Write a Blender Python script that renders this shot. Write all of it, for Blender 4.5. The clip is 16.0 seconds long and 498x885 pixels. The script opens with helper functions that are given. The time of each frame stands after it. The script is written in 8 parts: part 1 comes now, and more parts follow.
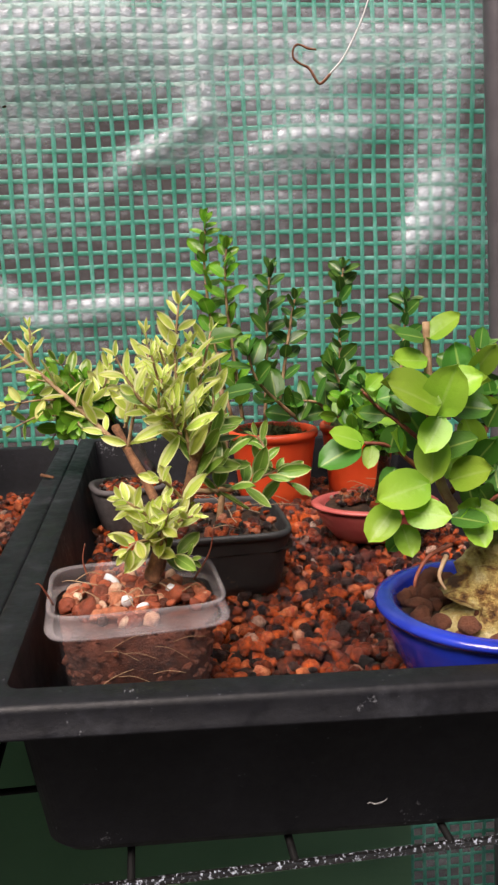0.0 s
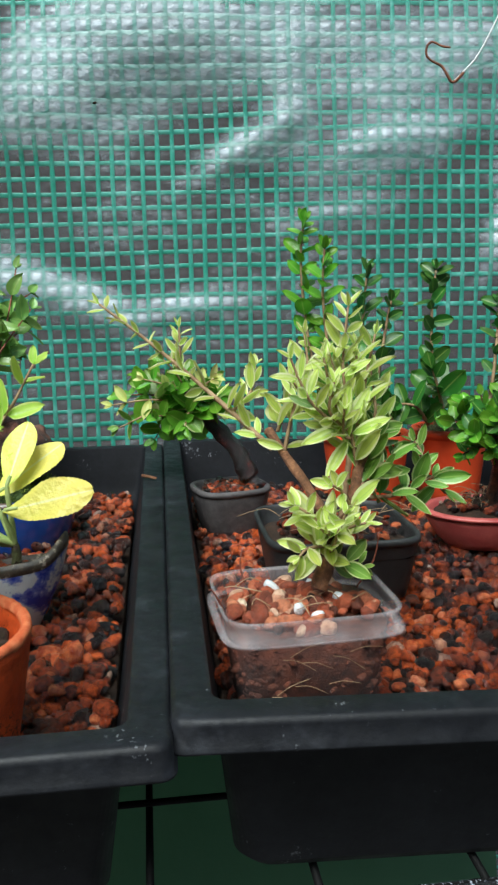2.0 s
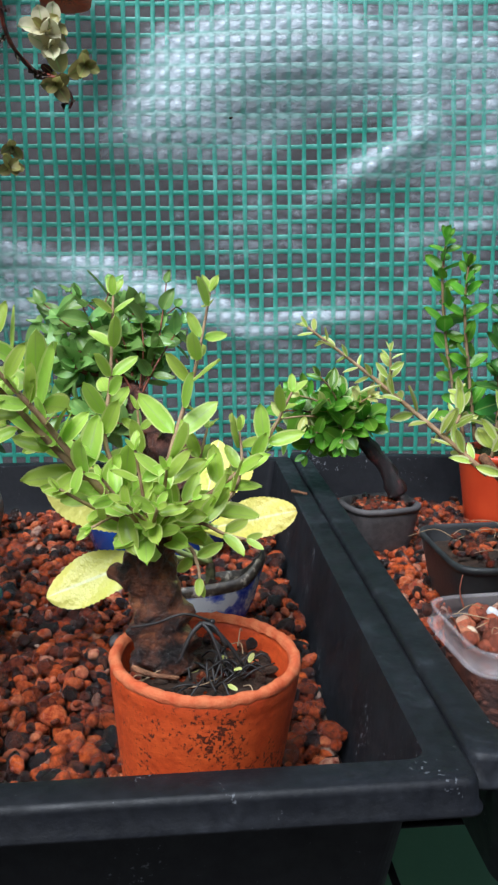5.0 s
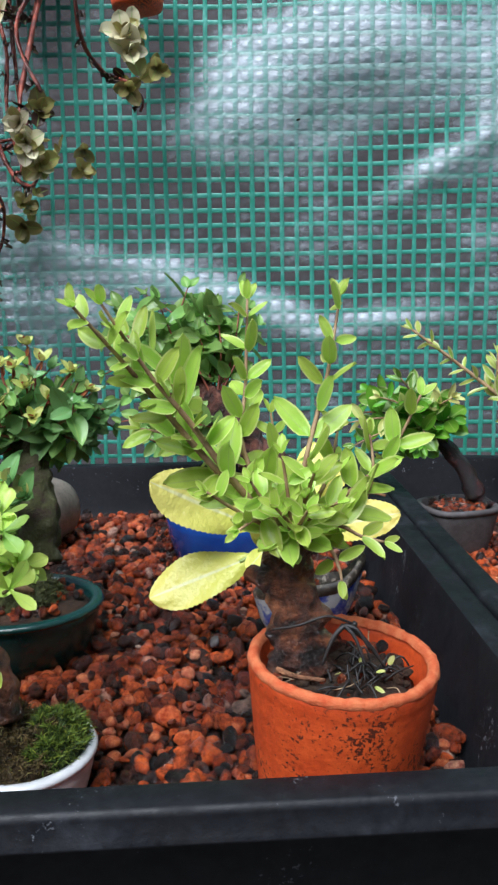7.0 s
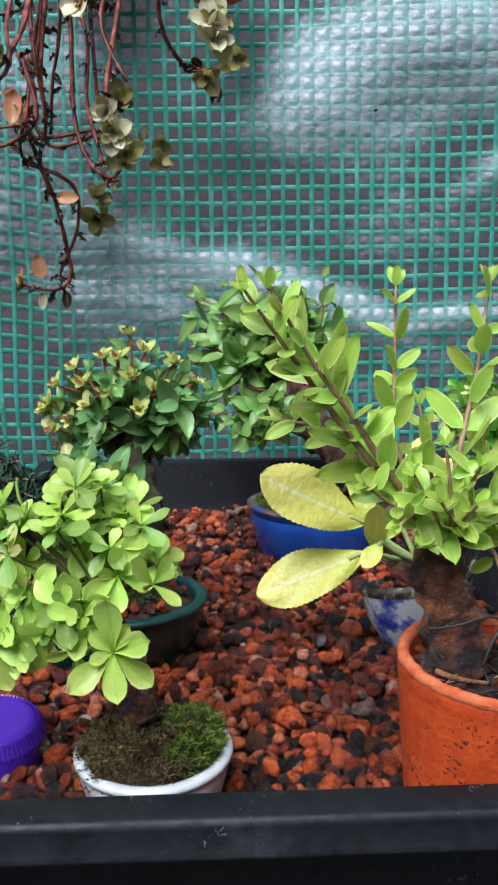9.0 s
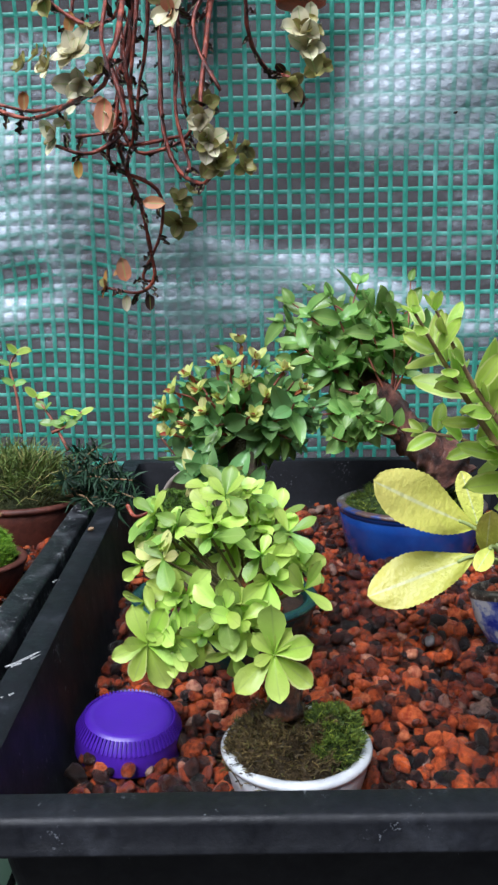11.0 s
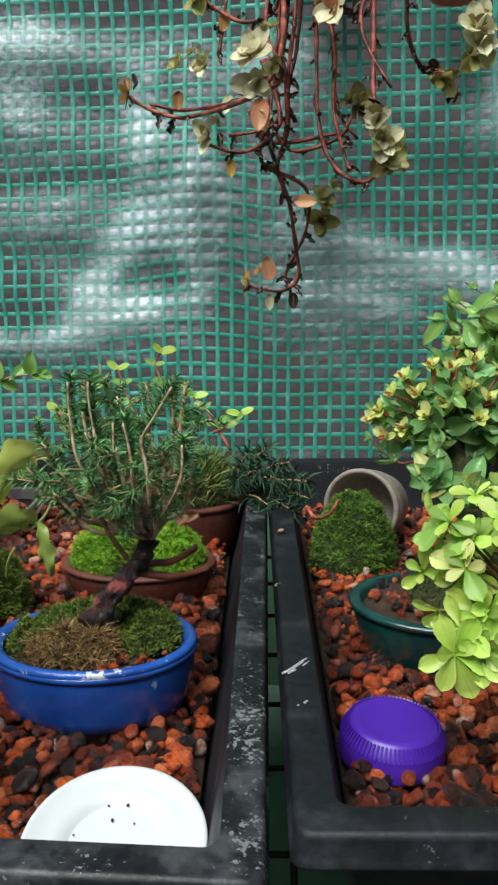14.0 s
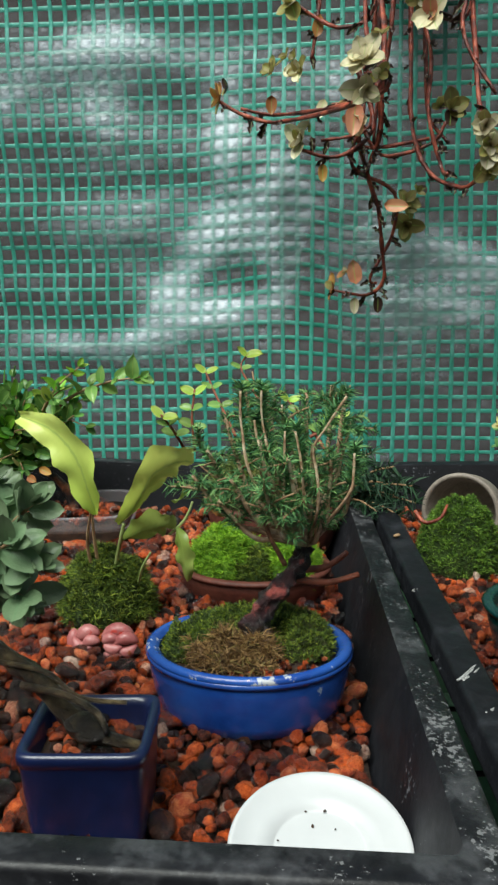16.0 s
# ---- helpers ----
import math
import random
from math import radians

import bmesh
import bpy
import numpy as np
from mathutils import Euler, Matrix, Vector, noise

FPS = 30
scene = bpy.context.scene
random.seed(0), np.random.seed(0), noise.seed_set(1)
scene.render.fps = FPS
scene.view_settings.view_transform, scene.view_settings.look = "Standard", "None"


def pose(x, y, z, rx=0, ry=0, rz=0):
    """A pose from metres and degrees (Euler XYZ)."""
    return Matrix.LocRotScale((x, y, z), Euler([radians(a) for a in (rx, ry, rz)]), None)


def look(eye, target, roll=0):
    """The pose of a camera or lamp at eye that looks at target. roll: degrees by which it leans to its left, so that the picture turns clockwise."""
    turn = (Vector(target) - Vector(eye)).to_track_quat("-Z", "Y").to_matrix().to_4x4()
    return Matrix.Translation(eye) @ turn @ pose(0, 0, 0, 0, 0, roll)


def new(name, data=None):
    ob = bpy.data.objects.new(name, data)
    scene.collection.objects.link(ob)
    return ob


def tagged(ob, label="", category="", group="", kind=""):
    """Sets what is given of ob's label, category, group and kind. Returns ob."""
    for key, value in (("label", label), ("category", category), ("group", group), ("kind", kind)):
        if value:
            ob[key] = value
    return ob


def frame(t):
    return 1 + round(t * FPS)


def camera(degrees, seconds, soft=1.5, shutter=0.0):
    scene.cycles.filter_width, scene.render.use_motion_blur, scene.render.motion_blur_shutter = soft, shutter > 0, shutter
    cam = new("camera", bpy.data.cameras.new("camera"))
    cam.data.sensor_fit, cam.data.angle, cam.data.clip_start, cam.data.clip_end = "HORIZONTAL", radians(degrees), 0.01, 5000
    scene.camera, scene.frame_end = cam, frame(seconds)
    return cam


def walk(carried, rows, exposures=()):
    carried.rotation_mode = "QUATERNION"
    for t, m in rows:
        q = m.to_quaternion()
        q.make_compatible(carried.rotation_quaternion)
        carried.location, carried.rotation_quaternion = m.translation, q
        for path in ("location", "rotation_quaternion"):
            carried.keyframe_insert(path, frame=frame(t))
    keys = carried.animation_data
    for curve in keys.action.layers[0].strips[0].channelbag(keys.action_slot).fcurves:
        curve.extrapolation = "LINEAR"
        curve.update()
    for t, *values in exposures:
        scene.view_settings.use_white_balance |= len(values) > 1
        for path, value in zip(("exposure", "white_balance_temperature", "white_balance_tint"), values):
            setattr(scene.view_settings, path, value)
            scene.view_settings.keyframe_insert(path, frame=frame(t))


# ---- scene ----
cam = camera(33.6, 16.0, soft=2.4)
PATH = [
    (0, (0.042, 0.003, 0.17), (0.094, 1.968, -0.2), -1.8),
    (0.5, (0.03, 0.002, 0.17), (0.075, 1.967, -0.2), -1.7),
    (1, (0.014, 0.003, 0.17), (0.054, 1.968, -0.2), -1.4),
    (1.5, (0.001, 0.007, 0.171), (0.036, 1.972, -0.198), -1.2),
    (2, (-0.014, 0.011, 0.172), (0.018, 1.976, -0.199), -1.1),
    (2.5, (-0.025, 0.009, 0.174), (-0.015, 1.974, -0.195), -1.2),
    (3, (-0.036, 0.004, 0.177), (-0.034, 1.969, -0.196), -1.2),
    (3.5, (-0.049, 0.007, 0.179), (-0.057, 1.973, -0.191), -0.9),
    (4, (-0.063, 0.01, 0.18), (-0.081, 1.976, -0.187), -0.6),
    (6.5, (-0.109, 0.009, 0.183), (-0.186, 1.974, -0.182), -0.7),
    (7, (-0.119, 0.008, 0.183), (-0.206, 1.973, -0.182), -0.7),
    (7.5, (-0.131, 0.01, 0.182), (-0.235, 1.974, -0.182), -0.8),
    (8, (-0.14, 0.015, 0.179), (-0.256, 1.978, -0.185), -0.7),
    (10.5, (-0.18, 0.007, 0.185), (-0.374, 1.961, -0.195), -0.7),
    (11, (-0.189, 0.002, 0.188), (-0.405, 1.952, -0.199), -0.8),
    (11.5, (-0.2, -0.001, 0.19), (-0.433, 1.946, -0.204), -0.9),
    (12, (-0.211, -0.001, 0.191), (-0.45, 1.944, -0.207), -1.0),
    (12.5, (-0.222, 0.0, 0.189), (-0.465, 1.945, -0.211), -1.0),
    (13, (-0.239, -0.003, 0.192), (-0.49, 1.94, -0.211), -1.0),
    (13.5, (-0.256, -0.007, 0.193), (-0.518, 1.934, -0.212), -1.0),
    (14, (-0.272, -0.006, 0.194), (-0.553, 1.932, -0.211), -1.1),
    (14.5, (-0.288, -0.006, 0.197), (-0.573, 1.931, -0.213), -1.2),
    (15, (-0.306, -0.009, 0.196), (-0.595, 1.927, -0.212), -1.1),
    (15.5, (-0.32, -0.014, 0.196), (-0.61, 1.922, -0.211), -1.2),
    (16, (-0.329, -0.016, 0.199), (-0.62, 1.92, -0.21), -1.0),
]
walk(cam, [(t, look(eye, target, roll)) for t, eye, target, roll in PATH], [(0.0, 0.56, 7500, 24), (1.5, 0.51, 7000, 14), (2.5, 0.42, 5600, -4), (3.5, 0.46, 5650, 6), (6.5, 0.46, 5900, 11), (8.0, 0.42, 5850, 13), (10.5, 0.46, 5800, 12), (12.0, 0.48, 5900, 18), (13.0, 0.42, 6150, 10), (16.0, 0.24, 6550, 2)])

# world, sun and exposure
SUN_ELEV, SUN_AZ = 59, 205
world = bpy.data.worlds.new("sky")
scene.world = world
world.use_nodes = True
wn = world.node_tree.nodes
sky = wn.new("ShaderNodeTexSky")
sky.sky_type, sky.sun_disc = "NISHITA", False
sky.sun_elevation, sky.sun_rotation = radians(SUN_ELEV), radians(SUN_AZ)
sky.air_density, sky.dust_density = 1.0, 4.0
wn["Background"].inputs["Strength"].default_value = 0.066
world.node_tree.links.new(sky.outputs["Color"], wn["Background"].inputs["Color"])
sun = new("sun", bpy.data.lights.new("sun", "SUN"))
sun.data.energy, sun.data.angle, sun.data.color = 8.8, radians(42), (1.0, 0.96, 0.90)
az, el = radians(SUN_AZ), radians(SUN_ELEV)
sun.matrix_world = look((2 * math.sin(az) * math.cos(el), 2 * math.cos(az) * math.cos(el), 2 * math.sin(el)), (0, 0, 0))

RND = random.Random(7)


# ---- materials ----
def mat(name):
    m = bpy.data.materials.new(name)
    m.use_nodes = True
    nt = m.node_tree
    return m, nt, nt.nodes, nt.links, nt.nodes["Principled BSDF"]


def ramp(nt, src, stops):
    r = nt.nodes.new("ShaderNodeValToRGB")
    while len(r.color_ramp.elements) < len(stops):
        r.color_ramp.elements.new(0.5)
    for e, (p, c) in zip(r.color_ramp.elements, stops):
        e.position, e.color = p, (*c, 1)
    nt.links.new(src, r.inputs[0])
    return r.outputs[0]


def noise_tex(nt, scale, detail=4, rough=0.6, src="Object", stretch=(1, 1, 1)):
    tc = nt.nodes.new("ShaderNodeTexCoord")
    mp = nt.nodes.new("ShaderNodeMapping")
    mp.inputs["Scale"].default_value = stretch
    n = nt.nodes.new("ShaderNodeTexNoise")
    n.inputs["Scale"].default_value, n.inputs["Detail"].default_value, n.inputs["Roughness"].default_value = scale, detail, rough
    nt.links.new(tc.outputs[src], mp.inputs[0])
    nt.links.new(mp.outputs[0], n.inputs["Vector"])
    return n.outputs["Fac"]


def mix(nt, fac, a, b, how="MIX"):
    x = nt.nodes.new("ShaderNodeMix")
    x.data_type, x.blend_type = "RGBA", how
    for sock, v in ((x.inputs[0], fac), (x.inputs[6], a), (x.inputs[7], b)):
        if isinstance(v, (int, float)):
            sock.default_value = v
        elif isinstance(v, tuple):
            sock.default_value = (*v, 1)
        else:
            nt.links.new(v, sock)
    return x.outputs[2]


def bump(nt, p, height, strength, dist=0.001):
    b = nt.nodes.new("ShaderNodeBump")
    b.inputs["Strength"].default_value, b.inputs["Distance"].default_value = strength, dist
    nt.links.new(height, b.inputs["Height"])
    nt.links.new(b.outputs[0], p.inputs["Normal"])
    nt.links.new(b.outputs[0], p.inputs["Coat Normal"])


def surface(name, stops, scale, rough=0.6, fine=None, bump_s=0.3, bump_d=0.001, metal=0.0, coat=0.0, spots=None, rough_var=0.0, bump_scale=None, spec=0.5):
    """A mottled surface: colour over broad noise, finer darkening, relief and, if given, spots (colour, scale, threshold)."""
    m, nt, nodes, links, p = mat(name)
    col = ramp(nt, noise_tex(nt, scale), stops)
    if fine:
        col = mix(nt, fine[1], col, ramp(nt, noise_tex(nt, fine[0], 6, 0.7), [(0.3, (0, 0, 0)), (0.7, (1, 1, 1))]), "OVERLAY")
    if spots:
        grain = noise_tex(nt, spots[1], 5, 0.65)
        if len(spots) > 3:
            add = nt.nodes.new("ShaderNodeMath")
            add.operation, add.inputs[1].default_value = "MULTIPLY_ADD", 0.75
            links.new(noise_tex(nt, spots[3], 3, 0.6), add.inputs[0])
            links.new(grain, add.inputs[2])
            half = nt.nodes.new("ShaderNodeMath")
            half.operation, half.inputs[1].default_value = "SUBTRACT", 0.375
            links.new(add.outputs[0], half.inputs[0])
            grain = half.outputs[0]
        f = ramp(nt, grain, [(spots[2], (0, 0, 0)), (spots[2] + 0.05, (1, 1, 1))])
        col = mix(nt, f, col, spots[0])
    links.new(col, p.inputs["Base Color"])
    p.inputs["Roughness"].default_value, p.inputs["Metallic"].default_value = rough, metal
    p.inputs["Specular IOR Level"].default_value = spec
    if rough_var:
        rr = ramp(nt, noise_tex(nt, scale * 3), [(0.3, (rough - rough_var,) * 3), (0.7, (rough + rough_var,) * 3)])
        links.new(rr, p.inputs["Roughness"])
    p.inputs["Coat Weight"].default_value, p.inputs["Coat Roughness"].default_value = coat, 0.08
    bump(nt, p, noise_tex(nt, bump_scale or scale * 8, 5, 0.65), bump_s, bump_d)
    return m


def leaf_mat(name, base, tip, edge=None, edge_at=0.6, vein=(0.35, 0.5, 0.12), vary=0.25, trans=0.35, rough=0.42, blotch=0.0, wrinkle=0.0):
    """A leaf: colour along its length, a pale rib, a pale or dark margin if given, light passing through."""
    m, nt, nodes, links, p = mat(name)
    uv = nodes.new("ShaderNodeUVMap")
    sep = nodes.new("ShaderNodeSeparateXYZ")
    links.new(uv.outputs[0], sep.inputs[0])
    col = mix(nt, sep.outputs[1], base, tip)
    absx = nodes.new("ShaderNodeMath")
    absx.operation = "ABSOLUTE"
    links.new(sep.outputs[0], absx.inputs[0])
    rnd = nodes.new("ShaderNodeObjectInfo").outputs["Random"]
    if edge:
        wob = nodes.new("ShaderNodeMath")
        wob.operation = "ADD"
        links.new(absx.outputs[0], wob.inputs[0])
        nn = nodes.new("ShaderNodeMath")
        nn.operation, nn.inputs[1].default_value = "MULTIPLY", 0.35
        links.new(noise_tex(nt, 5, 3), nn.inputs[0])
        links.new(nn.outputs[0], wob.inputs[1])
        f = ramp(nt, wob.outputs[0], [(edge_at, (0, 0, 0)), (min(edge_at + 0.12, 1), (1, 1, 1))])
        col = mix(nt, f, col, edge)
    if blotch:
        f = ramp(nt, noise_tex(nt, 4, 4), [(0.45, (0, 0, 0)), (0.65, (blotch,) * 3)])
        col = mix(nt, f, col, tip)
    rib = ramp(nt, absx.outputs[0], [(0.03, (0.6, 0.6, 0.6)), (0.1, (0, 0, 0))])
    col = mix(nt, rib, col, vein)
    hsv = nodes.new("ShaderNodeHueSaturation")
    val = nodes.new("ShaderNodeMapRange")
    val.inputs["To Min"].default_value, val.inputs["To Max"].default_value = 1.0 - vary, 1.0 + vary
    links.new(rnd, val.inputs[0])
    hue = nodes.new("ShaderNodeMapRange")
    hue.inputs["To Min"].default_value, hue.inputs["To Max"].default_value = 0.485, 0.512
    links.new(rnd, hue.inputs[0])
    links.new(val.outputs[0], hsv.inputs["Value"])
    links.new(hue.outputs[0], hsv.inputs["Hue"])
    links.new(col, hsv.inputs["Color"])
    links.new(hsv.outputs[0], p.inputs["Base Color"])
    p.inputs["Roughness"].default_value = rough - 0.06
    p.inputs["Specular IOR Level"].default_value = 0.5
    tr = nodes.new("ShaderNodeBsdfTranslucent")
    links.new(hsv.outputs[0], tr.inputs[0])
    ms = nodes.new("ShaderNodeMixShader")
    ms.inputs[0].default_value = trans * 0.8
    links.new(p.outputs[0], ms.inputs[1])
    links.new(tr.outputs[0], ms.inputs[2])
    links.new(ms.outputs[0], nodes["Material Output"].inputs[0])
    bump(nt, p, noise_tex(nt, 9 if not wrinkle else 16, 3), 0.2 + wrinkle * 0.6, 0.0012 if not wrinkle else 0.002)
    return m


M_TRAY = surface("black_tray_plastic", [(0.3, (0.0065, 0.0070, 0.0090)), (0.7, (0.014, 0.0148, 0.019))], 22, rough=0.60, fine=(300, 0.25),
                 bump_s=0.3, bump_d=0.0006, spots=((0.13, 0.135, 0.15), 520, 0.700, 40), rough_var=0.10, spec=0.26)
M_TRAY_RIM = surface("dusty_tray_rim", [(0.3, (0.0056, 0.0060, 0.0078)), (0.55, (0.0095, 0.0102, 0.013)), (0.72, (0.026, 0.028, 0.034))], 46, rough=0.50, fine=(340, 0.35),
                     bump_s=0.3, bump_d=0.0006, spots=((0.10, 0.105, 0.115), 640, 0.72, 60), rough_var=0.12, spec=0.26)
M_TRAY_WORN = surface("worn_tray_plastic", [(0.3, (0.005, 0.0052, 0.0066)), (0.50, (0.011, 0.0112, 0.0135)), (0.64, (0.050, 0.051, 0.056))], 60, rough=0.40, fine=(300, 0.3),
                      bump_s=0.3, bump_d=0.0006, spots=((0.17, 0.17, 0.175), 560, 0.625, 34), rough_var=0.12, spec=0.36)
M_SCRATCH = surface("scuffed_pale_plastic", [(0.4, (0.20, 0.20, 0.20)), (0.6, (0.50, 0.50, 0.49))], 900, rough=0.6)
M_SOIL = surface("dark_soil", [(0.3, (0.022, 0.012, 0.007)), (0.7, (0.095, 0.045, 0.022))], 180, rough=0.9, bump_s=0.9, bump_d=0.003)
M_BARK = surface("brown_bark", [(0.3, (0.11, 0.042, 0.019)), (0.7, (0.42, 0.19, 0.09))], 140, rough=0.7, fine=(500, 0.5), bump_s=0.9, bump_d=0.002)
M_BARK_DARK = surface("dark_wet_bark", [(0.40, (0.012, 0.005, 0.004)), (0.51, (0.115, 0.036, 0.015)), (0.68, (0.42, 0.150, 0.062))], 90, rough=0.30, coat=0.45, fine=(400, 0.5), bump_s=0.9, bump_d=0.003)
M_BARK_RED = surface("red_brown_bark", [(0.44, (0.007, 0.005, 0.006)), (0.56, (0.040, 0.012, 0.013)), (0.66, (0.34, 0.075, 0.062))], 110, rough=0.32, coat=0.3, bump_s=0.9, bump_d=0.002)
M_BARK_OLIVE = surface("dark_olive_bark", [(0.40, (0.014, 0.010, 0.006)), (0.55, (0.060, 0.042, 0.020)), (0.72, (0.20, 0.15, 0.075))], 130, rough=0.28, coat=0.5, bump_s=0.9, bump_d=0.003)
M_BARK_CHESTNUT = surface("chestnut_bark", [(0.38, (0.022, 0.010, 0.008)), (0.54, (0.12, 0.042, 0.028)), (0.72, (0.36, 0.16, 0.105))], 100, rough=0.42, bump_s=0.9, bump_d=0.003)
M_BARK_MOSSY = surface("mossy_bark", [(0.35, (0.05, 0.03, 0.02)), (0.55, (0.07, 0.075, 0.02)), (0.75, (0.20, 0.19, 0.12))], 120, rough=0.85, bump_s=1.0, bump_d=0.002)
M_CAUDEX = surface("pale_peeling_bark", [(0.36, (0.09, 0.034, 0.014)), (0.43, (0.34, 0.18, 0.05)), (0.50, (0.66, 0.50, 0.17)), (0.72, (0.80, 0.70, 0.38))], 120, rough=0.55, fine=(400, 0.4), bump_s=1.0, bump_d=0.003)
M_TWIG = surface("pale_brown_twig", [(0.3, (0.20, 0.10, 0.045)), (0.7, (0.46, 0.31, 0.17))], 200, rough=0.6, bump_s=0.4)
M_TWIG_PALE = surface("pale_peeling_twig", [(0.35, (0.22, 0.11, 0.055)), (0.5, (0.48, 0.33, 0.20)), (0.7, (0.72, 0.60, 0.44))], 220, rough=0.6, bump_s=0.4)
M_TWIG_OLIVE = surface("olive_twig", [(0.3, (0.07, 0.055, 0.018)), (0.7, (0.20, 0.16, 0.06))], 160, rough=0.55, bump_s=0.5)
M_TWIG_RED = surface("red_twig", [(0.3, (0.13, 0.028, 0.016)), (0.7, (0.32, 0.09, 0.045))], 160, rough=0.5, bump_s=0.5)
M_STEM_OLD = surface("old_red_stem", [(0.36, (0.045, 0.012, 0.009)), (0.52, (0.20, 0.036, 0.020)), (0.7, (0.48, 0.115, 0.060))], 90, rough=0.36, fine=(500, 0.4), bump_s=0.8)
M_TWIG_GREEN = surface("green_stalk", [(0.3, (0.22, 0.30, 0.08)), (0.7, (0.40, 0.46, 0.18))], 160, rough=0.5)
M_TERRA = surface("orange_terracotta", [(0.3, (0.50, 0.050, 0.008)), (0.7, (0.68, 0.100, 0.018))], 45, rough=0.55, fine=(300, 0.3), bump_s=0.3,
                  spots=((0.10, 0.022, 0.010), 760, 0.605, 42))
M_TERRA_WORN = surface("chipped_terracotta_edge", [(0.35, (0.54, 0.080, 0.018)), (0.62, (0.66, 0.18, 0.065))], 260, rough=0.8, bump_s=0.6, bump_d=0.001)
M_ORANGE = surface("orange_plastic", [(0.3, (0.58, 0.050, 0.014)), (0.7, (0.70, 0.085, 0.022))], 30, rough=0.4, bump_s=0.1)
M_BLUE = surface("cobalt_glaze", [(0.3, (0.008, 0.018, 0.26)), (0.7, (0.015, 0.045, 0.48))], 45, rough=0.22, coat=0.6, bump_s=0.15, bump_scale=120)
M_BLUE_MID = surface("blue_glaze_worn", [(0.3, (0.008, 0.040, 0.23)), (0.7, (0.018, 0.085, 0.38))], 60, rough=0.25, coat=0.5, bump_s=0.2, bump_scale=150,
                     spots=((0.35, 0.42, 0.5), 130, 0.70))
M_RIM_BLUE = surface("blue_rim_glaze", [(0.3, (0.010, 0.050, 0.27)), (0.7, (0.022, 0.10, 0.42))], 60, rough=0.25, coat=0.4, spots=((0.50, 0.52, 0.55), 240, 0.60, 40))
M_RIM_WORN = surface("worn_glaze_rim", [(0.38, (0.02, 0.05, 0.20)), (0.48, (0.10, 0.055, 0.045)), (0.62, (0.16, 0.11, 0.09)), (0.72, (0.42, 0.42, 0.42))], 90, rough=0.35, coat=0.3)
M_NAVY = surface("navy_glaze", [(0.3, (0.0036, 0.007, 0.030)), (0.7, (0.0075, 0.015, 0.064))], 50, rough=0.32, coat=0.25, bump_s=0.2, bump_scale=140,
                 spots=((0.3, 0.33, 0.4), 240, 0.74))
M_GREEN_GLAZE = surface("dark_green_glaze", [(0.3, (0.003, 0.024, 0.025)), (0.7, (0.008, 0.055, 0.047))], 70, rough=0.22, coat=0.5, bump_s=0.2)
M_WHITE_GLAZE = surface("white_glaze", [(0.3, (0.42, 0.44, 0.46)), (0.6, (0.66, 0.67, 0.68))], 60, rough=0.3, coat=0.4, spots=((0.12, 0.10, 0.08), 120, 0.70))
M_SHELL = surface("blue_white_glaze", [(0.40, (0.02, 0.04, 0.30)), (0.48, (0.14, 0.18, 0.45)), (0.54, (0.55, 0.57, 0.60))], 85, rough=0.25, coat=0.5)
M_FEATHER = surface("striped_brown_glaze", [(0.40, (0.020, 0.014, 0.010)), (0.56, (0.06, 0.045, 0.032)), (0.66, (0.36, 0.31, 0.25))], 330, rough=0.35, coat=0.3, bump_s=0.4)
M_GREY_POT = surface("grey_brown_clay", [(0.3, (0.05, 0.044, 0.045)), (0.7, (0.10, 0.088, 0.088))], 60, rough=0.7, fine=(300, 0.3))
M_TAUPE = surface("taupe_glaze", [(0.3, (0.17, 0.14, 0.115)), (0.7, (0.30, 0.25, 0.21))], 60, rough=0.5, fine=(300, 0.25))
M_BLACK_POT = surface("black_plastic_pot", [(0.3, (0.016, 0.016, 0.017)), (0.7, (0.034, 0.034, 0.035))], 60, rough=0.5, spots=((0.10, 0.07, 0.05), 90, 0.66))
M_PINK_POT = surface("dusty_red_glaze", [(0.3, (0.36, 0.055, 0.052)), (0.7, (0.54, 0.125, 0.11))], 60, rough=0.4, coat=0.2, spots=((0.10, 0.05, 0.03), 80, 0.66))
M_RED_CLAY = surface("red_brown_clay", [(0.3, (0.07, 0.018, 0.012)), (0.7, (0.15, 0.042, 0.026))], 60, rough=0.6, fine=(250, 0.3))
M_PURPLE = surface("purple_plastic", [(0.3, (0.050, 0.011, 0.27)), (0.7, (0.070, 0.017, 0.35))], 30, rough=0.35, bump_s=0.06)
M_DISH = surface("white_plastic", [(0.3, (0.54, 0.55, 0.56)), (0.7, (0.60, 0.61, 0.62))], 30, rough=0.35, bump_s=0.05, spots=((0.05, 0.04, 0.03), 420, 0.745))
M_MOSS = surface("green_moss", [(0.3, (0.012, 0.024, 0.004)), (0.7, (0.055, 0.10, 0.014))], 90, rough=0.9, bump_s=1.0, bump_d=0.003, bump_scale=500)
M_MOSS_BRIGHT = surface("bright_moss", [(0.3, (0.07, 0.18, 0.012)), (0.7, (0.20, 0.38, 0.03))], 80, rough=0.9, bump_s=1.0, bump_d=0.003, bump_scale=500)
M_MOSS_DRY = surface("dry_brown_moss", [(0.3, (0.026, 0.017, 0.006)), (0.55, (0.075, 0.046, 0.015)), (0.75, (0.065, 0.062, 0.014))], 70, rough=0.95, bump_s=1.0, bump_d=0.003, bump_scale=500)
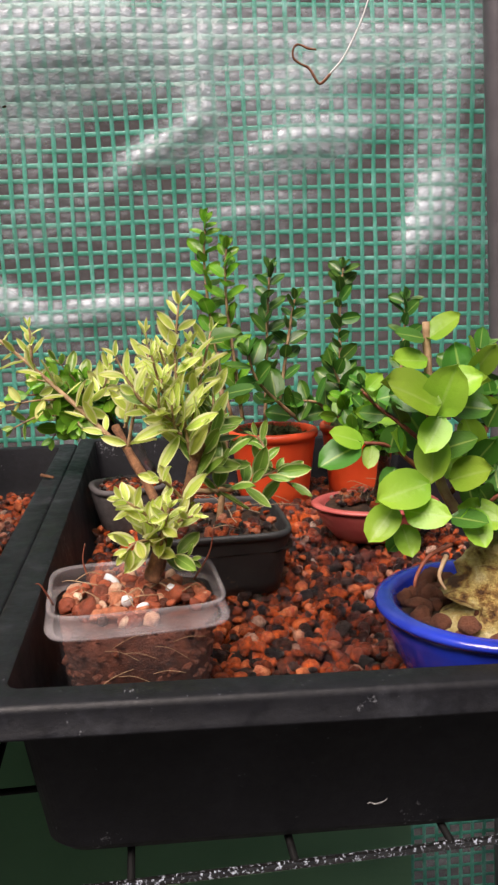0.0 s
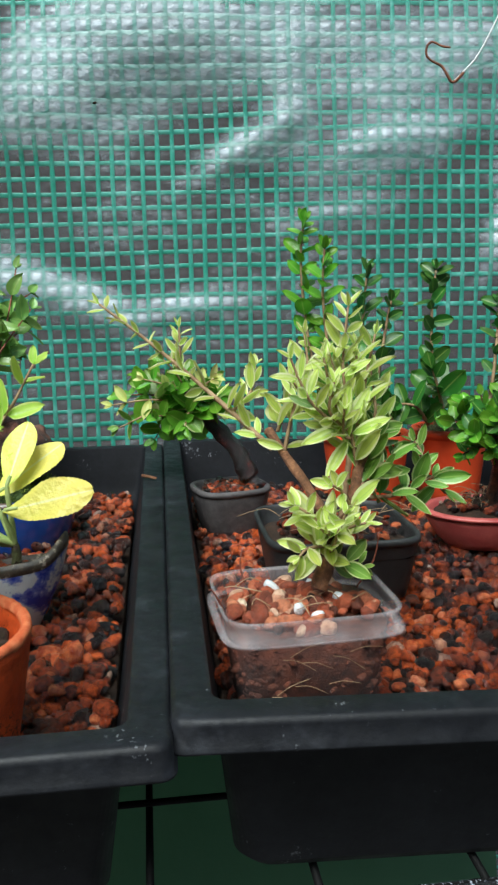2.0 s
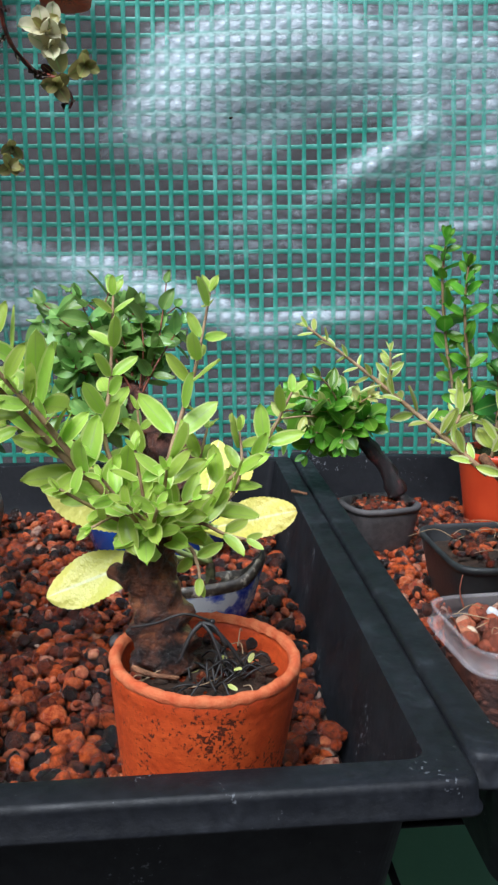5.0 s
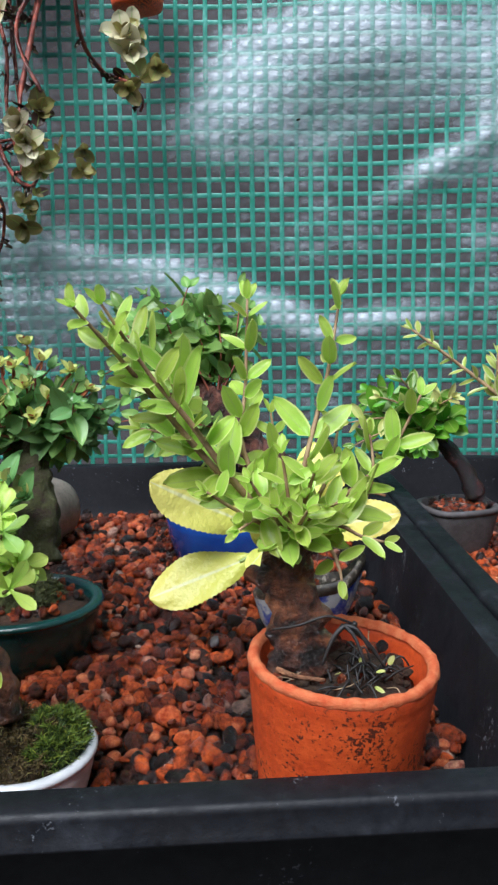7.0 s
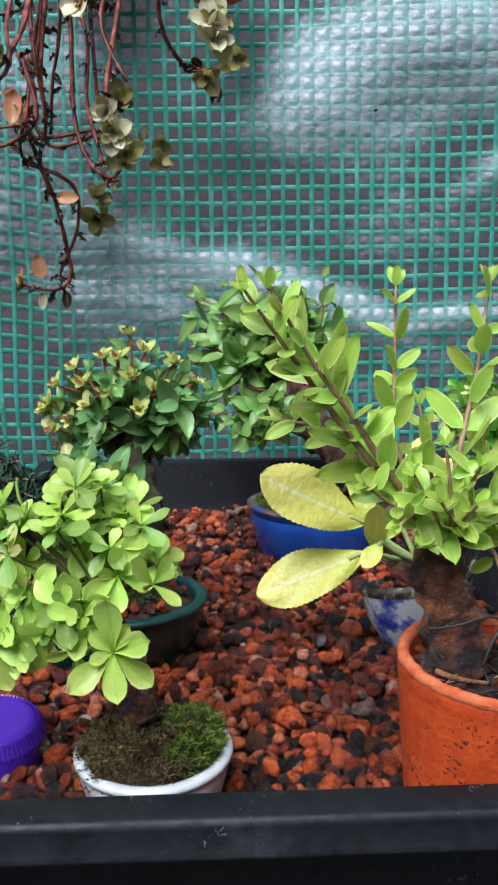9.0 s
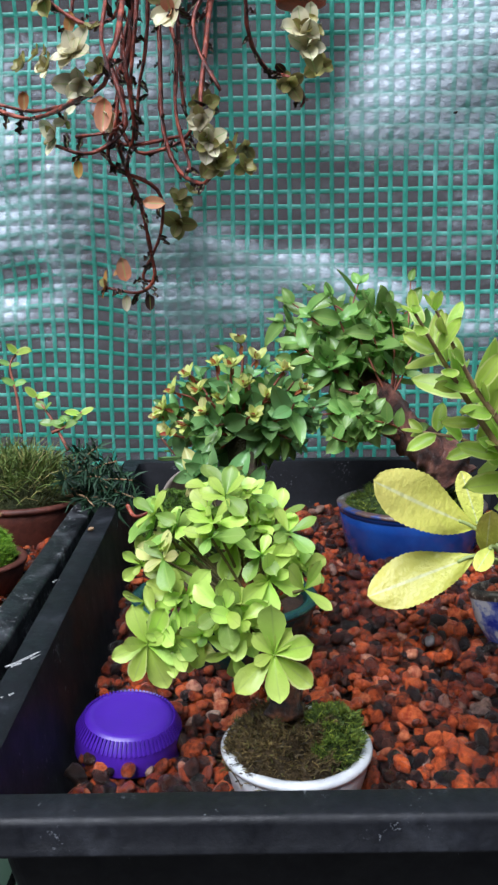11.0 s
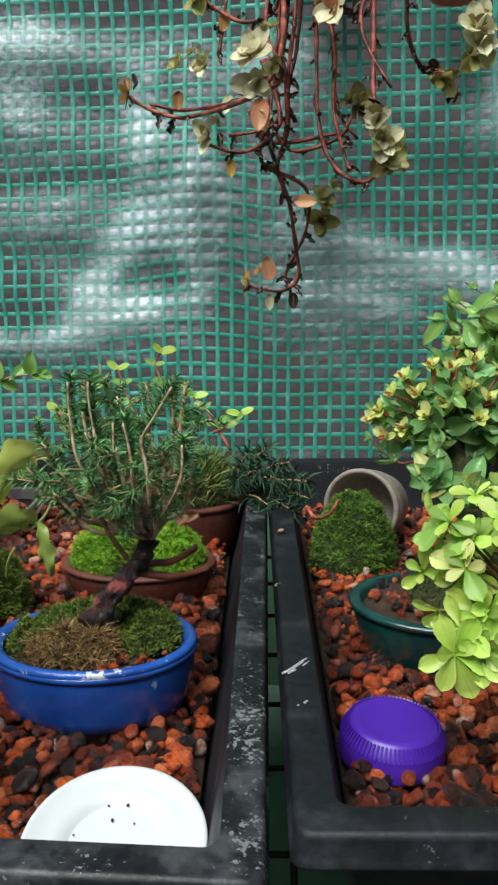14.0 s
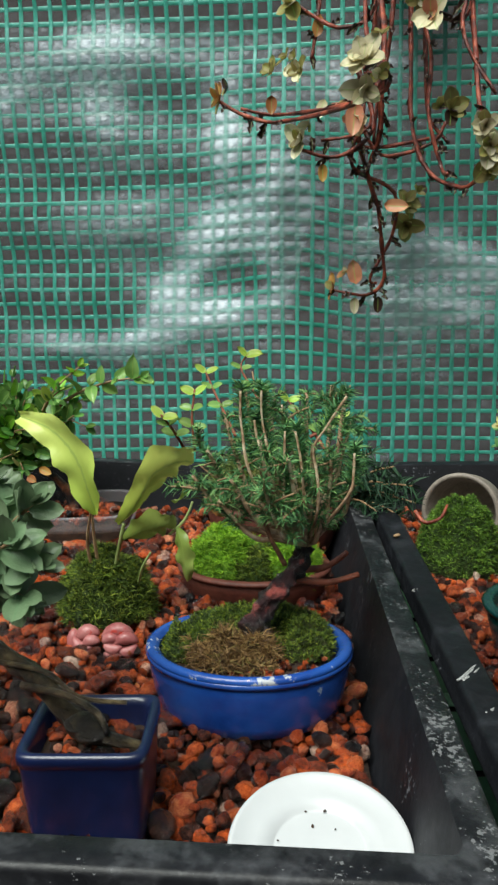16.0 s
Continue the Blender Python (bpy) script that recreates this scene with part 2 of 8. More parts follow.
M_MOSS_DARK = surface("dark_moss", [(0.3, (0.020, 0.028, 0.007)), (0.7, (0.075, 0.085, 0.022))], 70, rough=0.9, bump_s=1.0, bump_d=0.003, bump_scale=500)
M_WETBURL = surface("wet_black_burl", [(0.35, (0.006, 0.005, 0.004)), (0.56, (0.016, 0.012, 0.008)), (0.70, (0.10, 0.075, 0.03))], 170, rough=0.35, coat=0.2, bump_s=0.9, bump_d=0.002)
M_PINKROOT = surface("pink_knobbly_root", [(0.32, (0.27, 0.060, 0.060)), (0.55, (0.42, 0.145, 0.14)), (0.75, (0.54, 0.25, 0.235))], 70, rough=0.38, coat=0.2, spots=((0.42, 0.045, 0.035), 190, 0.63))
M_WIRE = surface("black_coated_wire", [(0.3, (0.004, 0.004, 0.004)), (0.7, (0.008, 0.008, 0.008))], 120, rough=0.55, spec=0.12)
# the pale flecks are glints of the front wire painted into its colour
M_WIRE_GLINT = surface("glint_flecked_wire", [(0.3, (0.008, 0.008, 0.008)), (0.7, (0.02, 0.02, 0.02))], 120, rough=0.2, coat=1.0, bump_s=0.5, bump_scale=260, spots=((0.50, 0.55, 0.64), 800, 0.565))
M_STEEL = surface("grey_steel_tube", [(0.3, (0.10, 0.09, 0.10)), (0.7, (0.16, 0.15, 0.16))], 20, rough=0.45, metal=0.3)
M_RUST = surface("rusty_wire", [(0.3, (0.10, 0.03, 0.015)), (0.7, (0.24, 0.08, 0.035))], 200, rough=0.8)
M_WHITEWIRE = surface("white_wire", [(0.3, (0.6, 0.6, 0.6)), (0.7, (0.75, 0.75, 0.75))], 50, rough=0.4)
M_ROOT = surface("pale_root_fibre", [(0.3, (0.25, 0.14, 0.07)), (0.7, (0.5, 0.36, 0.22))], 200, rough=0.8)
M_BLACKROOT = surface("black_root_fibre", [(0.3, (0.010, 0.008, 0.008)), (0.7, (0.03, 0.024, 0.022))], 200, rough=0.5)
# darker copy of the green sheet, with the shade under the trays in its colour
M_SHEET_SHADED = surface("shaded_woven_sheet", [(0.3, (0.050, 0.125, 0.066)), (0.7, (0.075, 0.17, 0.092))], 8, rough=0.6, bump_s=0.2, bump_scale=300)
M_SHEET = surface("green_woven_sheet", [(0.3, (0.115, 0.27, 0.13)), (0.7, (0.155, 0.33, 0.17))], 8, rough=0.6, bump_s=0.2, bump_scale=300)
M_GROUND = surface("dark_concrete", [(0.3, (0.03, 0.03, 0.03)), (0.7, (0.06, 0.058, 0.055))], 3, rough=0.9, fine=(60, 0.3))
M_SKY_BLOCK = surface("brown_render", [(0.3, (0.07, 0.055, 0.045)), (0.7, (0.12, 0.095, 0.08))], 3, rough=0.9, fine=(60, 0.3))
M_LUMP = surface("brown_soil_lump", [(0.3, (0.09, 0.028, 0.014)), (0.7, (0.26, 0.090, 0.045))], 190, rough=0.75, bump_s=1.0, bump_d=0.002)
M_BEYOND = surface("dark_brown_render", [(0.3, (0.018, 0.015, 0.015)), (0.7, (0.040, 0.033, 0.031))], 3, rough=0.9, fine=(60, 0.3))

# red lava gravel: a colour for each stone
M_GRAVEL, nt, nodes, links, p = mat("red_lava_gravel")
isl = nodes.new("ShaderNodeNewGeometry").outputs["Random Per Island"]
col = ramp(nt, isl, [(0.0, (0.010, 0.008, 0.008)), (0.16, (0.034, 0.014, 0.009)), (0.30, (0.115, 0.025, 0.009)), (0.49, (0.33, 0.050, 0.011)), (0.78, (0.62, 0.110, 0.024)), (0.95, (0.72, 0.20, 0.08)), (1.0, (0.50, 0.36, 0.28))])
col = mix(nt, 0.8, col, ramp(nt, noise_tex(nt, 420, 6, 0.78), [(0.36, (0.03, 0.03, 0.03)), (0.66, (0.95, 0.95, 0.95))]), "OVERLAY")
wet = ramp(nt, noise_tex(nt, 26, 4, 0.6), [(0.40, (0.34, 0.28, 0.27)), (0.56, (1, 1, 1))])
links.new(mix(nt, 1.0, col, wet, "MULTIPLY"), p.inputs["Base Color"])
links.new(ramp(nt, noise_tex(nt, 60), [(0.4, (0.10, 0.10, 0.10)), (0.62, (0.42, 0.42, 0.42))]), p.inputs["Roughness"])
p.inputs["Specular IOR Level"].default_value = 0.42
p.inputs["Coat Weight"].default_value, p.inputs["Coat Roughness"].default_value = 0.50, 0.08
bump(nt, p, noise_tex(nt, 520, 6, 0.78), 1.0, 0.0022)

# grit on the tub's soil, paler
M_GRIT_PALE, nt, nodes, links, p = mat("red_and_cream_grit")
col = ramp(nt, nodes.new("ShaderNodeNewGeometry").outputs["Random Per Island"], [(0.0, (0.05, 0.018, 0.010)), (0.3, (0.22, 0.045, 0.020)), (0.65, (0.42, 0.09, 0.035)), (0.86, (0.52, 0.19, 0.095)), (1.0, (0.66, 0.50, 0.36))])
links.new(mix(nt, 0.5, col, ramp(nt, noise_tex(nt, 420, 6, 0.75), [(0.36, (0.1, 0.1, 0.1)), (0.68, (0.9, 0.9, 0.9))]), "OVERLAY"), p.inputs["Base Color"])
p.inputs["Roughness"].default_value = 0.45
bump(nt, p, noise_tex(nt, 520, 6, 0.75), 1.0, 0.0012)

# moss blades: a tone for each
def blades_mat(name, stops):
    m, nt, nodes, links, p = mat(name)
    c = ramp(nt, nodes.new("ShaderNodeNewGeometry").outputs["Random Per Island"], stops)
    links.new(mix(nt, 0.35, c, ramp(nt, noise_tex(nt, 90), [(0.35, (0.2, 0.2, 0.2)), (0.65, (0.8, 0.8, 0.8))]), "OVERLAY"), p.inputs["Base Color"])
    p.inputs["Roughness"].default_value = 0.7
    return m


B_GREEN = blades_mat("moss_blades", [(0, (0.016, 0.032, 0.003)), (0.45, (0.070, 0.120, 0.008)), (0.8, (0.145, 0.205, 0.014)), (1, (0.26, 0.30, 0.028))])
B_BRIGHT = blades_mat("bright_moss_blades", [(0, (0.08, 0.24, 0.008)), (1, (0.34, 0.56, 0.03))])
B_DRY = blades_mat("dry_moss_blades", [(0, (0.024, 0.017, 0.006)), (0.55, (0.105, 0.070, 0.020)), (0.85, (0.18, 0.120, 0.036)), (1, (0.10, 0.115, 0.020))])
B_RUST = blades_mat("rusty_moss_blades", [(0, (0.05, 0.025, 0.010)), (0.55, (0.21, 0.115, 0.038)), (0.85, (0.32, 0.19, 0.065)), (1, (0.15, 0.15, 0.03))])
B_MID = blades_mat("vivid_moss_blades", [(0, (0.022, 0.060, 0.004)), (0.5, (0.075, 0.17, 0.010)), (1, (0.18, 0.30, 0.024))])
B_DARK = blades_mat("dark_moss_blades", [(0, (0.022, 0.032, 0.008)), (1, (0.11, 0.115, 0.03))])
B_GRASS = blades_mat("grass_blades", [(0, (0.05, 0.09, 0.015)), (0.7, (0.16, 0.22, 0.04)), (1, (0.32, 0.26, 0.09))])
B_NEEDLE = blades_mat("needle_leaves", [(0, (0.028, 0.105, 0.036)), (0.6, (0.090, 0.25, 0.080)), (1, (0.26, 0.46, 0.14))])
B_NEEDLE_DARK = blades_mat("dark_needle_leaves", [(0, (0.008, 0.028, 0.014)), (1, (0.03, 0.085, 0.035))])

L_VARIEG = leaf_mat("variegated_leaf", (0.44, 0.60, 0.09), (0.66, 0.75, 0.17), edge=(0.78, 0.82, 0.42), edge_at=0.74, trans=0.5)
L_VARIEG_DARK = leaf_mat("variegated_green_leaf", (0.12, 0.26, 0.04), (0.19, 0.34, 0.05), edge=(0.48, 0.55, 0.24), edge_at=0.92, trans=0.3)
L_FRESH = leaf_mat("fresh_green_leaf", (0.36, 0.58, 0.06), (0.57, 0.75, 0.13), edge=(0.66, 0.76, 0.24), edge_at=0.97, trans=0.48, vein=(0.42, 0.55, 0.15))
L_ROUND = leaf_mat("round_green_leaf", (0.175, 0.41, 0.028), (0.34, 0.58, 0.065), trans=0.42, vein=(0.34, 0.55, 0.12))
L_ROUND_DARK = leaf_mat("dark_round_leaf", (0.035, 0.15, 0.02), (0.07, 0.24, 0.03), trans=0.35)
L_BOX = leaf_mat("box_leaf", (0.075, 0.26, 0.018), (0.18, 0.44, 0.035), trans=0.35, rough=0.35)
L_BOX_MID = leaf_mat("dull_box_leaf", (0.055, 0.16, 0.03), (0.13, 0.28, 0.06), trans=0.3, rough=0.4)
L_BOX_DARK = leaf_mat("dark_box_leaf", (0.025, 0.105, 0.016), (0.06, 0.19, 0.028), trans=0.3)
L_OVATE = leaf_mat("ovate_leaf", (0.17, 0.34, 0.07), (0.30, 0.48, 0.14), trans=0.36, rough=0.33)
L_GLOSSY = leaf_mat("glossy_dark_leaf", (0.13, 0.29, 0.085), (0.22, 0.41, 0.15), trans=0.28, rough=0.27, vein=(0.16, 0.28, 0.08))
L_YELLOW = leaf_mat("young_yellow_leaf", (0.52, 0.55, 0.13), (0.72, 0.70, 0.28), trans=0.42)
L_CREAM = leaf_mat("cream_young_leaf", (0.50, 0.59, 0.11), (0.72, 0.75, 0.24), trans=0.42)
L_BROWN = leaf_mat("crumpled_brown_leaf", (0.16, 0.06, 0.028), (0.36, 0.17, 0.085), trans=0.3, wrinkle=0.5)
L_RED = leaf_mat("red_bud_leaf", (0.32, 0.05, 0.03), (0.50, 0.14, 0.06), trans=0.3)
L_OBOVATE = leaf_mat("pale_obovate_leaf", (0.36, 0.58, 0.055), (0.63, 0.80, 0.18), trans=0.36, vein=(0.44, 0.60, 0.14))
L_OBOVATE_DEEP = leaf_mat("green_obovate_leaf", (0.20, 0.38, 0.06), (0.36, 0.54, 0.12), trans=0.45, vein=(0.40, 0.56, 0.14))
L_PRIM = leaf_mat("crinkled_yellow_leaf", (0.62, 0.70, 0.10), (0.86, 0.82, 0.19), trans=0.28, vein=(0.82, 0.86, 0.55), wrinkle=0.5, blotch=0.4)
L_PRIM_OLD = leaf_mat("yellowed_crinkled_leaf", (0.70, 0.70, 0.12), (0.90, 0.76, 0.17), trans=0.28, vein=(0.82, 0.84, 0.50), wrinkle=0.5, blotch=0.6)
L_WILT = leaf_mat("wilted_pale_leaf", (0.52, 0.68, 0.10), (0.74, 0.82, 0.22), trans=0.35, wrinkle=0.4)
L_WILT_DARK = leaf_mat("wilted_green_leaf", (0.26, 0.38, 0.07), (0.38, 0.48, 0.12), trans=0.4, wrinkle=0.4)
L_BLUE = leaf_mat("blue_green_leaf", (0.115, 0.19, 0.095), (0.21, 0.30, 0.165), trans=0.25, vein=(0.15, 0.26, 0.13))
L_SEDUM = leaf_mat("pale_olive_leaf", (0.48, 0.41, 0.22), (0.76, 0.70, 0.48), trans=0.3, vary=0.35)
L_SEDUM_DARK = leaf_mat("dull_olive_leaf", (0.22, 0.19, 0.055), (0.38, 0.32, 0.11), trans=0.45, vary=0.40)
L_SEDUM_PINK = leaf_mat("salmon_leaf", (0.56, 0.20, 0.11), (0.62, 0.30, 0.18), trans=0.35, vary=0.3)
L_ORANGE = leaf_mat("orange_dry_leaf", (0.40, 0.16, 0.04), (0.55, 0.28, 0.08), trans=0.35)
L_DEAD = leaf_mat("shrivelled_dark_leaf", (0.03, 0.018, 0.014), (0.06, 0.03, 0.022), trans=0.1)

# clear plastic of the tubs
def clear_mat(name, lo, hi, tint):
    m, nt, nodes, links, p = mat(name)
    p.inputs["Base Color"].default_value = (0.84, 0.78, 0.80, 1)
    p.inputs["Roughness"].default_value = 0.18
    bump(nt, p, noise_tex(nt, 300, 3), 0.15, 0.0005)
    tp = nodes.new("ShaderNodeBsdfTransparent")
    tp.inputs[0].default_value = (*tint, 1)
    ms = nodes.new("ShaderNodeMixShader")
    links.new(ramp(nt, noise_tex(nt, 60), [(0.35, (lo,) * 3), (0.7, (hi,) * 3)]), ms.inputs[0])
    links.new(tp.outputs[0], ms.inputs[1])
    links.new(p.outputs[0], ms.inputs[2])
    links.new(ms.outputs[0], nodes["Material Output"].inputs[0])
    return m


M_CLEAR = clear_mat("clear_plastic", 0.01, 0.035, (0.95, 0.93, 0.92))
M_CLEAR_LIP = clear_mat("clear_plastic_lip", 0.10, 0.24, (0.95, 0.92, 0.93))
M_TUB_SOIL = surface("brown_tub_soil", [(0.3, (0.040, 0.012, 0.007)), (0.7, (0.20, 0.052, 0.022))], 160, rough=0.5, bump_s=0.8, bump_d=0.002)

# film of the greenhouse cover: milky and creased, puckered between the strands of its net
PITCH_X, PITCH_Z, X0, X1, Z0, Z1 = 0.0107, 0.0108, -0.98, 0.32, -0.52, 0.56


def film_mat(name, clear, milky, rough=0.22, pucker=0.0, sheen_painted=False, mid=0.45):
    m, nt, nodes, links, p = mat(name)
    p.inputs["Base Color"].default_value = (0.84, 0.90, 0.96, 1)
    p.inputs["Roughness"].default_value = rough
    p.inputs["Specular IOR Level"].default_value = 0.9
    tl = nodes.new("ShaderNodeBsdfTranslucent")
    tl.inputs[0].default_value = (0.66, 0.78, 0.80, 1)
    tp = nodes.new("ShaderNodeBsdfTransparent")
    tp.inputs[0].default_value = (0.8, 0.82, 0.84, 1)
    a, b = nodes.new("ShaderNodeMixShader"), nodes.new("ShaderNodeMixShader")
    a.inputs[0].default_value = 0.2
    links.new(p.outputs[0], a.inputs[1])
    links.new(tl.outputs[0], a.inputs[2])
    # sheen stored on each point whitens the film, painted rather than reflected
    if sheen_painted:
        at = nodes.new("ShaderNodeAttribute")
        at.attribute_name = "painted_sheen"
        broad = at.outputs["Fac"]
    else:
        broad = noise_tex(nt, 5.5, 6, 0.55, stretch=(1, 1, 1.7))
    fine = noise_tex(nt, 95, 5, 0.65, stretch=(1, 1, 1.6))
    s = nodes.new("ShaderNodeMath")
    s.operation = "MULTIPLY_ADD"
    s.inputs[1].default_value = 0.8 if sheen_painted else 0.35
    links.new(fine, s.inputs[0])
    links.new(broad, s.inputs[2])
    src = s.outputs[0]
    f = ramp(nt, src, [(0.38, (clear,) * 3), (0.72, (clear + (milky - clear) * mid,) * 3), (1.0, (milky,) * 3)] if sheen_painted else
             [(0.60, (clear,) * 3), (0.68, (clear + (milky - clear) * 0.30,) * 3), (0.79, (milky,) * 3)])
    links.new(f, b.inputs[0])
    links.new(tp.outputs[0], b.inputs[1])
    links.new(a.outputs[0], b.inputs[2])
    links.new(b.outputs[0], nodes["Material Output"].inputs[0])
    h = noise_tex(nt, 38, 5, 0.6, stretch=(1, 1, 1.6))
    if pucker:
        geo = nodes.new("ShaderNodeNewGeometry")
        sep = nodes.new("ShaderNodeSeparateXYZ")
        links.new(geo.outputs["Position"], sep.inputs[0])
        waves = []
        for axis, start, pitch in ((0, X0 + 0.005, PITCH_X), (2, Z0 + 0.005, PITCH_Z)):
            k = nodes.new("ShaderNodeMath")
            k.operation, k.inputs[1].default_value, k.inputs[2].default_value = "MULTIPLY_ADD", math.pi / pitch, -start * math.pi / pitch
            links.new(sep.outputs[axis], k.inputs[0])
            w = nodes.new("ShaderNodeMath")
            w.operation = "SINE"
            links.new(k.outputs[0], w.inputs[0])
            w2 = nodes.new("ShaderNodeMath")
            w2.operation = "ABSOLUTE"
            links.new(w.outputs[0], w2.inputs[0])
            waves.append(w2)
        mul = nodes.new("ShaderNodeMath")
        mul.operation = "MULTIPLY"
        links.new(waves[0].outputs[0], mul.inputs[0])
        links.new(waves[1].outputs[0], mul.inputs[1])
        add = nodes.new("ShaderNodeMath")
        add.operation, add.inputs[1].default_value = "MULTIPLY_ADD", pucker
        links.new(mul.outputs[0], add.inputs[0])
        links.new(h, add.inputs[2])
        h = add.outputs[0]
    bump(nt, p, h, 0.8, 0.006)
    return m


M_FILM = film_mat("milky_cover_film", 0.05, 0.98, 0.3, pucker=0.30, sheen_painted=True)
M_FILM_FACE = film_mat("milky_facing_film", 0.02, 0.33, 0.3, pucker=0.26, sheen_painted=True, mid=0.35)
M_FILM_ROOF = film_mat("clear_cover_film", 0.12, 0.25)
M_STRAND = surface("green_net_strand", [(0.3, (0.037, 0.36, 0.23)), (0.55, (0.085, 0.50, 0.36)), (0.75, (0.28, 0.75, 0.62))], 70, rough=0.34, bump_s=0.25)


# ---- building helpers ----
def V(*a):
    return Vector(a)


def mesh_of(name, verts, faces, material, smooth=True, uvs=None):
    me = bpy.data.meshes.new(name)
    me.from_pydata([tuple(v) for v in verts], [], faces)
    me.materials.append(material)
    if uvs is not None:
        lay = me.uv_layers.new(name="UVMap")
        idx = np.empty(len(me.loops), dtype=np.int32)
        me.loops.foreach_get("vertex_index", idx)
        lay.data.foreach_set("uv", np.asarray(uvs, dtype=np.float32)[idx].ravel())
    if smooth:
        me.polygons.foreach_set("use_smooth", [True] * len(me.polygons))
    me.update()
    return me


def thing(name, at, label, category, group="", kind=""):
    """A top-level Empty at a thing's base."""
    ob = new(name)
    ob.empty_display_size = 0.01
    ob.location = at
    return tagged(ob, label, category, group, kind)


def root_of(ob):
    while ob.parent:
        ob = ob.parent
    return ob


def part(name, geo, material, parent, label="", kind="", smooth=True):
    """Links a (verts, faces) pair, given in world places, as one mesh under a thing or a part."""
    off = root_of(parent).location
    verts, faces = geo
    ob = new(name, mesh_of(name, [Vector(v) - off for v in verts], faces, material, smooth))
    ob.parent = parent
    return tagged(ob, label, kind=kind)


def smooth_line(pts, steps=5):
    """Catmull-Rom through the points."""
    P = [Vector(p) for p in pts]
    if len(P) < 3:
        return [P[0].lerp(P[-1], i / steps) for i in range(steps + 1)]
    out = []
    for i in range(len(P) - 1):
        a, b, c, d = P[max(i - 1, 0)], P[i], P[i + 1], P[min(i + 2, len(P) - 1)]
        for k in range(steps):
            t = k / steps
            out.append(0.5 * ((2 * b) + (c - a) * t + (2 * a - 5 * b + 4 * c - d) * t * t + (3 * b - a - 3 * c + d) * t ** 3))
    out.append(P[-1])
    return out


def tube(pts, r0, r1, sides=7, steps=5, lumpy=0.0, seed=1.0, line=False):
    """A tapered round limb along a smoothed line."""
    L = pts if line else smooth_line(pts, steps)
    n = len(L)
    vs, fs = [], []
    ref = Vector((0.3, 0.9, 0.1))
    for i, p in enumerate(L):
        d = (L[min(i + 1, n - 1)] - L[max(i - 1, 0)]).normalized()
        a = d.cross(ref)
        a = a.normalized() if a.length > 1e-4 else d.orthogonal().normalized()
        b = d.cross(a)
        u = i / max(n - 1, 1)
        r = r0 + (r1 - r0) * u
        for k in range(sides):
            t = 2 * math.pi * k / sides
            q = a * math.cos(t) + b * math.sin(t)
            rr = r * (1 + lumpy * (noise.noise((q + p * 120) * 1.3 + Vector((seed, 0, 0))) * 1.1 + 0.7 * noise.noise(q * 2.6 + p * 330 + Vector((0, seed, 0)))))
            vs.append(p + q * rr)
    for i in range(n - 1):
        for k in range(sides):
            a, b = i * sides + k, i * sides + (k + 1) % sides
            fs.append((a, b, b + sides, a + sides))
    fs.append(tuple(range(sides - 1, -1, -1)))
    fs.append(tuple((n - 1) * sides + k for k in range(sides)))
    return vs, fs


def ring(cx, cy, z, a, b, n, e=2.0, rot=0.0):
    out = []
    for k in range(n):
        t = 2 * math.pi * k / n
        c, s = math.cos(t), math.sin(t)
        x = a * math.copysign(abs(c) ** (2 / e), c)
        y = b * math.copysign(abs(s) ** (2 / e), s)
        out.append(Vector((cx + x * math.cos(rot) - y * math.sin(rot), cy + x * math.sin(rot) + y * math.cos(rot), z)))
    return out


def loft(rings, cap_first=True, cap_last=True):
    n = len(rings[0])
    vs = [v for r in rings for v in r]
    fs = []
    for i in range(len(rings) - 1):
        for k in range(n):
            a, b = i * n + k, i * n + (k + 1) % n
            fs.append((a, b, b + n, a + n))
    if cap_first:
        fs.append(tuple(range(n - 1, -1, -1)))
    if cap_last:
        fs.append(tuple((len(rings) - 1) * n + k for k in range(n)))
    return vs, fs


def vessel(cx, cy, a, b, z0, z1, base=0.8, lip=0.0015, wall=0.003, belly=0.0, n=40, e=2.0, rot=0.0, tip=(0, 0)):
    """A pot: outer wall from a narrower base, a rounded lip and an inner wall. tip: degrees it leans about x and y."""
    h = z1 - z0
    prof = []
    for u in (0, 0.03, 0.2, 0.45, 0.7, 0.86):
        s = base + (1 - base) * u / 0.88 + belly * math.sin(math.pi * u)
        prof.append((s * a - (0.0012 if u == 0 else 0), s * b - (0.0012 if u == 0 else 0), z0 + h * u))
    prof += [(a, b, z0 + h * 0.88), (a + lip, b + lip, z0 + h * 0.90), (a + lip * 1.2, b + lip * 1.2, z0 + h * 0.95), (a + lip * 0.7, b + lip * 0.7, z1 - h * 0.012),
             (a - wall * 0.35, b - wall * 0.35, z1), (a - wall * 0.8, b - wall * 0.8, z1 - h * 0.02), (a - wall, b - wall, z1 - h * 0.08),
             (base * a - wall, base * b - wall, z0 + h * 0.25)]
    vs, fs = loft([ring(cx, cy, z, ra, rb, n, e, rot) for ra, rb, z in prof])
    return lean(vs, cx, cy, z0, tip), fs


def lean(vs, cx, cy, cz, tip):
    if tip == (0, 0):
        return vs
    m = Euler((radians(tip[0]), radians(tip[1]), 0)).to_matrix()
    c = Vector((cx, cy, cz))
    return [c + m @ (Vector(v) - c) for v in vs]


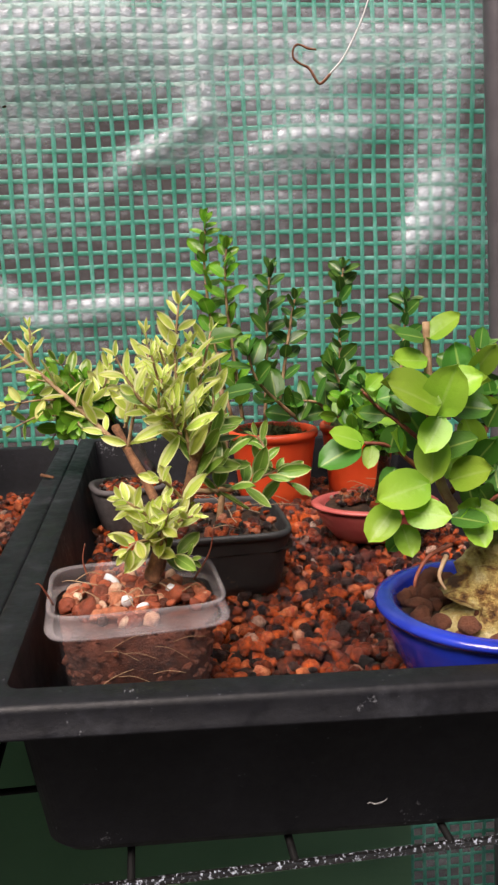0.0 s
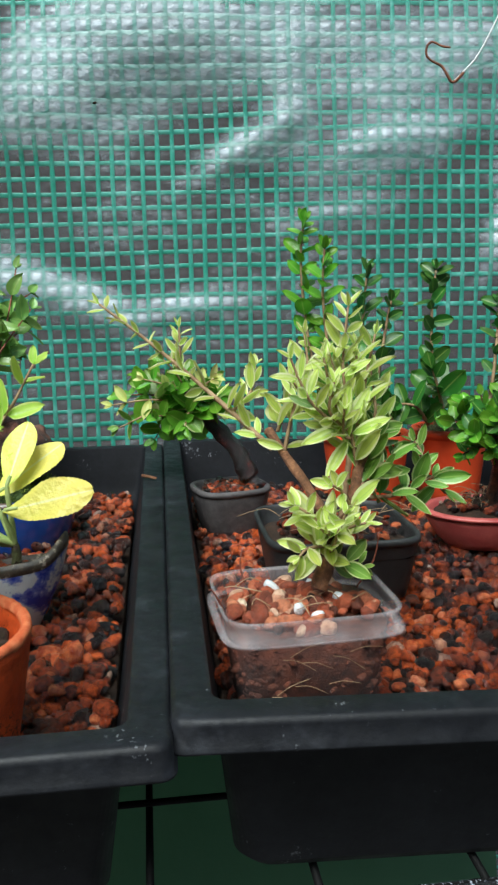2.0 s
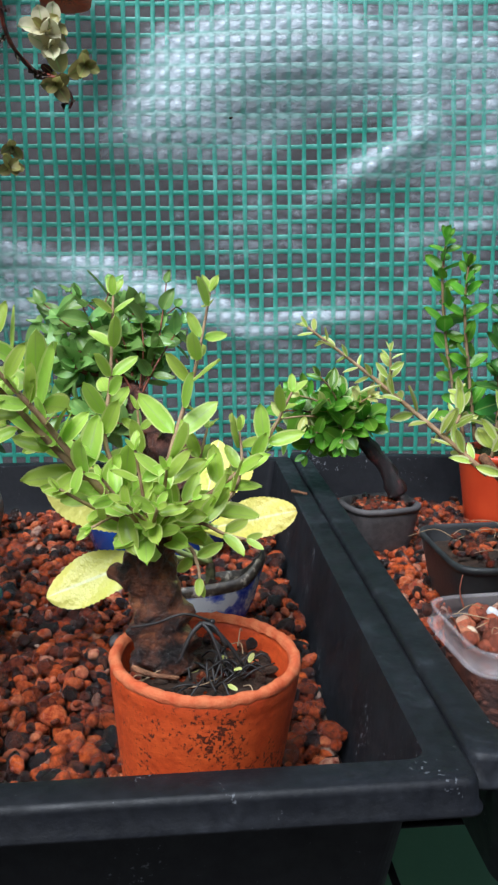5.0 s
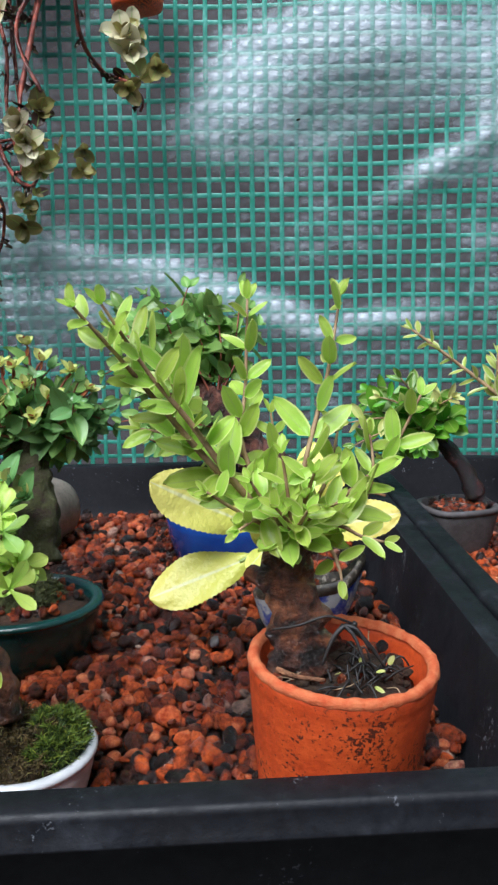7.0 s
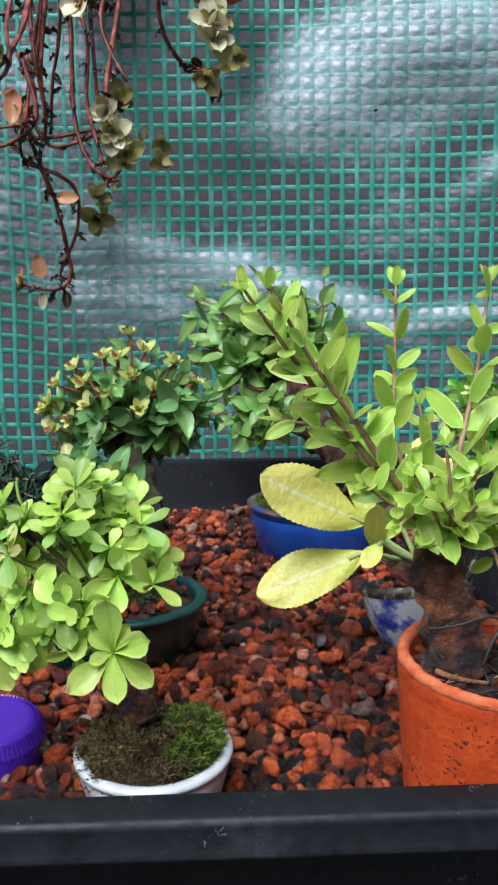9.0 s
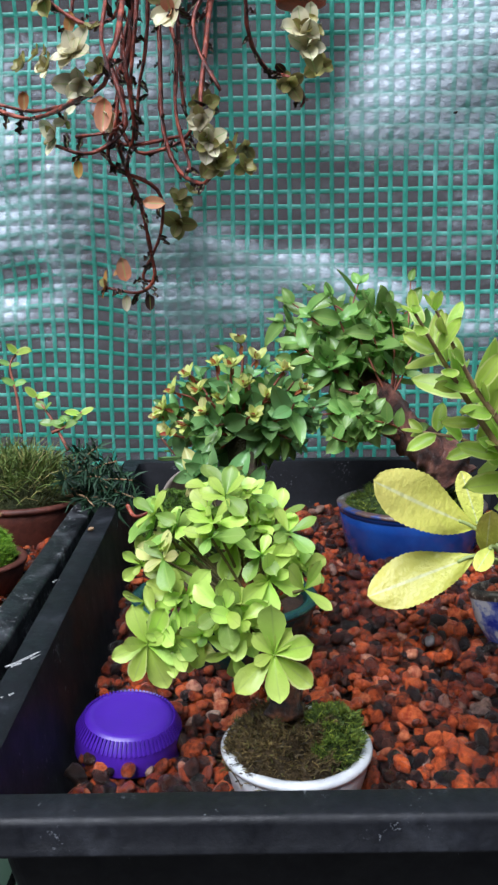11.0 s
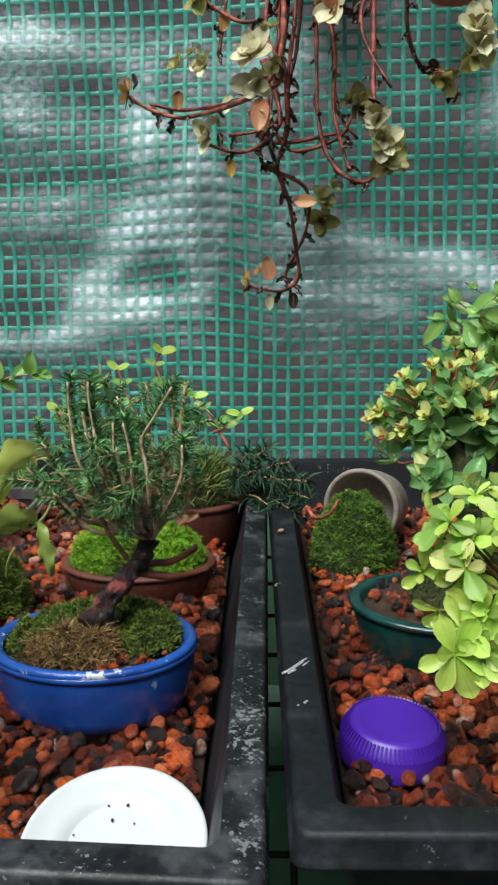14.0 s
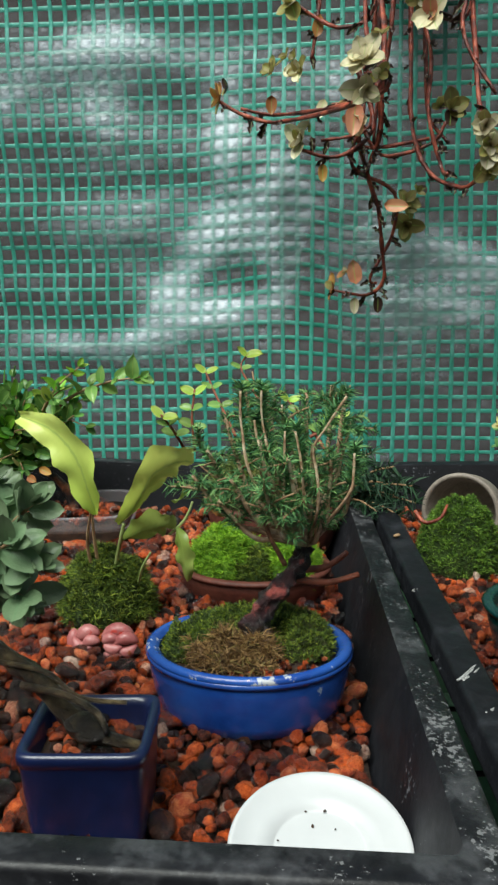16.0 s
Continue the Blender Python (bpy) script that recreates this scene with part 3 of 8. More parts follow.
def mound(cx, cy, z, a, b, h, n=28, rings=8, e=2.0, rot=0.0, rough=0.0012, seed=0.0, freq=160, tip=(0, 0)):
    """A low rounded heap, uneven on top."""
    R = []
    for i in range(rings):
        u = 1 - i / rings
        R.append(ring(cx, cy, z + h * (1 - u * u) ** 0.55, a * u, b * u, n, e, rot))
    vs, fs = loft(R)
    out = [v + Vector((0, 0, rough * (noise.noise(v * freq + Vector((seed, 0, 0))) + 0.6 * noise.noise(v * freq * 2.3)))) for v in vs]
    return lean(out, cx, cy, z, tip), fs


def blades(spots, length, width, spread=0.6, seed=1, per=1):
    """Many small three-sided blades that grow from (place, normal) spots."""
    r = random.Random(seed)
    vs, fs = [], []
    for p, nrm in spots:
        for _ in range(per):
            d = (nrm + Vector((r.gauss(0, spread), r.gauss(0, spread), r.gauss(0, spread * 0.6)))).normalized()
            s = d.cross(Vector((r.gauss(0, 1), r.gauss(0, 1), r.gauss(0, 1)))).normalized() * width * r.uniform(0.6, 1.3)
            l = length * r.uniform(0.5, 1.4)
            n = len(vs)
            mid = p + d * l * 0.55
            tipp = p + d * l + Vector((r.gauss(0, 0.15), r.gauss(0, 0.15), -0.15)) * l
            vs += [p - s, p + s, mid + s * 0.9, mid - s * 0.9, tipp]
            fs += [(n, n + 1, n + 2, n + 3), (n + 3, n + 2, n + 4)]
    return vs, fs


def mound_spots(cx, cy, z, a, b, h, count, seed, reach=1.0, tip=(0, 0)):
    r = random.Random(seed)
    out = []
    for _ in range(count):
        t, u = r.uniform(0, 6.283), math.sqrt(r.random()) * reach
        p = Vector((cx + a * u * math.cos(t), cy + b * u * math.sin(t), z + h * max(0.0, 1 - u * u) ** 0.55))
        out.append((p, Vector((u * math.cos(t) * 0.9, u * math.sin(t) * 0.9, 1)).normalized()))
    if tip != (0, 0):
        m = Euler((radians(tip[0]), radians(tip[1]), 0)).to_matrix()
        c = Vector((cx, cy, z))
        out = [(c + m @ (p - c), m @ d) for p, d in out]
    return out


def clump(p, seed, k=0.0058):
    """Pushes a point of a moss cushion out or in, in tufts."""
    n = noise.noise(p * 190 + Vector((seed, 0, 0))) + 0.6 * noise.noise(p * 480 + Vector((0, seed, 0)))
    return Vector(p) + Vector((0.3 * noise.noise(p * 200 + Vector((0, 0, seed))), -0.3, 1)) * k * n


def moss(parent, cx, cy, z, a, b, h, base_mat, blade_mat, count, length=0.0022, seed=3, label="", tip=(0, 0), spread=0.6, width=0.0003):
    vs, fs = mound(cx, cy, z, a, b, h, n=44, rings=14, seed=seed, rough=0.0, tip=tip)
    m = part("moss", ([clump(Vector(v), seed) for v in vs], fs), base_mat, parent, label)
    spots = [(clump(p, seed), d) for p, d in mound_spots(cx, cy, z, a * 1.02, b * 1.02, h, int(count * 3.6), seed, tip=tip)]
    part("moss_tuft", blades(spots, length * 0.95, width * 0.62, spread * 1.15, seed), blade_mat, m, kind="stuff", smooth=False)
    return m


# stones
def ico(level=1):
    bm = bmesh.new()
    bmesh.ops.create_icosphere(bm, subdivisions=level, radius=1)
    v = np.array([q.co[:] for q in bm.verts])
    f = np.array([[q.index for q in t.verts] for t in bm.faces])
    bm.free()
    return v, f


ICO_V, ICO_F = ico(2)


def stone_shapes(count, seed):
    out = []
    for s in range(count):
        r = random.Random(seed + s)
        st = np.array([r.uniform(0.85, 1.4), r.uniform(0.75, 1.1), r.uniform(0.6, 0.9)])
        v = []
        cuts = [Vector((r.gauss(0, 1), r.gauss(0, 1), r.gauss(0, 1))).normalized() for _ in range(11)]
        for q in ICO_V:
            d = Vector(q)
            k = 1 + 0.22 * noise.noise(d * 1.4 + Vector((s * 7.1, 0, 0))) + 0.10 * noise.noise(d * 3.3 + Vector((0, s * 3.7, 0)))
            w = d * k
            for c in cuts:
                over = w.dot(c) - 0.70
                if over > 0:
                    w = w - c * over * 0.75
            v.append(np.array(w) * st)
        out.append(np.array(v))
    return out


SHAPES = stone_shapes(16, 40)


def stones(places, seed):
    """places: (x, y, z, size). One mesh of many stones."""
    r = random.Random(seed)
    vs, fs = [], []
    n = 0
    for x, y, z, s in places:
        m = np.array(Euler((r.uniform(0, 6.3), r.uniform(-0.6, 0.6), r.uniform(0, 6.3))).to_matrix())
        vs.append(SHAPES[r.randrange(len(SHAPES))] @ m.T * s + np.array((x, y, z)))
        fs.append(ICO_F + n)
        n += len(ICO_V)
    return np.concatenate(vs).tolist(), np.concatenate(fs).tolist()


def scatter(inside, x0, x1, y0, y1, z, size, seed, layers=2, vary=0.35):
    """Stones on a jittered grid, in layers, where inside(x, y) holds."""
    r = random.Random(seed)
    out = []
    for k in range(layers):
        step = size * 1.55
        y = y0
        while y < y1:
            x = x0
            while x < x1:
                px, py = x + r.uniform(-0.5, 0.5) * step, y + r.uniform(-0.5, 0.5) * step
                if inside(px, py) and r.random() < (1.0 if k == 0 else 0.72 if k == 1 else 0.25):
                    out.append((px, py, z - size * 0.4 + k * size * 0.85 + r.uniform(-0.35, 0.35) * size, size * r.uniform(1 - vary, 1 + vary) * (1.25 if r.random() < 0.1 else 1)))
                x += step
            y += step
    return out


def soil_stones(parent, cx, cy, z, a, b, count, size, seed, material=None, label="", z_var=0.6, tip=(0, 0)):
    r = random.Random(seed)
    pl = []
    for _ in range(count):
        t, u = r.uniform(0, 6.283), math.sqrt(r.random())
        pl.append((cx + a * u * math.cos(t), cy + b * u * math.sin(t), z + r.uniform(-0.2, z_var) * size, size * r.uniform(0.6, 1.3)))
    vs, fs = stones(pl, seed)
    part("grit", (lean([Vector(v) for v in vs], cx, cy, z, tip), fs), material or M_GRAVEL, parent, label, kind="stuff")


# leaves
def leaf_shape(width, shape, cup=0.12, curl=0.15, wave=0.0, cols=5, rows=7, tooth=0.0, ruffle=0.0, quilt=0.0):
    """A leaf of length 1 along y, normal z, with a fold at its rib, on a short stalk. uv: across from -1 to 1, and along."""
    vs, uv, fs = [], [], []
    for i in range(rows):
        v = i / (rows - 1)
        if shape == "ellip":
            w = math.sin(math.pi * v ** 0.95) ** 0.64
        elif shape == "obov":
            w = (0.10 + 0.9 * math.sin(math.pi * min(v ** 1.9, 1.0)) ** 0.7) if v > 0.02 else 0.05
        elif shape == "spoon":
            w = max(math.sin(math.pi * v ** 1.35) ** 0.55, 0.10)
        elif shape == "round":
            w = math.sin(math.pi * v ** 0.85) ** 0.48
        elif shape == "ovate":
            w = math.sin(math.pi * v ** 0.74) ** 0.66
        else:
            w = math.sin(math.pi * v ** 0.9) ** 0.7
        w = max(w, 0.03) * width / 2 * (1 + (tooth * (-1) ** i if 0 < i < rows - 1 else 0))
        for j in range(cols):
            u = 2 * j / (cols - 1) - 1
            z = cup * width * abs(u) ** 1.3 - curl * v * v + wave * math.sin(v * (15 if ruffle else 9) + u * 3) * abs(u) + quilt * math.sin((v - 0.30 * abs(u)) * 56) * (1 - 0.6 * abs(u)) * min(1, abs(u) * 3)
            k = 1 + ruffle * math.sin(v * 17 + (2.0 if u > 0 else 0.0)) * v * (1 - v) * 4
            vs.append((u * w * k, v, z))
            uv.append((u, v))
    for i in range(rows - 1):
        for j in range(cols - 1):
            a = i * cols + j
            fs.append((a, a + 1, a + cols + 1, a + cols))
    return vs, fs, uv


LEAF_CACHE = {}


def leaf_mesh(kind, material, k):
    key = (kind, material.name, k)
    if key not in LEAF_CACHE:
        width, shape, cup, curl, wave = {"ellip": (0.44, "ellip", 0.20, 0.10, 0.0), "slim": (0.36, "ellip", 0.20, 0.14, 0.0), "blunt": (0.46, "round", 0.16, 0.10, 0.0), "round": (0.78, "round", 0.12, 0.12, 0.0),
                                         "oval": (0.64, "round", 0.15, 0.12, 0.0), "ovate": (0.64, "ovate", 0.22, 0.34, 0.0), "obov": (0.54, "obov", 0.14, 0.22, 0.0),
                                         "prim": (0.50, "spoon", 0.04, 0.08, 0.03), "wilt": (0.46, "ellip", 0.30, 0.14, 0.15), "sedum": (0.80, "round", 0.14, 0.08, 0.0)}[kind]
        r = random.Random(k * 13 + 5)
        big = kind in ("prim", "wilt")
        vs, fs, uv = leaf_shape(width * r.uniform(0.88, 1.12), shape, cup * r.uniform(0.3, 1.6), curl * r.uniform(-0.6, 1.7), wave * r.uniform(0.7, 1.3) + (0.0 if big else r.uniform(0, 0.015)),
                                cols=11 if kind == "prim" else 7 if big else 5, rows=45 if kind == "prim" else 15 if big else 13 if kind == "obov" else 8, quilt=0.010 if kind == "prim" else 0.0, tooth=0.022 if kind == "prim" else 0.025 if kind == "obov" else 0.0, ruffle=0.17 if kind == "wilt" else 0.0)
        LEAF_CACHE[key] = mesh_of("leaf", vs, fs, material, uvs=uv)
    return LEAF_CACHE[key]


def leaf(parent, base, way, face, length, kind, material, name="leaf", broad=1.0):
    """One leaf from base along way, its upper side towards face."""
    d = Vector(way).normalized()
    f = Vector(face)
    x = d.cross(f)
    x = x.normalized() if x.length > 1e-5 else d.orthogonal().normalized()
    z = x.cross(d)
    ob = new(name, leaf_mesh(kind, material, RND.randrange(5)))
    m = Matrix((x, d, z)).transposed().to_4x4()
    ob.parent = parent
    ob.matrix_basis = Matrix.Translation(Vector(base) - root_of(parent).location) @ m @ Matrix.Diagonal((length * broad, length, length, 1))
    return ob


def jit(s):
    return Vector((RND.gauss(0, s), RND.gauss(0, s), RND.gauss(0, s)))


LIGHTWARD = Vector((-0.1, -0.80, 0.70))


def leaves_on(parent, pts, nodes, length, kind, material, start=0.1, open_=0.9, tip=3, small=0.55, face=0.35, alt=None, per=2, young=None, name="leaf", down=0.0):
    """Opposite leaves, each pair crossing the last, along a line, smaller towards its end, and a tuft at the tip."""
    L = smooth_line(pts, 6)
    n = len(L) - 1
    turn = RND.uniform(0, 3)
    for i in range(nodes):
        u = start + (1 - start) * (i + RND.uniform(-0.2, 0.2)) / nodes
        u = min(max(u, 0), 0.999)
        k = int(u * n)
        p = L[k].lerp(L[k + 1], u * n - k)
        d = (L[k + 1] - L[k]).normalized()
        a = d.orthogonal().normalized()
        b = d.cross(a)
        s = length * 1.2 * (1 - (1 - small) * u) * RND.uniform(0.75, 1.2)
        for h in range(per):
            t = turn + i * 1.571 + h * 2 * math.pi / per + RND.gauss(0, 0.25)
            q = a * math.cos(t) + b * math.sin(t)
            w = d * (1 - open_ * 0.55) + q * open_ + Vector((0, 0, 0.25 - down)) + jit(0.26)
            m = alt if alt and RND.random() < 0.3 else material
            if young and u > 0.75:
                m = young
            leaf(parent, p + q * 0.0006, w, LIGHTWARD + V(0, -0.25, 0) + d * face + jit(0.42), s, kind, m, name)
    d = (L[-1] - L[-2]).normalized()
    for h in range(tip):
        t = h * 6.283 / tip + turn
        a = d.orthogonal().normalized()
        q = a * math.cos(t) + d.cross(a) * math.sin(t)
        leaf(parent, L[-1], d + q * 0.55 + jit(0.1), LIGHTWARD - q * 0.4 + jit(0.2), length * small * RND.uniform(0.7, 1.0), kind, young or material, name)


def limb(parent, pts, r0, r1, material, name="branch", lumpy=0.15, label="", sides=7):
    return part(name, tube(pts, r0, r1, sides, 5, lumpy, RND.uniform(0, 50)), material, parent, label)


def shoot(parent, pts, nodes, length, kind, material, r0=0.0008, r1=0.0004, bark=None, **kw):
    b = limb(parent, pts, r0, r1, bark or M_TWIG, lumpy=0.1, sides=6)
    leaves_on(b, pts, nodes, length, kind, material, **kw)
    return b


def rosette(parent, p, axis, n, length, kind, material, open_=1.0, alt=None, face=None, name="leaf"):
    d = Vector(axis).normalized()
    a = d.orthogonal().normalized()
    t0 = RND.uniform(0, 6)
    for h in range(n):
        t = t0 + h * 2.4
        q = a * math.cos(t) + d.cross(a) * math.sin(t)
        o = open_ * (0.45 + 0.65 * (1 - h / n))
        leaf(parent, Vector(p), d * (1.05 - o * 0.75) + q * o + jit(0.14), (face or (d - q * 0.25 + LIGHTWARD * 0.3)) + jit(0.14), length * 1.15 * RND.uniform(0.7, 1.15) * (0.6 + 0.4 * (1 - h / n)), kind,
             alt if alt and RND.random() < 0.35 else material, name)


def crown(parent, node, centre, radii, twigs, length, kind, material, bark, nodes=4, alt=None, young=None, seed=1, r0=0.0008, start=0.35, down=0.0):
    """Twigs from a node to all sides of an ellipsoid, leafy on their outer part."""
    r = random.Random(seed)
    c, nd = Vector(centre), Vector(node)
    for i in range(twigs):
        zc = 1 - 2 * (i + 0.5) / twigs
        t = i * 2.39996 + r.uniform(-0.3, 0.3)
        s = math.sqrt(max(0, 1 - zc * zc))
        q = Vector((s * math.cos(t), s * math.sin(t), zc))
        k = r.uniform(0.7, 1.05)
        end = c + Vector((q.x * radii[0], q.y * radii[1], q.z * radii[2])) * k
        midp = nd.lerp(end, 0.5) + Vector((r.gauss(0, 1), r.gauss(0, 1), r.gauss(0, 1) + 0.6)) * 0.12 * (end - nd).length
        shoot(parent, [nd, midp, end], nodes, length, kind, material, r0, 0.0004, bark, start=start, alt=alt, young=young if q.z > 0.0 else None, tip=2, down=down)


def fibres(parent, cx, cy, z, a, b, count, length, material, seed, name="root_fibre", r=0.00022, lift=0.004):
    """Fine roots and stalks that lie on a surface."""
    q = random.Random(seed)
    for _ in range(count):
        t, u = q.uniform(0, 6.283), math.sqrt(q.random())
        p = Vector((cx + a * u * math.cos(t), cy + b * u * math.sin(t), z))
        w = q.uniform(0, 6.283)
        d = Vector((math.cos(w), math.sin(w), 0)) * length * q.uniform(0.5, 1.2)
        part(name, tube([p, p + d * 0.5 + Vector((q.gauss(0, 0.15) * length, q.gauss(0, 0.15) * length, q.uniform(0.3, 1) * lift)), p + d + Vector((0, 0, q.uniform(-0.2, 0.5) * lift))], r, r * 0.6, 5, 4), material, parent)


# ---- the greenhouse ----
SHELF_TURN = radians(6.0)


def cover_y(x, z):
    """Where the slack back cover hangs."""
    y = 0.641 + 0.035 * (x + 0.1) - 0.02 * max(0.0, 0.1 - z)
    y += 0.010 * noise.noise(Vector((x * 5, z * 4, 1.3))) + 0.005 * noise.noise(Vector((x * 13, z * 11, 4.2)))
    y -= 0.016 * math.exp(-((x + 0.395 + 0.10 * (z - 0.16)) / 0.035) ** 2) * min(1, max(0, (z + 0.0) / 0.1)) * min(1, max(0, (0.36 - z) / 0.1))
    for cx, cz, a, b, slope, k in CREASE_SHEEN:
        c, s = math.cos(radians(slope)), math.sin(radians(slope))
        y -= 0.007 * k * math.exp(-(((x - cx) * c + (z - cz) * s) / a) ** 2 - ((-(x - cx) * s + (z - cz) * c) / b) ** 2)
    y += 0.0019 * math.sin(z * 105 + x * 14 + 2.2 * noise.noise(Vector((x * 6, z * 6, 15.0)))) * min(1, max(0, (-0.38 - x) / 0.05)) * min(1, max(0, (z - 0.12) / 0.06))
    y += 0.006 * math.sin((x * 0.8 + z) * 34) * max(0, noise.noise(Vector((x * 4, z * 5, 9.0))))
    return y


# sheen and shaded folds painted into the film: x, z, half length, half width, slope in degrees, strength
CREASE_SHEEN = ((-0.100, 0.325, 0.075, 0.036, 10, 1.0), (-0.155, 0.300, 0.050, 0.028, 0, 0.55), (-0.045, 0.352, 0.060, 0.028, -10, 0.5), (0.031, 0.315, 0.032, 0.010, 90, 0.7),
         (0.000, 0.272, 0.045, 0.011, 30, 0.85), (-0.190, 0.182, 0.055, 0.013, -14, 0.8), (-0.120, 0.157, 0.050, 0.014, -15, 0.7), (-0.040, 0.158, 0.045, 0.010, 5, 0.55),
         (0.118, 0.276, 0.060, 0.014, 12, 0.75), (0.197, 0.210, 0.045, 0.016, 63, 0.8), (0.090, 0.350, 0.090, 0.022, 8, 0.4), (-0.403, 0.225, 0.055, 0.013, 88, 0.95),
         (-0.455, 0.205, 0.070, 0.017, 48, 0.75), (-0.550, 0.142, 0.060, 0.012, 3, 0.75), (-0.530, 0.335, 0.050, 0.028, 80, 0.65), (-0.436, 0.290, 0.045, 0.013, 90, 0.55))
CREASE_SHEEN += ((-0.600, 0.335, 0.040, 0.020, 20, 0.55), (-0.500, 0.362, 0.060, 0.015, 5, 0.4), (-0.300, 0.172, 0.050, 0.012, -10, 0.45), (-0.460, 0.158, 0.050, 0.014, 15, 0.6),
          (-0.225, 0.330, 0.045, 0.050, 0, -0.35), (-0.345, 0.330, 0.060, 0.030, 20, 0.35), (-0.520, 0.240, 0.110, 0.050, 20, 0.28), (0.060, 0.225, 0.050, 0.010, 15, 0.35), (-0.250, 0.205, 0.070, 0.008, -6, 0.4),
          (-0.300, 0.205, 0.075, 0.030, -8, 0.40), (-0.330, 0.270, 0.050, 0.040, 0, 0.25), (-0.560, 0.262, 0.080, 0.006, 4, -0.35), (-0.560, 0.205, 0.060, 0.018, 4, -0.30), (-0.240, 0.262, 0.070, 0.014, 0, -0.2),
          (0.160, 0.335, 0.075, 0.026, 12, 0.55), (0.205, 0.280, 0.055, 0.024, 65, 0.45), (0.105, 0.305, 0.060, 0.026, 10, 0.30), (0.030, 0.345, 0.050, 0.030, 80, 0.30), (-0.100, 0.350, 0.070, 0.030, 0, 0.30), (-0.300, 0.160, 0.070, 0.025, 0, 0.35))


def painted_sheen(x, z):
    """How white the sheen painted into the film is."""
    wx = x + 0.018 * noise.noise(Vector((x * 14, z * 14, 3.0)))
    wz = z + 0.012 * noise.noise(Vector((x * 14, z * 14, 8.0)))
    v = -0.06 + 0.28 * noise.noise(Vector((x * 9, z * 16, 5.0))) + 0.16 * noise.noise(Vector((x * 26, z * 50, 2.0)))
    for cx, cz, a, b, slope, k in CREASE_SHEEN:
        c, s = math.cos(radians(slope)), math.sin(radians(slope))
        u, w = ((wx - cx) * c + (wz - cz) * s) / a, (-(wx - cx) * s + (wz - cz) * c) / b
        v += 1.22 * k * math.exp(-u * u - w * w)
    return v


wall_back = thing("wall_back", (-0.33, 0.64, -0.52), "milky greenhouse cover film reinforced with a green net", "wall", kind="structure")
nx, nz = 260, 200
vs = [(X0 + (X1 - X0) * i / nx, cover_y(X0 + (X1 - X0) * i / nx, Z0 + (Z1 - Z0) * j / nz) + 0.0008, Z0 + (Z1 - Z0) * j / nz) for j in range(nz + 1) for i in range(nx + 1)]
fs = [(j * (nx + 1) + i, j * (nx + 1) + i + 1, (j + 1) * (nx + 1) + i + 1, (j + 1) * (nx + 1) + i) for j in range(nz) for i in range(nx)]
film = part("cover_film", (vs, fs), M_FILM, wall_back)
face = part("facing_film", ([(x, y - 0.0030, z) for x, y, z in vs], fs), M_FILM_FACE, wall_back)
# worn: the painted sheen of the creases, one value for each point
worn = np.array([painted_sheen(x, z) for x, y, z in vs], dtype=np.float32)
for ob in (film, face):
    ob.data.attributes.new("painted_sheen", "FLOAT", "POINT").data.foreach_set("value", worn)

# shut sides, roof and ground of the greenhouse
def sheet(name, corners, material, label, category="wall"):
    a, b, c, d = [Vector(q) for q in corners]
    n = 12
    g = [a.lerp(b, i / n).lerp(d.lerp(c, i / n), j / n) for j in range(n + 1) for i in range(n + 1)]
    nrm = (b - a).cross(d - a).normalized()
    g = [q + nrm * 0.01 * noise.noise(q * 3) for q in g]
    g += [q - nrm * 0.002 for q in g]
    k = (n + 1) ** 2
    f = [(j * (n + 1) + i, j * (n + 1) + i + 1, (j + 1) * (n + 1) + i + 1, (j + 1) * (n + 1) + i) for j in range(n) for i in range(n)]
    f += [tuple(q + k for q in reversed(t)) for t in f]
    me = mesh_of(name, g, f, material)
    return tagged(new(name, me), label, category, kind="structure")


sheet("wall_left", [(-1.0, -0.9, -0.55), (-1.0, 0.68, -0.55), (-1.0, 0.68, 0.7), (-1.0, -0.9, 0.7)], M_FILM_ROOF, "clear greenhouse cover film at the side")
sheet("wall_right", [(0.6, 0.68, -0.55), (0.6, -0.9, -0.55), (0.6, -0.9, 0.7), (0.6, 0.68, 0.7)], M_FILM_ROOF, "clear greenhouse cover film at the side")
sheet("ceiling", [(-1.0, -0.9, 0.7), (0.6, -0.9, 0.7), (0.6, 0.68, 0.72), (-1.0, 0.68, 0.72)], M_FILM_ROOF, "clear greenhouse cover film overhead", "ceiling")
sheet("ground", [(-60, -60, -0.56), (60, -60, -0.56), (60, 60, -0.56), (-60, 60, -0.56)], M_GROUND, "dark concrete ground under and round the greenhouse", "ground")
# the left half takes the darker copy, its shade painted in
for x0, x1, x2, material, tone in ((-0.22, 0.138, 0.182, M_SHEET, "dark green"), (-0.97, -0.22, -0.22, M_SHEET_SHADED, "shaded dark green")):
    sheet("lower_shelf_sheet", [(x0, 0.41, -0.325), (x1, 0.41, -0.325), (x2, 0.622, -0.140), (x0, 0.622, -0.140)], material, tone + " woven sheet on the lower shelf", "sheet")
    # added behind the trays to darken the gaps between them
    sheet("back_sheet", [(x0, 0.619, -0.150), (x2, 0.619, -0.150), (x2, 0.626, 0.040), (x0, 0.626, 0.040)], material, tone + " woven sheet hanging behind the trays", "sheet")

# plain dark wall added beyond the film as a backdrop, to darken its clear cells
def block(name, x0, x1, y0, y1, z0, z1, material, label, category, kind=""):
    ob = new(name, mesh_of(name, *loft([[Vector((x0, y0, z)), Vector((x1, y0, z)), Vector((x1, y1, z)), Vector((x0, y1, z))] for z in (z0, z1)]), material, False))
    return tagged(ob, label, category, kind=kind)


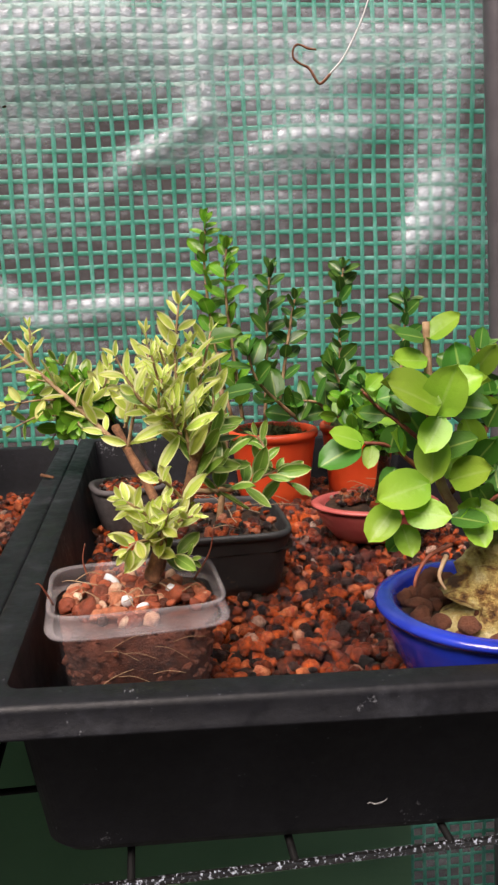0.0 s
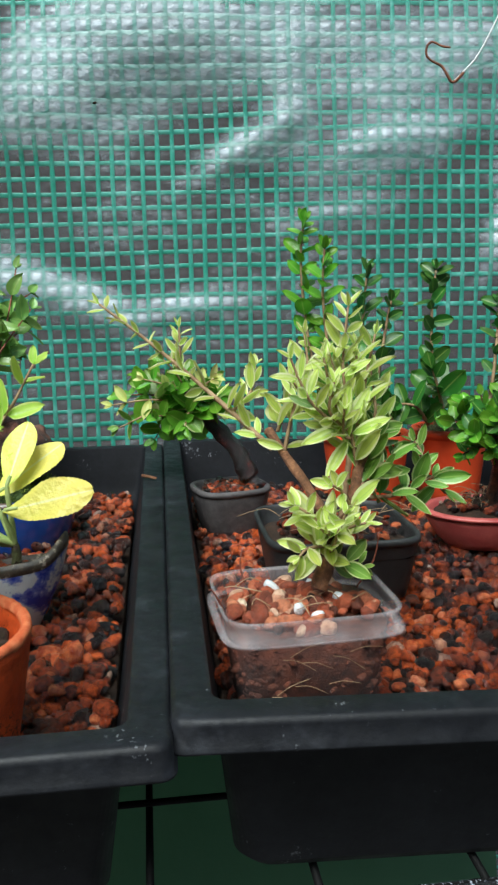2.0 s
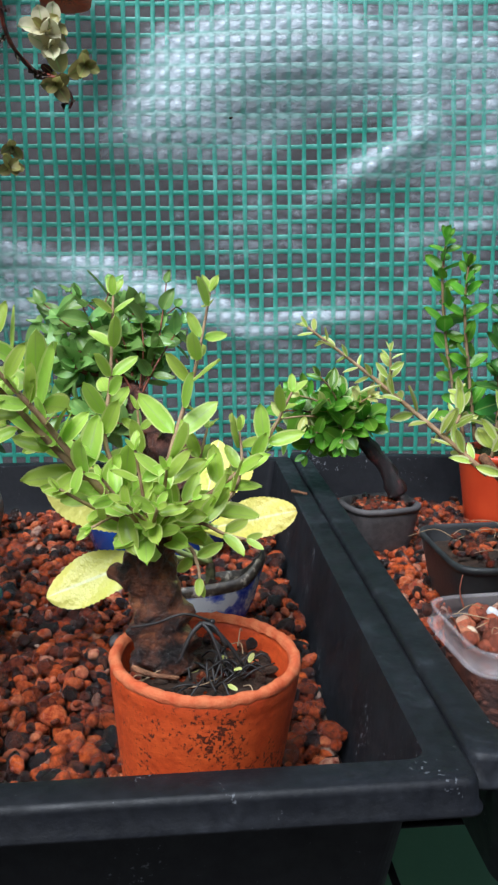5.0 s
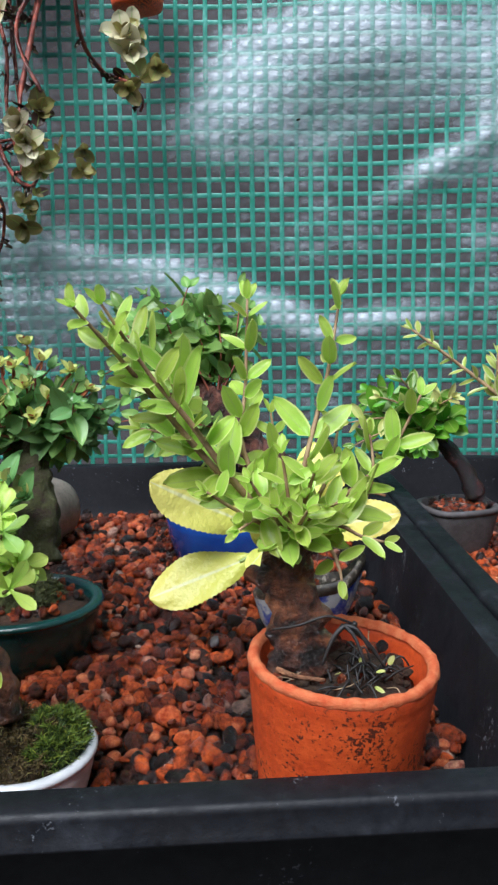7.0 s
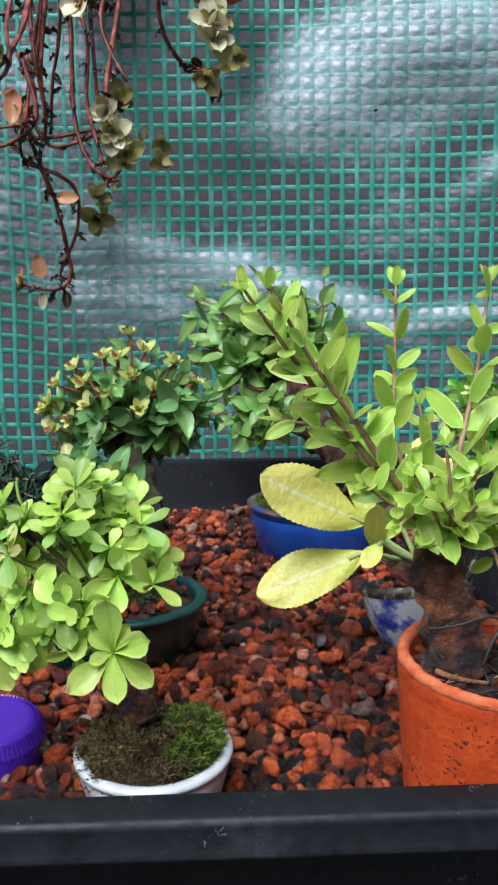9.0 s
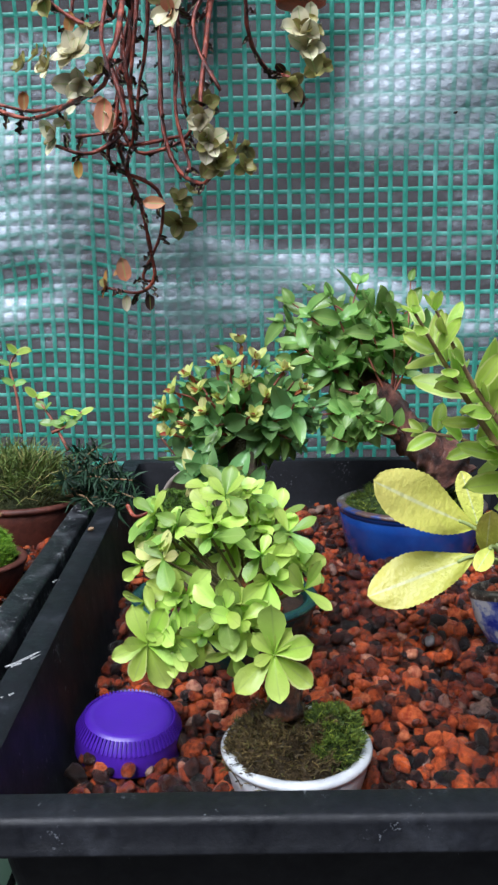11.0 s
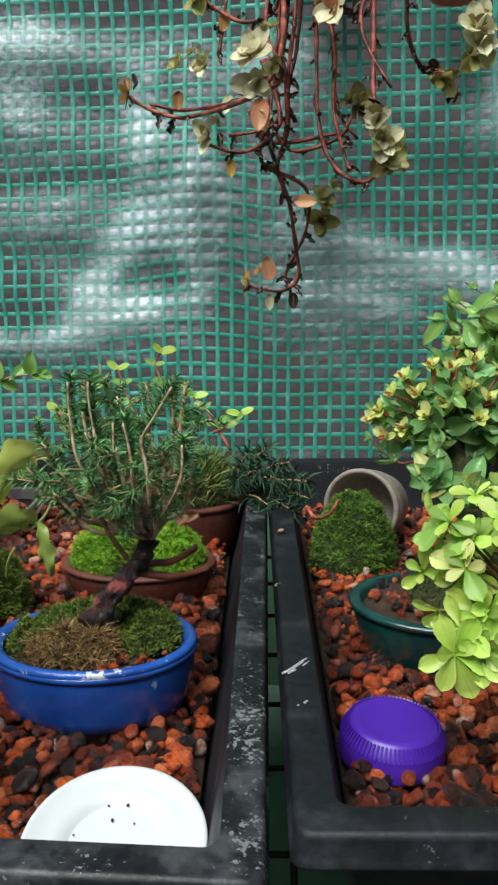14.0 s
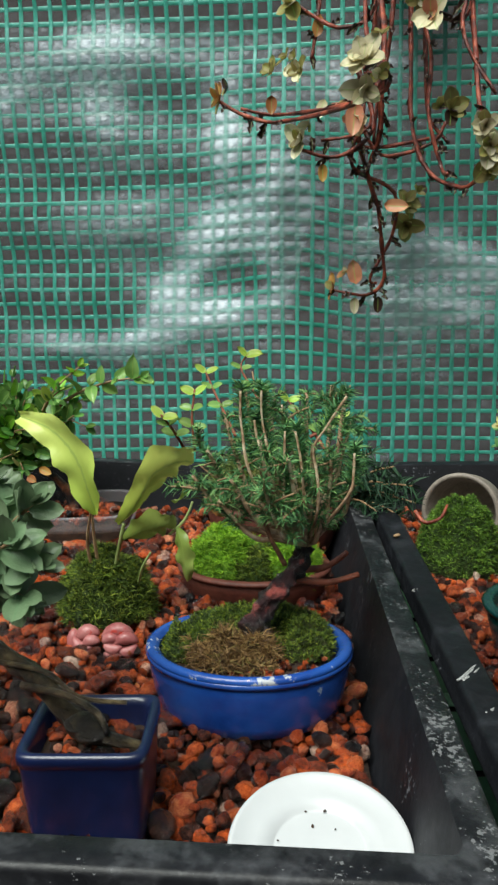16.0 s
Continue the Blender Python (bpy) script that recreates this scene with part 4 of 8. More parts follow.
block("backdrop_wall", -4.0, 4.0, 1.9, 2.1, -0.56, 1.5, M_BEYOND, "dark plain wall added as a backdrop beyond the film", "wall", "structure")

# unseen wall added behind the camera: cuts low sky to darken facing sides
block("unseen_sky_block", -7.0, 7.0, -3.3, -3.0, -0.56, 2.6, M_SKY_BLOCK, "unseen dark wall added behind the camera to block low sky", "wall", "structure")

# upright steel tube
pole = new("frame_pole", mesh_of("frame_pole", *tube([(0.2705, 0.612, -0.56), (0.2475, 0.612, 0.126), (0.236, 0.612, 0.40), (0.230, 0.612, 0.70)], 0.0085, 0.0085, 18), M_STEEL))
tagged(pole, "grey painted steel tube of the greenhouse frame", "pole")

# ---- wire shelf ----
shelf = thing("wire_shelf", (0, 0.22, -0.003), "black coated wire shelf with glints painted along its front wire", "shelf")
sx, sy = Vector((math.cos(SHELF_TURN), math.sin(SHELF_TURN), 0)), Vector((-math.sin(SHELF_TURN), math.cos(SHELF_TURN), 0))
o = Vector((0.0, 0.2215, 0))
for i in range(8):
    p = o + sy * 0.05 * i
    r = 0.0015 if i == 0 else 0.0012
    part("front_wire" if i == 0 else "cross_wire", tube([p - sx * 0.95 + V(0, 0, -0.0045 if i == 0 else -0.0014), p + sx * 0.26 + V(0, 0, -0.0045 if i == 0 else -0.0014)], r, r, 10, 2), M_WIRE_GLINT if i == 0 else M_WIRE, shelf)
for i in range(24):
    p = o + sx * (0.0085 + 0.05 * (i - 19)) + V(0, 0, -0.0036)
    part("long_wire", tube([p, p + sy * 0.4], 0.0013, 0.0013, 8, 2), M_WIRE, shelf)


# ---- trays ----
def rounded(cx, cy, w, d, r, z, n=7):
    out = []
    for qx, qy, t0 in ((w / 2 - r, d / 2 - r, 0), (-w / 2 + r, d / 2 - r, 90), (-w / 2 + r, -d / 2 + r, 180), (w / 2 - r, -d / 2 + r, 270)):
        for k in range(n + 1):
            t = radians(t0 + 90 * k / n)
            out.append(Vector((cx + qx + r * math.cos(t), cy + qy + r * math.sin(t), z)))
    return out


TRAY_W, TRAY_D = 0.257, 0.404


def pruned(vs, fs):
    """Only the points that the faces use."""
    used = sorted({i for f in fs for i in f})
    at = {i: k for k, i in enumerate(used)}
    return [vs[i] for i in used], [tuple(at[i] for i in f) for f in fs]


def splayed(v, splay):
    k = v.x / TRAY_W + 0.5
    return v + Vector(((v.y + TRAY_D / 2) * (splay[0] * (1 - k) + splay[1] * k) + splay[2] * (1 - k), 0, 0))


SPLAY_A, SPLAY_B, SPLAY_C = (0.008, 0.0, 0.0), (-0.026, 0.022, -0.002), (-0.024, -0.006, 0.003)


def tray(corner, turn, slope, side, label, material, splay=(0, 0, 0)):
    """A deep planting tray. corner: its front corner on that side (1 right, -1 left) at the rim. splay: how far its left and right sides bow out, as slopes, and how far the left one stands out."""
    prof = [(0.0001, 0.0514, 0.0045), (-0.0008, 0.0517, 0.0045), (-0.0009, 0.0525, 0.0045), (-0.0001, 0.0533, 0.0045), (0.0002, 0.0588, 0.0045), (0.0008, 0.0603, 0.0042), (0.0020, 0.0609, 0.0040), (0.0065, 0.0607, 0.0040), (0.0104, 0.0612, 0.0045), (0.0115, 0.0606, 0.0045),
            (0.0121, 0.058, 0.0045), (0.0158, 0.035, 0.0042), (0.0215, 0.006, 0.008), (0.026, 0.0035, 0.010)]
    under = [(0.026, 0.0, 0.010), (0.0218, 0.0016, 0.010), (0.0195, 0.005, 0.009), (0.0128, 0.0522, 0.0042), (0.0022, 0.0518, 0.0045)]
    loop = under + prof
    rings = [rounded(0, 0, TRAY_W - 2 * a, TRAY_D - 2 * a, r, z) for a, z, r in loop]
    vs, fs = loft(rings, True, True)
    n = len(rings[0])
    # the skirt closes on the under side
    fs = fs[:-2] + [tuple((len(rings) - 1) * n + k for k in range(n)), tuple(range(n - 1, -1, -1))]
    m = Matrix.Translation(corner) @ Euler((0, 0, radians(turn))).to_matrix().to_4x4() @ Euler((0, radians(slope), 0)).to_matrix().to_4x4() @ Matrix.Translation((-side * TRAY_W / 2, TRAY_D / 2, -0.0605))
    out = []
    for v in vs:
        v = splayed(v, splay)
        w = 0.0009 * noise.noise(v * 9 + Vector((turn * 3, 0, 0)))
        out.append(m @ (v + Vector((w, w, w * 0.6))))
    ob = thing("planting_tray", m @ Vector((0, 0, 0)), label, "tray", group="planting trays on the shelf")
    lo, hi = n * 4, n * 14
    rim_faces = [f for f in fs if lo <= min(f) and max(f) < hi + n and len(f) == 4]
    kept = set(rim_faces)
    part("tray_body", pruned(out, [f for f in fs if f not in kept]), M_TRAY, ob)
    part("tray_rim", pruned(out, rim_faces), material, ob)
    return ob, m


tray_a, MA = tray((-0.032, 0.204, 0.0635), 5.5, 2.3, -1, "deep black plastic tray of red gravel holding potted shrubs", M_TRAY_RIM, SPLAY_A)
tray_b, MB = tray((-0.0307, 0.1955, 0.0620), 6.3, 0, 1, "deep black plastic tray of gravel with bonsai and a purple cap", M_TRAY_RIM, SPLAY_B)
tray_c, MC = tray((-0.2925, 0.1505, 0.0615), 6.5, 3.0, 1, "deep black plastic tray with a white-scuffed rim and mossy bonsai", M_TRAY_WORN, SPLAY_C)

# white scuffs on the rim between two trays
RN = random.Random(61)
for (ax_, ay_), (bx_, by_), count in (((-0.2985, 0.2463), (-0.2910, 0.2583), 9), ((-0.3097, 0.3237), (-0.3079, 0.3300), 3), ((-0.2914, 0.2268), (-0.2893, 0.2301), 3)):
    for k in range(count):
        u, v = RN.uniform(-0.0012, 0.0012), RN.uniform(-0.0016, 0.0016)
        f0, f1 = sorted((RN.random(), RN.random()))
        line = []
        for f in (f0, (f0 + f1) / 2, f1):
            q = MB.inverted() @ Vector((ax_ + (bx_ - ax_) * f + u, ay_ + (by_ - ay_) * f + v + RN.uniform(-0.0002, 0.0002), 0.0624))
            w = 0.0009 * noise.noise(Vector((q.x, q.y, 0.0608)) * 9 + Vector((6.3 * 3, 0, 0)))
            line.append(MB @ Vector((q.x, q.y, 0.0608 + w * 0.6)))
        part("scuff", tube(line, 0.00040, 0.00022, 6, 3, 0.8, k + 1.0), M_SCRATCH, tray_b, "white scuff on the rim")

# pale scratch on the front of a tray
at = MA.inverted() @ Vector((0.0862, 0.222, 0.0118))
mark = []
for dx, dz in ((-0.0034, -0.0004), (-0.0026, 0.0000), (-0.0012, -0.0006), (0.0006, -0.0003), (0.0020, 0.0003), (0.0027, 0.0011), (0.0023, 0.0003)):
    z = at.z + dz
    v = Vector((at.x + dx, 0.0195 - (z - 0.005) * 0.142 - TRAY_D / 2 - 0.0002, z))
    w = 0.0009 * noise.noise(v * 9 + Vector((5.5 * 3, 0, 0)))
    mark.append(MA @ (v + Vector((w, w, w * 0.6))))
part("scratch", tube(mark, 0.00026, 0.00014, 6, 4, 0.9, 2.0), M_SCRATCH, tray_a, "pale scratch in the plastic")

# gravel in each tray
for ob, m, seed, zg, spl in ((tray_a, MA, 11, 0.028, SPLAY_A), (tray_b, MB, 12, 0.0285, SPLAY_B), (tray_c, MC, 13, 0.0295, SPLAY_C)):
    inv_ok = lambda x, y: abs(x) < TRAY_W / 2 - 0.0225 and abs(y) < TRAY_D / 2 - 0.0245
    pl = scatter(inv_ok, -0.12, 0.12, -0.2, 0.2, zg, {11: 0.0029, 12: 0.0031, 13: 0.0032}[seed], seed, 3, 0.48)
    pl = [(*(m @ splayed(Vector((x, y, z - 0.006 * max(0.0, min(1.0, -y / 0.17)))), spl)), s) for x, y, z, s in pl]
    pl = [q for q in pl if Vector((q[0] + 0.3420, q[1] - 0.1930)).length > 0.0255 or q[2] < 0.027]
    g = new("gravel", mesh_of("gravel", *stones(pl, seed), M_GRAVEL))
    tagged(g, "bed of damp red and dark brown lava gravel in the tray", "gravel", kind="stuff")
    bed = loft([rounded(0, 0, TRAY_W - 0.042, TRAY_D - 0.042, 0.01, z) for z in (0.0045, zg - 0.009)])
    part("gravel_bed", ([m @ splayed(v, spl) for v in bed[0]], bed[1]), M_SOIL, ob)


# ---- tray A: young shrubs ----
def variegated_shrub():
    t = thing("potted_variegated_shrub", (0.011, 0.287, 0.030), "small shrub with cream-edged yellow-green leaves in a clear tub", "potted plant")
    rot = radians(9)
    cx, cy = 0.0075, 0.2815
    tub = part("tub", vessel(cx, cy, 0.0280, 0.0245, 0.030, 0.0680, 0.86, 0.0012, 0.0010, 0, 64, 6.0, rot), M_CLEAR, t, "clear plastic food tub with a rounded lip")
    tub.visible_shadow = False
    part("tub_lip", loft([ring(cx, cy, z, a, a - 0.0035, 64, 6.0, rot) for a, z in ((0.0284, 0.0603), (0.0308, 0.0604), (0.0313, 0.0614), (0.0300, 0.0622), (0.0296, 0.0668), (0.0302, 0.0684), (0.0292, 0.0686), (0.0286, 0.0676))], False, False), M_CLEAR_LIP, tub, "milky rolled lip")
    part("soil", loft([ring(cx, cy, z, a, a - 0.0035, 40, 5.0, rot) for a, z in ((0.0232, 0.0312), (0.0252, 0.05), (0.0264, 0.0612))]), M_TUB_SOIL, t, "brown soil and red grit behind the clear wall")
    soil_stones(t, cx, cy, 0.0628, 0.0245, 0.0210, 130, 0.0036, 5, M_GRIT_PALE, "red and cream grit on the soil")
    soil_stones(t, cx, cy, 0.0655, 0.016, 0.018, 5, 0.0026, 6, M_WHITE_GLAZE, "white grit")
    r = random.Random(3)
    pl = []
    for k in range(300):
        a = r.uniform(0, 6.283)
        h = r.uniform(0.033, 0.060)
        q = ring(cx, cy, h, 0.0232 + (h - 0.03) * 0.1, 0.0197 + (h - 0.03) * 0.1, 360, 5.0, rot)[int(a / 6.284 * 360)]
        pl.append((cx + (q.x - cx) * 0.965, cy + (q.y - cy) * 0.965, h, 0.0021 * r.uniform(0.5, 1.2)))
    part("side_grit", stones(pl, 4), M_TUB_SOIL, t, kind="stuff")
    fibres(t, cx, cy, 0.0668, 0.018, 0.02, 9, 0.012, M_ROOT, 2)
    ax, ay = V(math.cos(rot), math.sin(rot), 0), V(math.sin(rot), -math.cos(rot), 0)
    for k in range(9):
        u, h, tilt = r.uniform(-0.018, 0.014), r.uniform(0.038, 0.056), r.uniform(-0.7, 0.5)
        q = V(cx, cy, h) + ax * u + ay * 0.0232
        part("root_fibre", tube([q, q + ax * 0.005 + V(0, 0, 0.004 * tilt + 0.001), q + ax * 0.011 + V(0, 0, 0.010 * tilt)], 0.00013, 0.0001, 5, 4), M_TWIG, t)
    for p0, p1, p2 in (((-0.0190, 0.2700, 0.066), (-0.0225, 0.2690, 0.0735), (-0.0240, 0.2680, 0.0745)), ((-0.012, 0.298, 0.066), (-0.0135, 0.299, 0.072), (-0.0125, 0.300, 0.078)), ((0.028, 0.290, 0.066), (0.034, 0.290, 0.076), (0.036, 0.291, 0.086))):
        limb(t, [p0, p1, p2], 0.0004, 0.0002, M_TWIG_RED, "dead_stalk", 0.1)
    limb(t, [(0.0135, 0.2800, 0.0694), (0.0195, 0.2850, 0.0854), (0.0264, 0.2900, 0.0944), (0.0290, 0.2960, 0.1068), (0.0338, 0.3000, 0.1153)], 0.0030, 0.0016, M_BARK, "trunk", 0.35)
    limb(t, [(0.0186, 0.2860, 0.0891), (0.0099, 0.3030, 0.1028), (-0.0018, 0.3220, 0.1179)], 0.0019, 0.0017, M_BARK, "trunk", 0.35, "cut-back brown side trunk")
    K, W = L_VARIEG, L_VARIEG_DARK

    def sprig(p, pts, n, size, *a, **k):
        shoot(p, pts, int(n * 1.25 + 0.5), size * 0.86, *a, **k)

    sprig(t, [(-0.0002, 0.3180, 0.1114), (-0.0131, 0.3250, 0.1227), (-0.0321, 0.3350, 0.1387), (-0.0502, 0.3420, 0.1532), (-0.0674, 0.3470, 0.1662)], 12, 0.0122, "slim", K, 0.0013, 0.0005, start=0.12)
    sprig(t, [(-0.0355, 0.3370, 0.1413), (-0.0351, 0.3370, 0.1498), (-0.0353, 0.3370, 0.1569)], 3, 0.0100, "slim", K)
    sprig(t, [(-0.0153, 0.3270, 0.1247), (-0.0076, 0.3350, 0.1313), (-0.0053, 0.3450, 0.1405)], 5, 0.0130, "ellip", K)
    sprig(t, [(0.0021, 0.3220, 0.1173), (0.0068, 0.3250, 0.1300), (0.0105, 0.3300, 0.1393)], 5, 0.0135, "ellip", K)
    sprig(t, [(0.0037, 0.3120, 0.1100), (0.0077, 0.3140, 0.1270), (0.0130, 0.3160, 0.1416), (0.0124, 0.3200, 0.1541)], 5, 0.0130, "slim", K)
    sprig(t, [(0.0290, 0.2960, 0.1068), (0.0264, 0.2980, 0.1244), (0.0242, 0.3000, 0.1447), (0.0263, 0.3020, 0.1646)], 9, 0.0155, "slim", K)
    sprig(t, [(0.0264, 0.2960, 0.1207), (0.0200, 0.2940, 0.1334), (0.0166, 0.2920, 0.1477)], 5, 0.0155, "slim", K)
    sprig(t, [(0.0280, 0.2970, 0.1121), (0.0306, 0.3050, 0.1316), (0.0298, 0.3080, 0.1501)], 7, 0.0160, "slim", K)
    sprig(t, [(0.0338, 0.3000, 0.1153), (0.0372, 0.3080, 0.1268), (0.0364, 0.3140, 0.1410)], 4, 0.0150, "slim", K, alt=W)
    sprig(t, [(0.0286, 0.2920, 0.0986), (0.0439, 0.3050, 0.0956), (0.0605, 0.3160, 0.0997)], 4, 0.0160, "ellip", W, 0.0012, start=0.3, bark=M_TWIG)
    sprig(t, [(0.0516, 0.3100, 0.0965), (0.0560, 0.3140, 0.1077), (0.0534, 0.3160, 0.1136)], 3, 0.0130, "ellip", W)
    sprig(t, [(0.0605, 0.3160, 0.0997), (0.0642, 0.3200, 0.0948), (0.0678, 0.3240, 0.0909)], 2, 0.0150, "ellip", W, tip=2)
    sprig(t, [(0.0297, 0.2930, 0.1025), (0.0379, 0.3020, 0.1043), (0.0434, 0.3080, 0.1094)], 4, 0.0165, "ellip", W)
    sprig(t, [(0.0298, 0.2960, 0.1060), (0.0351, 0.3040, 0.1147), (0.0385, 0.3080, 0.1203)], 4, 0.0160, "ellip", W)
    sprig(t, [(0.0195, 0.2850, 0.0854), (0.0113, 0.2800, 0.0952), (0.0050, 0.2780, 0.1000)], 4, 0.0140, "ellip", K)
    sprig(t, [(0.0182, 0.2840, 0.0835), (0.0099, 0.2780, 0.0847), (0.0063, 0.2750, 0.0828)], 3, 0.0135, "ellip", K)
    sprig(t, [(0.0165, 0.2820, 0.0780), (0.0191, 0.2760, 0.0890), (0.0216, 0.2730, 0.0977)], 3, 0.0125, "ellip", K)
    sprig(t, [(0.0171, 0.2820, 0.0780), (0.0242, 0.2790, 0.0787), (0.0282, 0.2770, 0.0781)], 2, 0.0120, "ellip", W, tip=2)
    sprig(t, [(0.0265, 0.2890, 0.0946), (0.0213, 0.2820, 0.1034), (0.0179, 0.2780, 0.1064)], 2, 0.0125, "ellip", K)
    r = random.Random(23)
    for k in range(6):
        e = Vector((r.uniform(0.004, 0.040), r.uniform(0.284, 0.312), r.uniform(0.124, 0.158)))
        s0 = Vector((0.0275, 0.2965, 0.1130)).lerp(e, 0.35)
        sprig(t, [s0, s0.lerp(e, 0.5) + jit(0.002), e], 3, 0.0135, "slim", K, 0.0007, alt=W if k % 4 == 0 else None)
    for k in range(3):
        e = Vector((r.uniform(0.004, 0.030), r.uniform(0.272, 0.288), r.uniform(0.078, 0.098)))
        s0 = Vector((0.0195, 0.2850, 0.0854)).lerp(e, 0.25)
        sprig(t, [s0, s0.lerp(e, 0.5) + jit(0.001), e], 2, 0.0125, "slim", K, 0.0007, tip=3)


def black_pot_plant():
    t = thing("potted_sapling", (0.034, 0.398, 0.028), "young sapling in a dusty black plastic pot of dry soil", "potted plant")
    part("pot", vessel(0.0325, 0.398, 0.0355, 0.036, 0.028, 0.0595, 0.86, 0.0008, 0.0016, 0, 44, 6.0, radians(6)), M_BLACK_POT, t, "dusty black plastic pot")
    part("soil", mound(0.034, 0.398, 0.050, 0.036, 0.035, 0.006, e=5.0, rot=radians(6), rough=0.002), M_SOIL, t)
    soil_stones(t, 0.034, 0.398, 0.0565, 0.030, 0.030, 90, 0.0028, 15)
    fibres(t, 0.034, 0.398, 0.061, 0.028, 0.028, 16, 0.018, M_ROOT, 12)
    limb(t, [(0.036, 0.400, 0.052), (0.0412, 0.4000, 0.0968), (0.0399, 0.4000, 0.1218)], 0.0018, 0.0012, M_TWIG, "trunk")
    b = limb(t, [(0.0404, 0.4000, 0.1136), (0.0397, 0.4000, 0.1301), (0.0387, 0.4000, 0.1396)], 0.001, 0.0006, M_TWIG)
    leaf(b, (0.0298, 0.3700, 0.1454), V(1, -0.2, 0.35), V(0, -0.5, 1), 0.021, "oval", L_ROUND_DARK)
    leaf(b, (0.0394, 0.4000, 0.1355), V(-0.9, -0.3, 0.4), V(0, -0.6, 1), 0.018, "oval", L_ROUND_DARK)
    leaf(b, (0.0398, 0.4000, 0.1191), V(0.8, -0.3, 0.2), V(0, -0.6, 1), 0.018, "oval", L_BOX_DARK)
    leaf(b, (0.0394, 0.4000, 0.1080), V(-0.7, -0.4, 0.1), V(0, -0.6, 1), 0.018, "oval", L_BOX_DARK)


def grey_pot_bonsai():
    t = thing("potted_leaning_bonsai", (-0.018, 0.482, 0.031), "leaning bonsai with green and yellowed leaves in grey clay pot", "potted plant")
    part("pot", vessel(-0.018, 0.482, 0.0212, 0.0195, 0.029, 0.0585, 0.72, 0.001, 0.0026, 0.03, 24, 3.2, radians(20)), M_GREY_POT, t, "grey-brown clay pot with blunt corners")
    part("soil", mound(-0.018, 0.482, 0.0525, 0.0188, 0.0172, 0.006, e=3.0), M_SOIL, t)
    soil_stones(t, -0.018, 0.482, 0.0570, 0.0165, 0.0150, 110, 0.0022, 25)
    limb(t, [(-0.0073, 0.4850, 0.0617), (-0.0139, 0.4860, 0.0777), (-0.0278, 0.4880, 0.0929), (-0.0383, 0.4900, 0.1046)], 0.0058, 0.0038, M_BARK_RED, "trunk", 0.4)
    limb(t, [(-0.0073, 0.4850, 0.0617), (-0.0015, 0.4820, 0.0589), (0.0034, 0.4810, 0.0584)], 0.0040, 0.001, M_BARK_RED, "surface_root", 0.3)
    node = (-0.0377, 0.4900, 0.1039)
    crown(t, node, (-0.0500, 0.4900, 0.1050), (0.034, 0.026, 0.022), 13, 0.0175, "oval", L_BOX, M_BARK_DARK, 3, alt=L_VARIEG_DARK, seed=4, start=0.4)
    for e, m in (((-0.0652, 0.4750, 0.1220), L_YELLOW), ((-0.0795, 0.4700, 0.0953), L_VARIEG_DARK), ((-0.0538, 0.4750, 0.1331), L_VARIEG_DARK), ((-0.0252, 0.4700, 0.1220), L_YELLOW), ((-0.0830, 0.4720, 0.1080), L_YELLOW), ((-0.0420, 0.4650, 0.0960), L_BOX)):
        e = Vector(e)
        shoot(t, [node, Vector(node).lerp(e, 0.5) + V(0, -0.004, 0.004), e], 4, 0.0140, "ellip", m, alt=L_BOX)


def orange_pot_shrub(cx, cy, r, stems, label, seed):
    t = thing("potted_upright_shrub", (cx, cy, 0.030), label, "potted plant", group="upright shrubs in orange pots")
    part("pot", vessel(cx, cy, r, r, 0.026, 0.076, 0.80, 0.0016, 0.0018, 0, 40), M_ORANGE, t, "orange plastic pot with a rolled lip")
    part("soil", mound(cx, cy, 0.066, r * 0.95, r * 0.95, 0.006), M_SOIL, t)
    moss(t, cx, cy, 0.069, r * 0.85, r * 0.85, 0.005, M_MOSS_DARK, B_DARK, 300, 0.004, seed)
    for i, (pts, n, size, m) in enumerate(stems):
        shoot(t, pts, int(n * 1.4), size * 0.95, "oval", m, 0.0014, 0.0007, M_TWIG, start=0.10, small=0.75, open_=0.95, tip=4, young=L_BOX if m is L_BOX else None)
    return t


def pink_pot_bonsai():
    t = thing("potted_shallow_bonsai", (0.124, 0.430, 0.028), "bushy small bonsai in a shallow dusty red oval pot", "potted plant")
    part("pot", vessel(0.124, 0.452, 0.0335, 0.026, 0.0290, 0.0500, 0.66, 0.0022, 0.003, 0.06, 40), M_PINK_POT, t, "shallow dusty red glazed pot")
    part("soil", mound(0.124, 0.452, 0.0455, 0.0300, 0.0225, 0.007, rough=0.003), M_SOIL, t)
    soil_stones(t, 0.124, 0.452, 0.0500, 0.025, 0.018, 130, 0.0024, 35, z_var=1.4)
    fibres(t, 0.124, 0.452, 0.0535, 0.024, 0.018, 14, 0.016, M_ROOT, 36)
    limb(t, [(0.126, 0.450, 0.050), (0.127, 0.442, 0.075), (0.1188, 0.4300, 0.0914)], 0.0045, 0.0028, M_BARK_DARK, "trunk", 0.3)
    crown(t, (0.1188, 0.4300, 0.0884), (0.1224, 0.4300, 0.1010), (0.026, 0.022, 0.022), 20, 0.0135, "oval", L_BOX, M_BARK_DARK, 3, alt=L_BOX_DARK, seed=9, start=0.3)


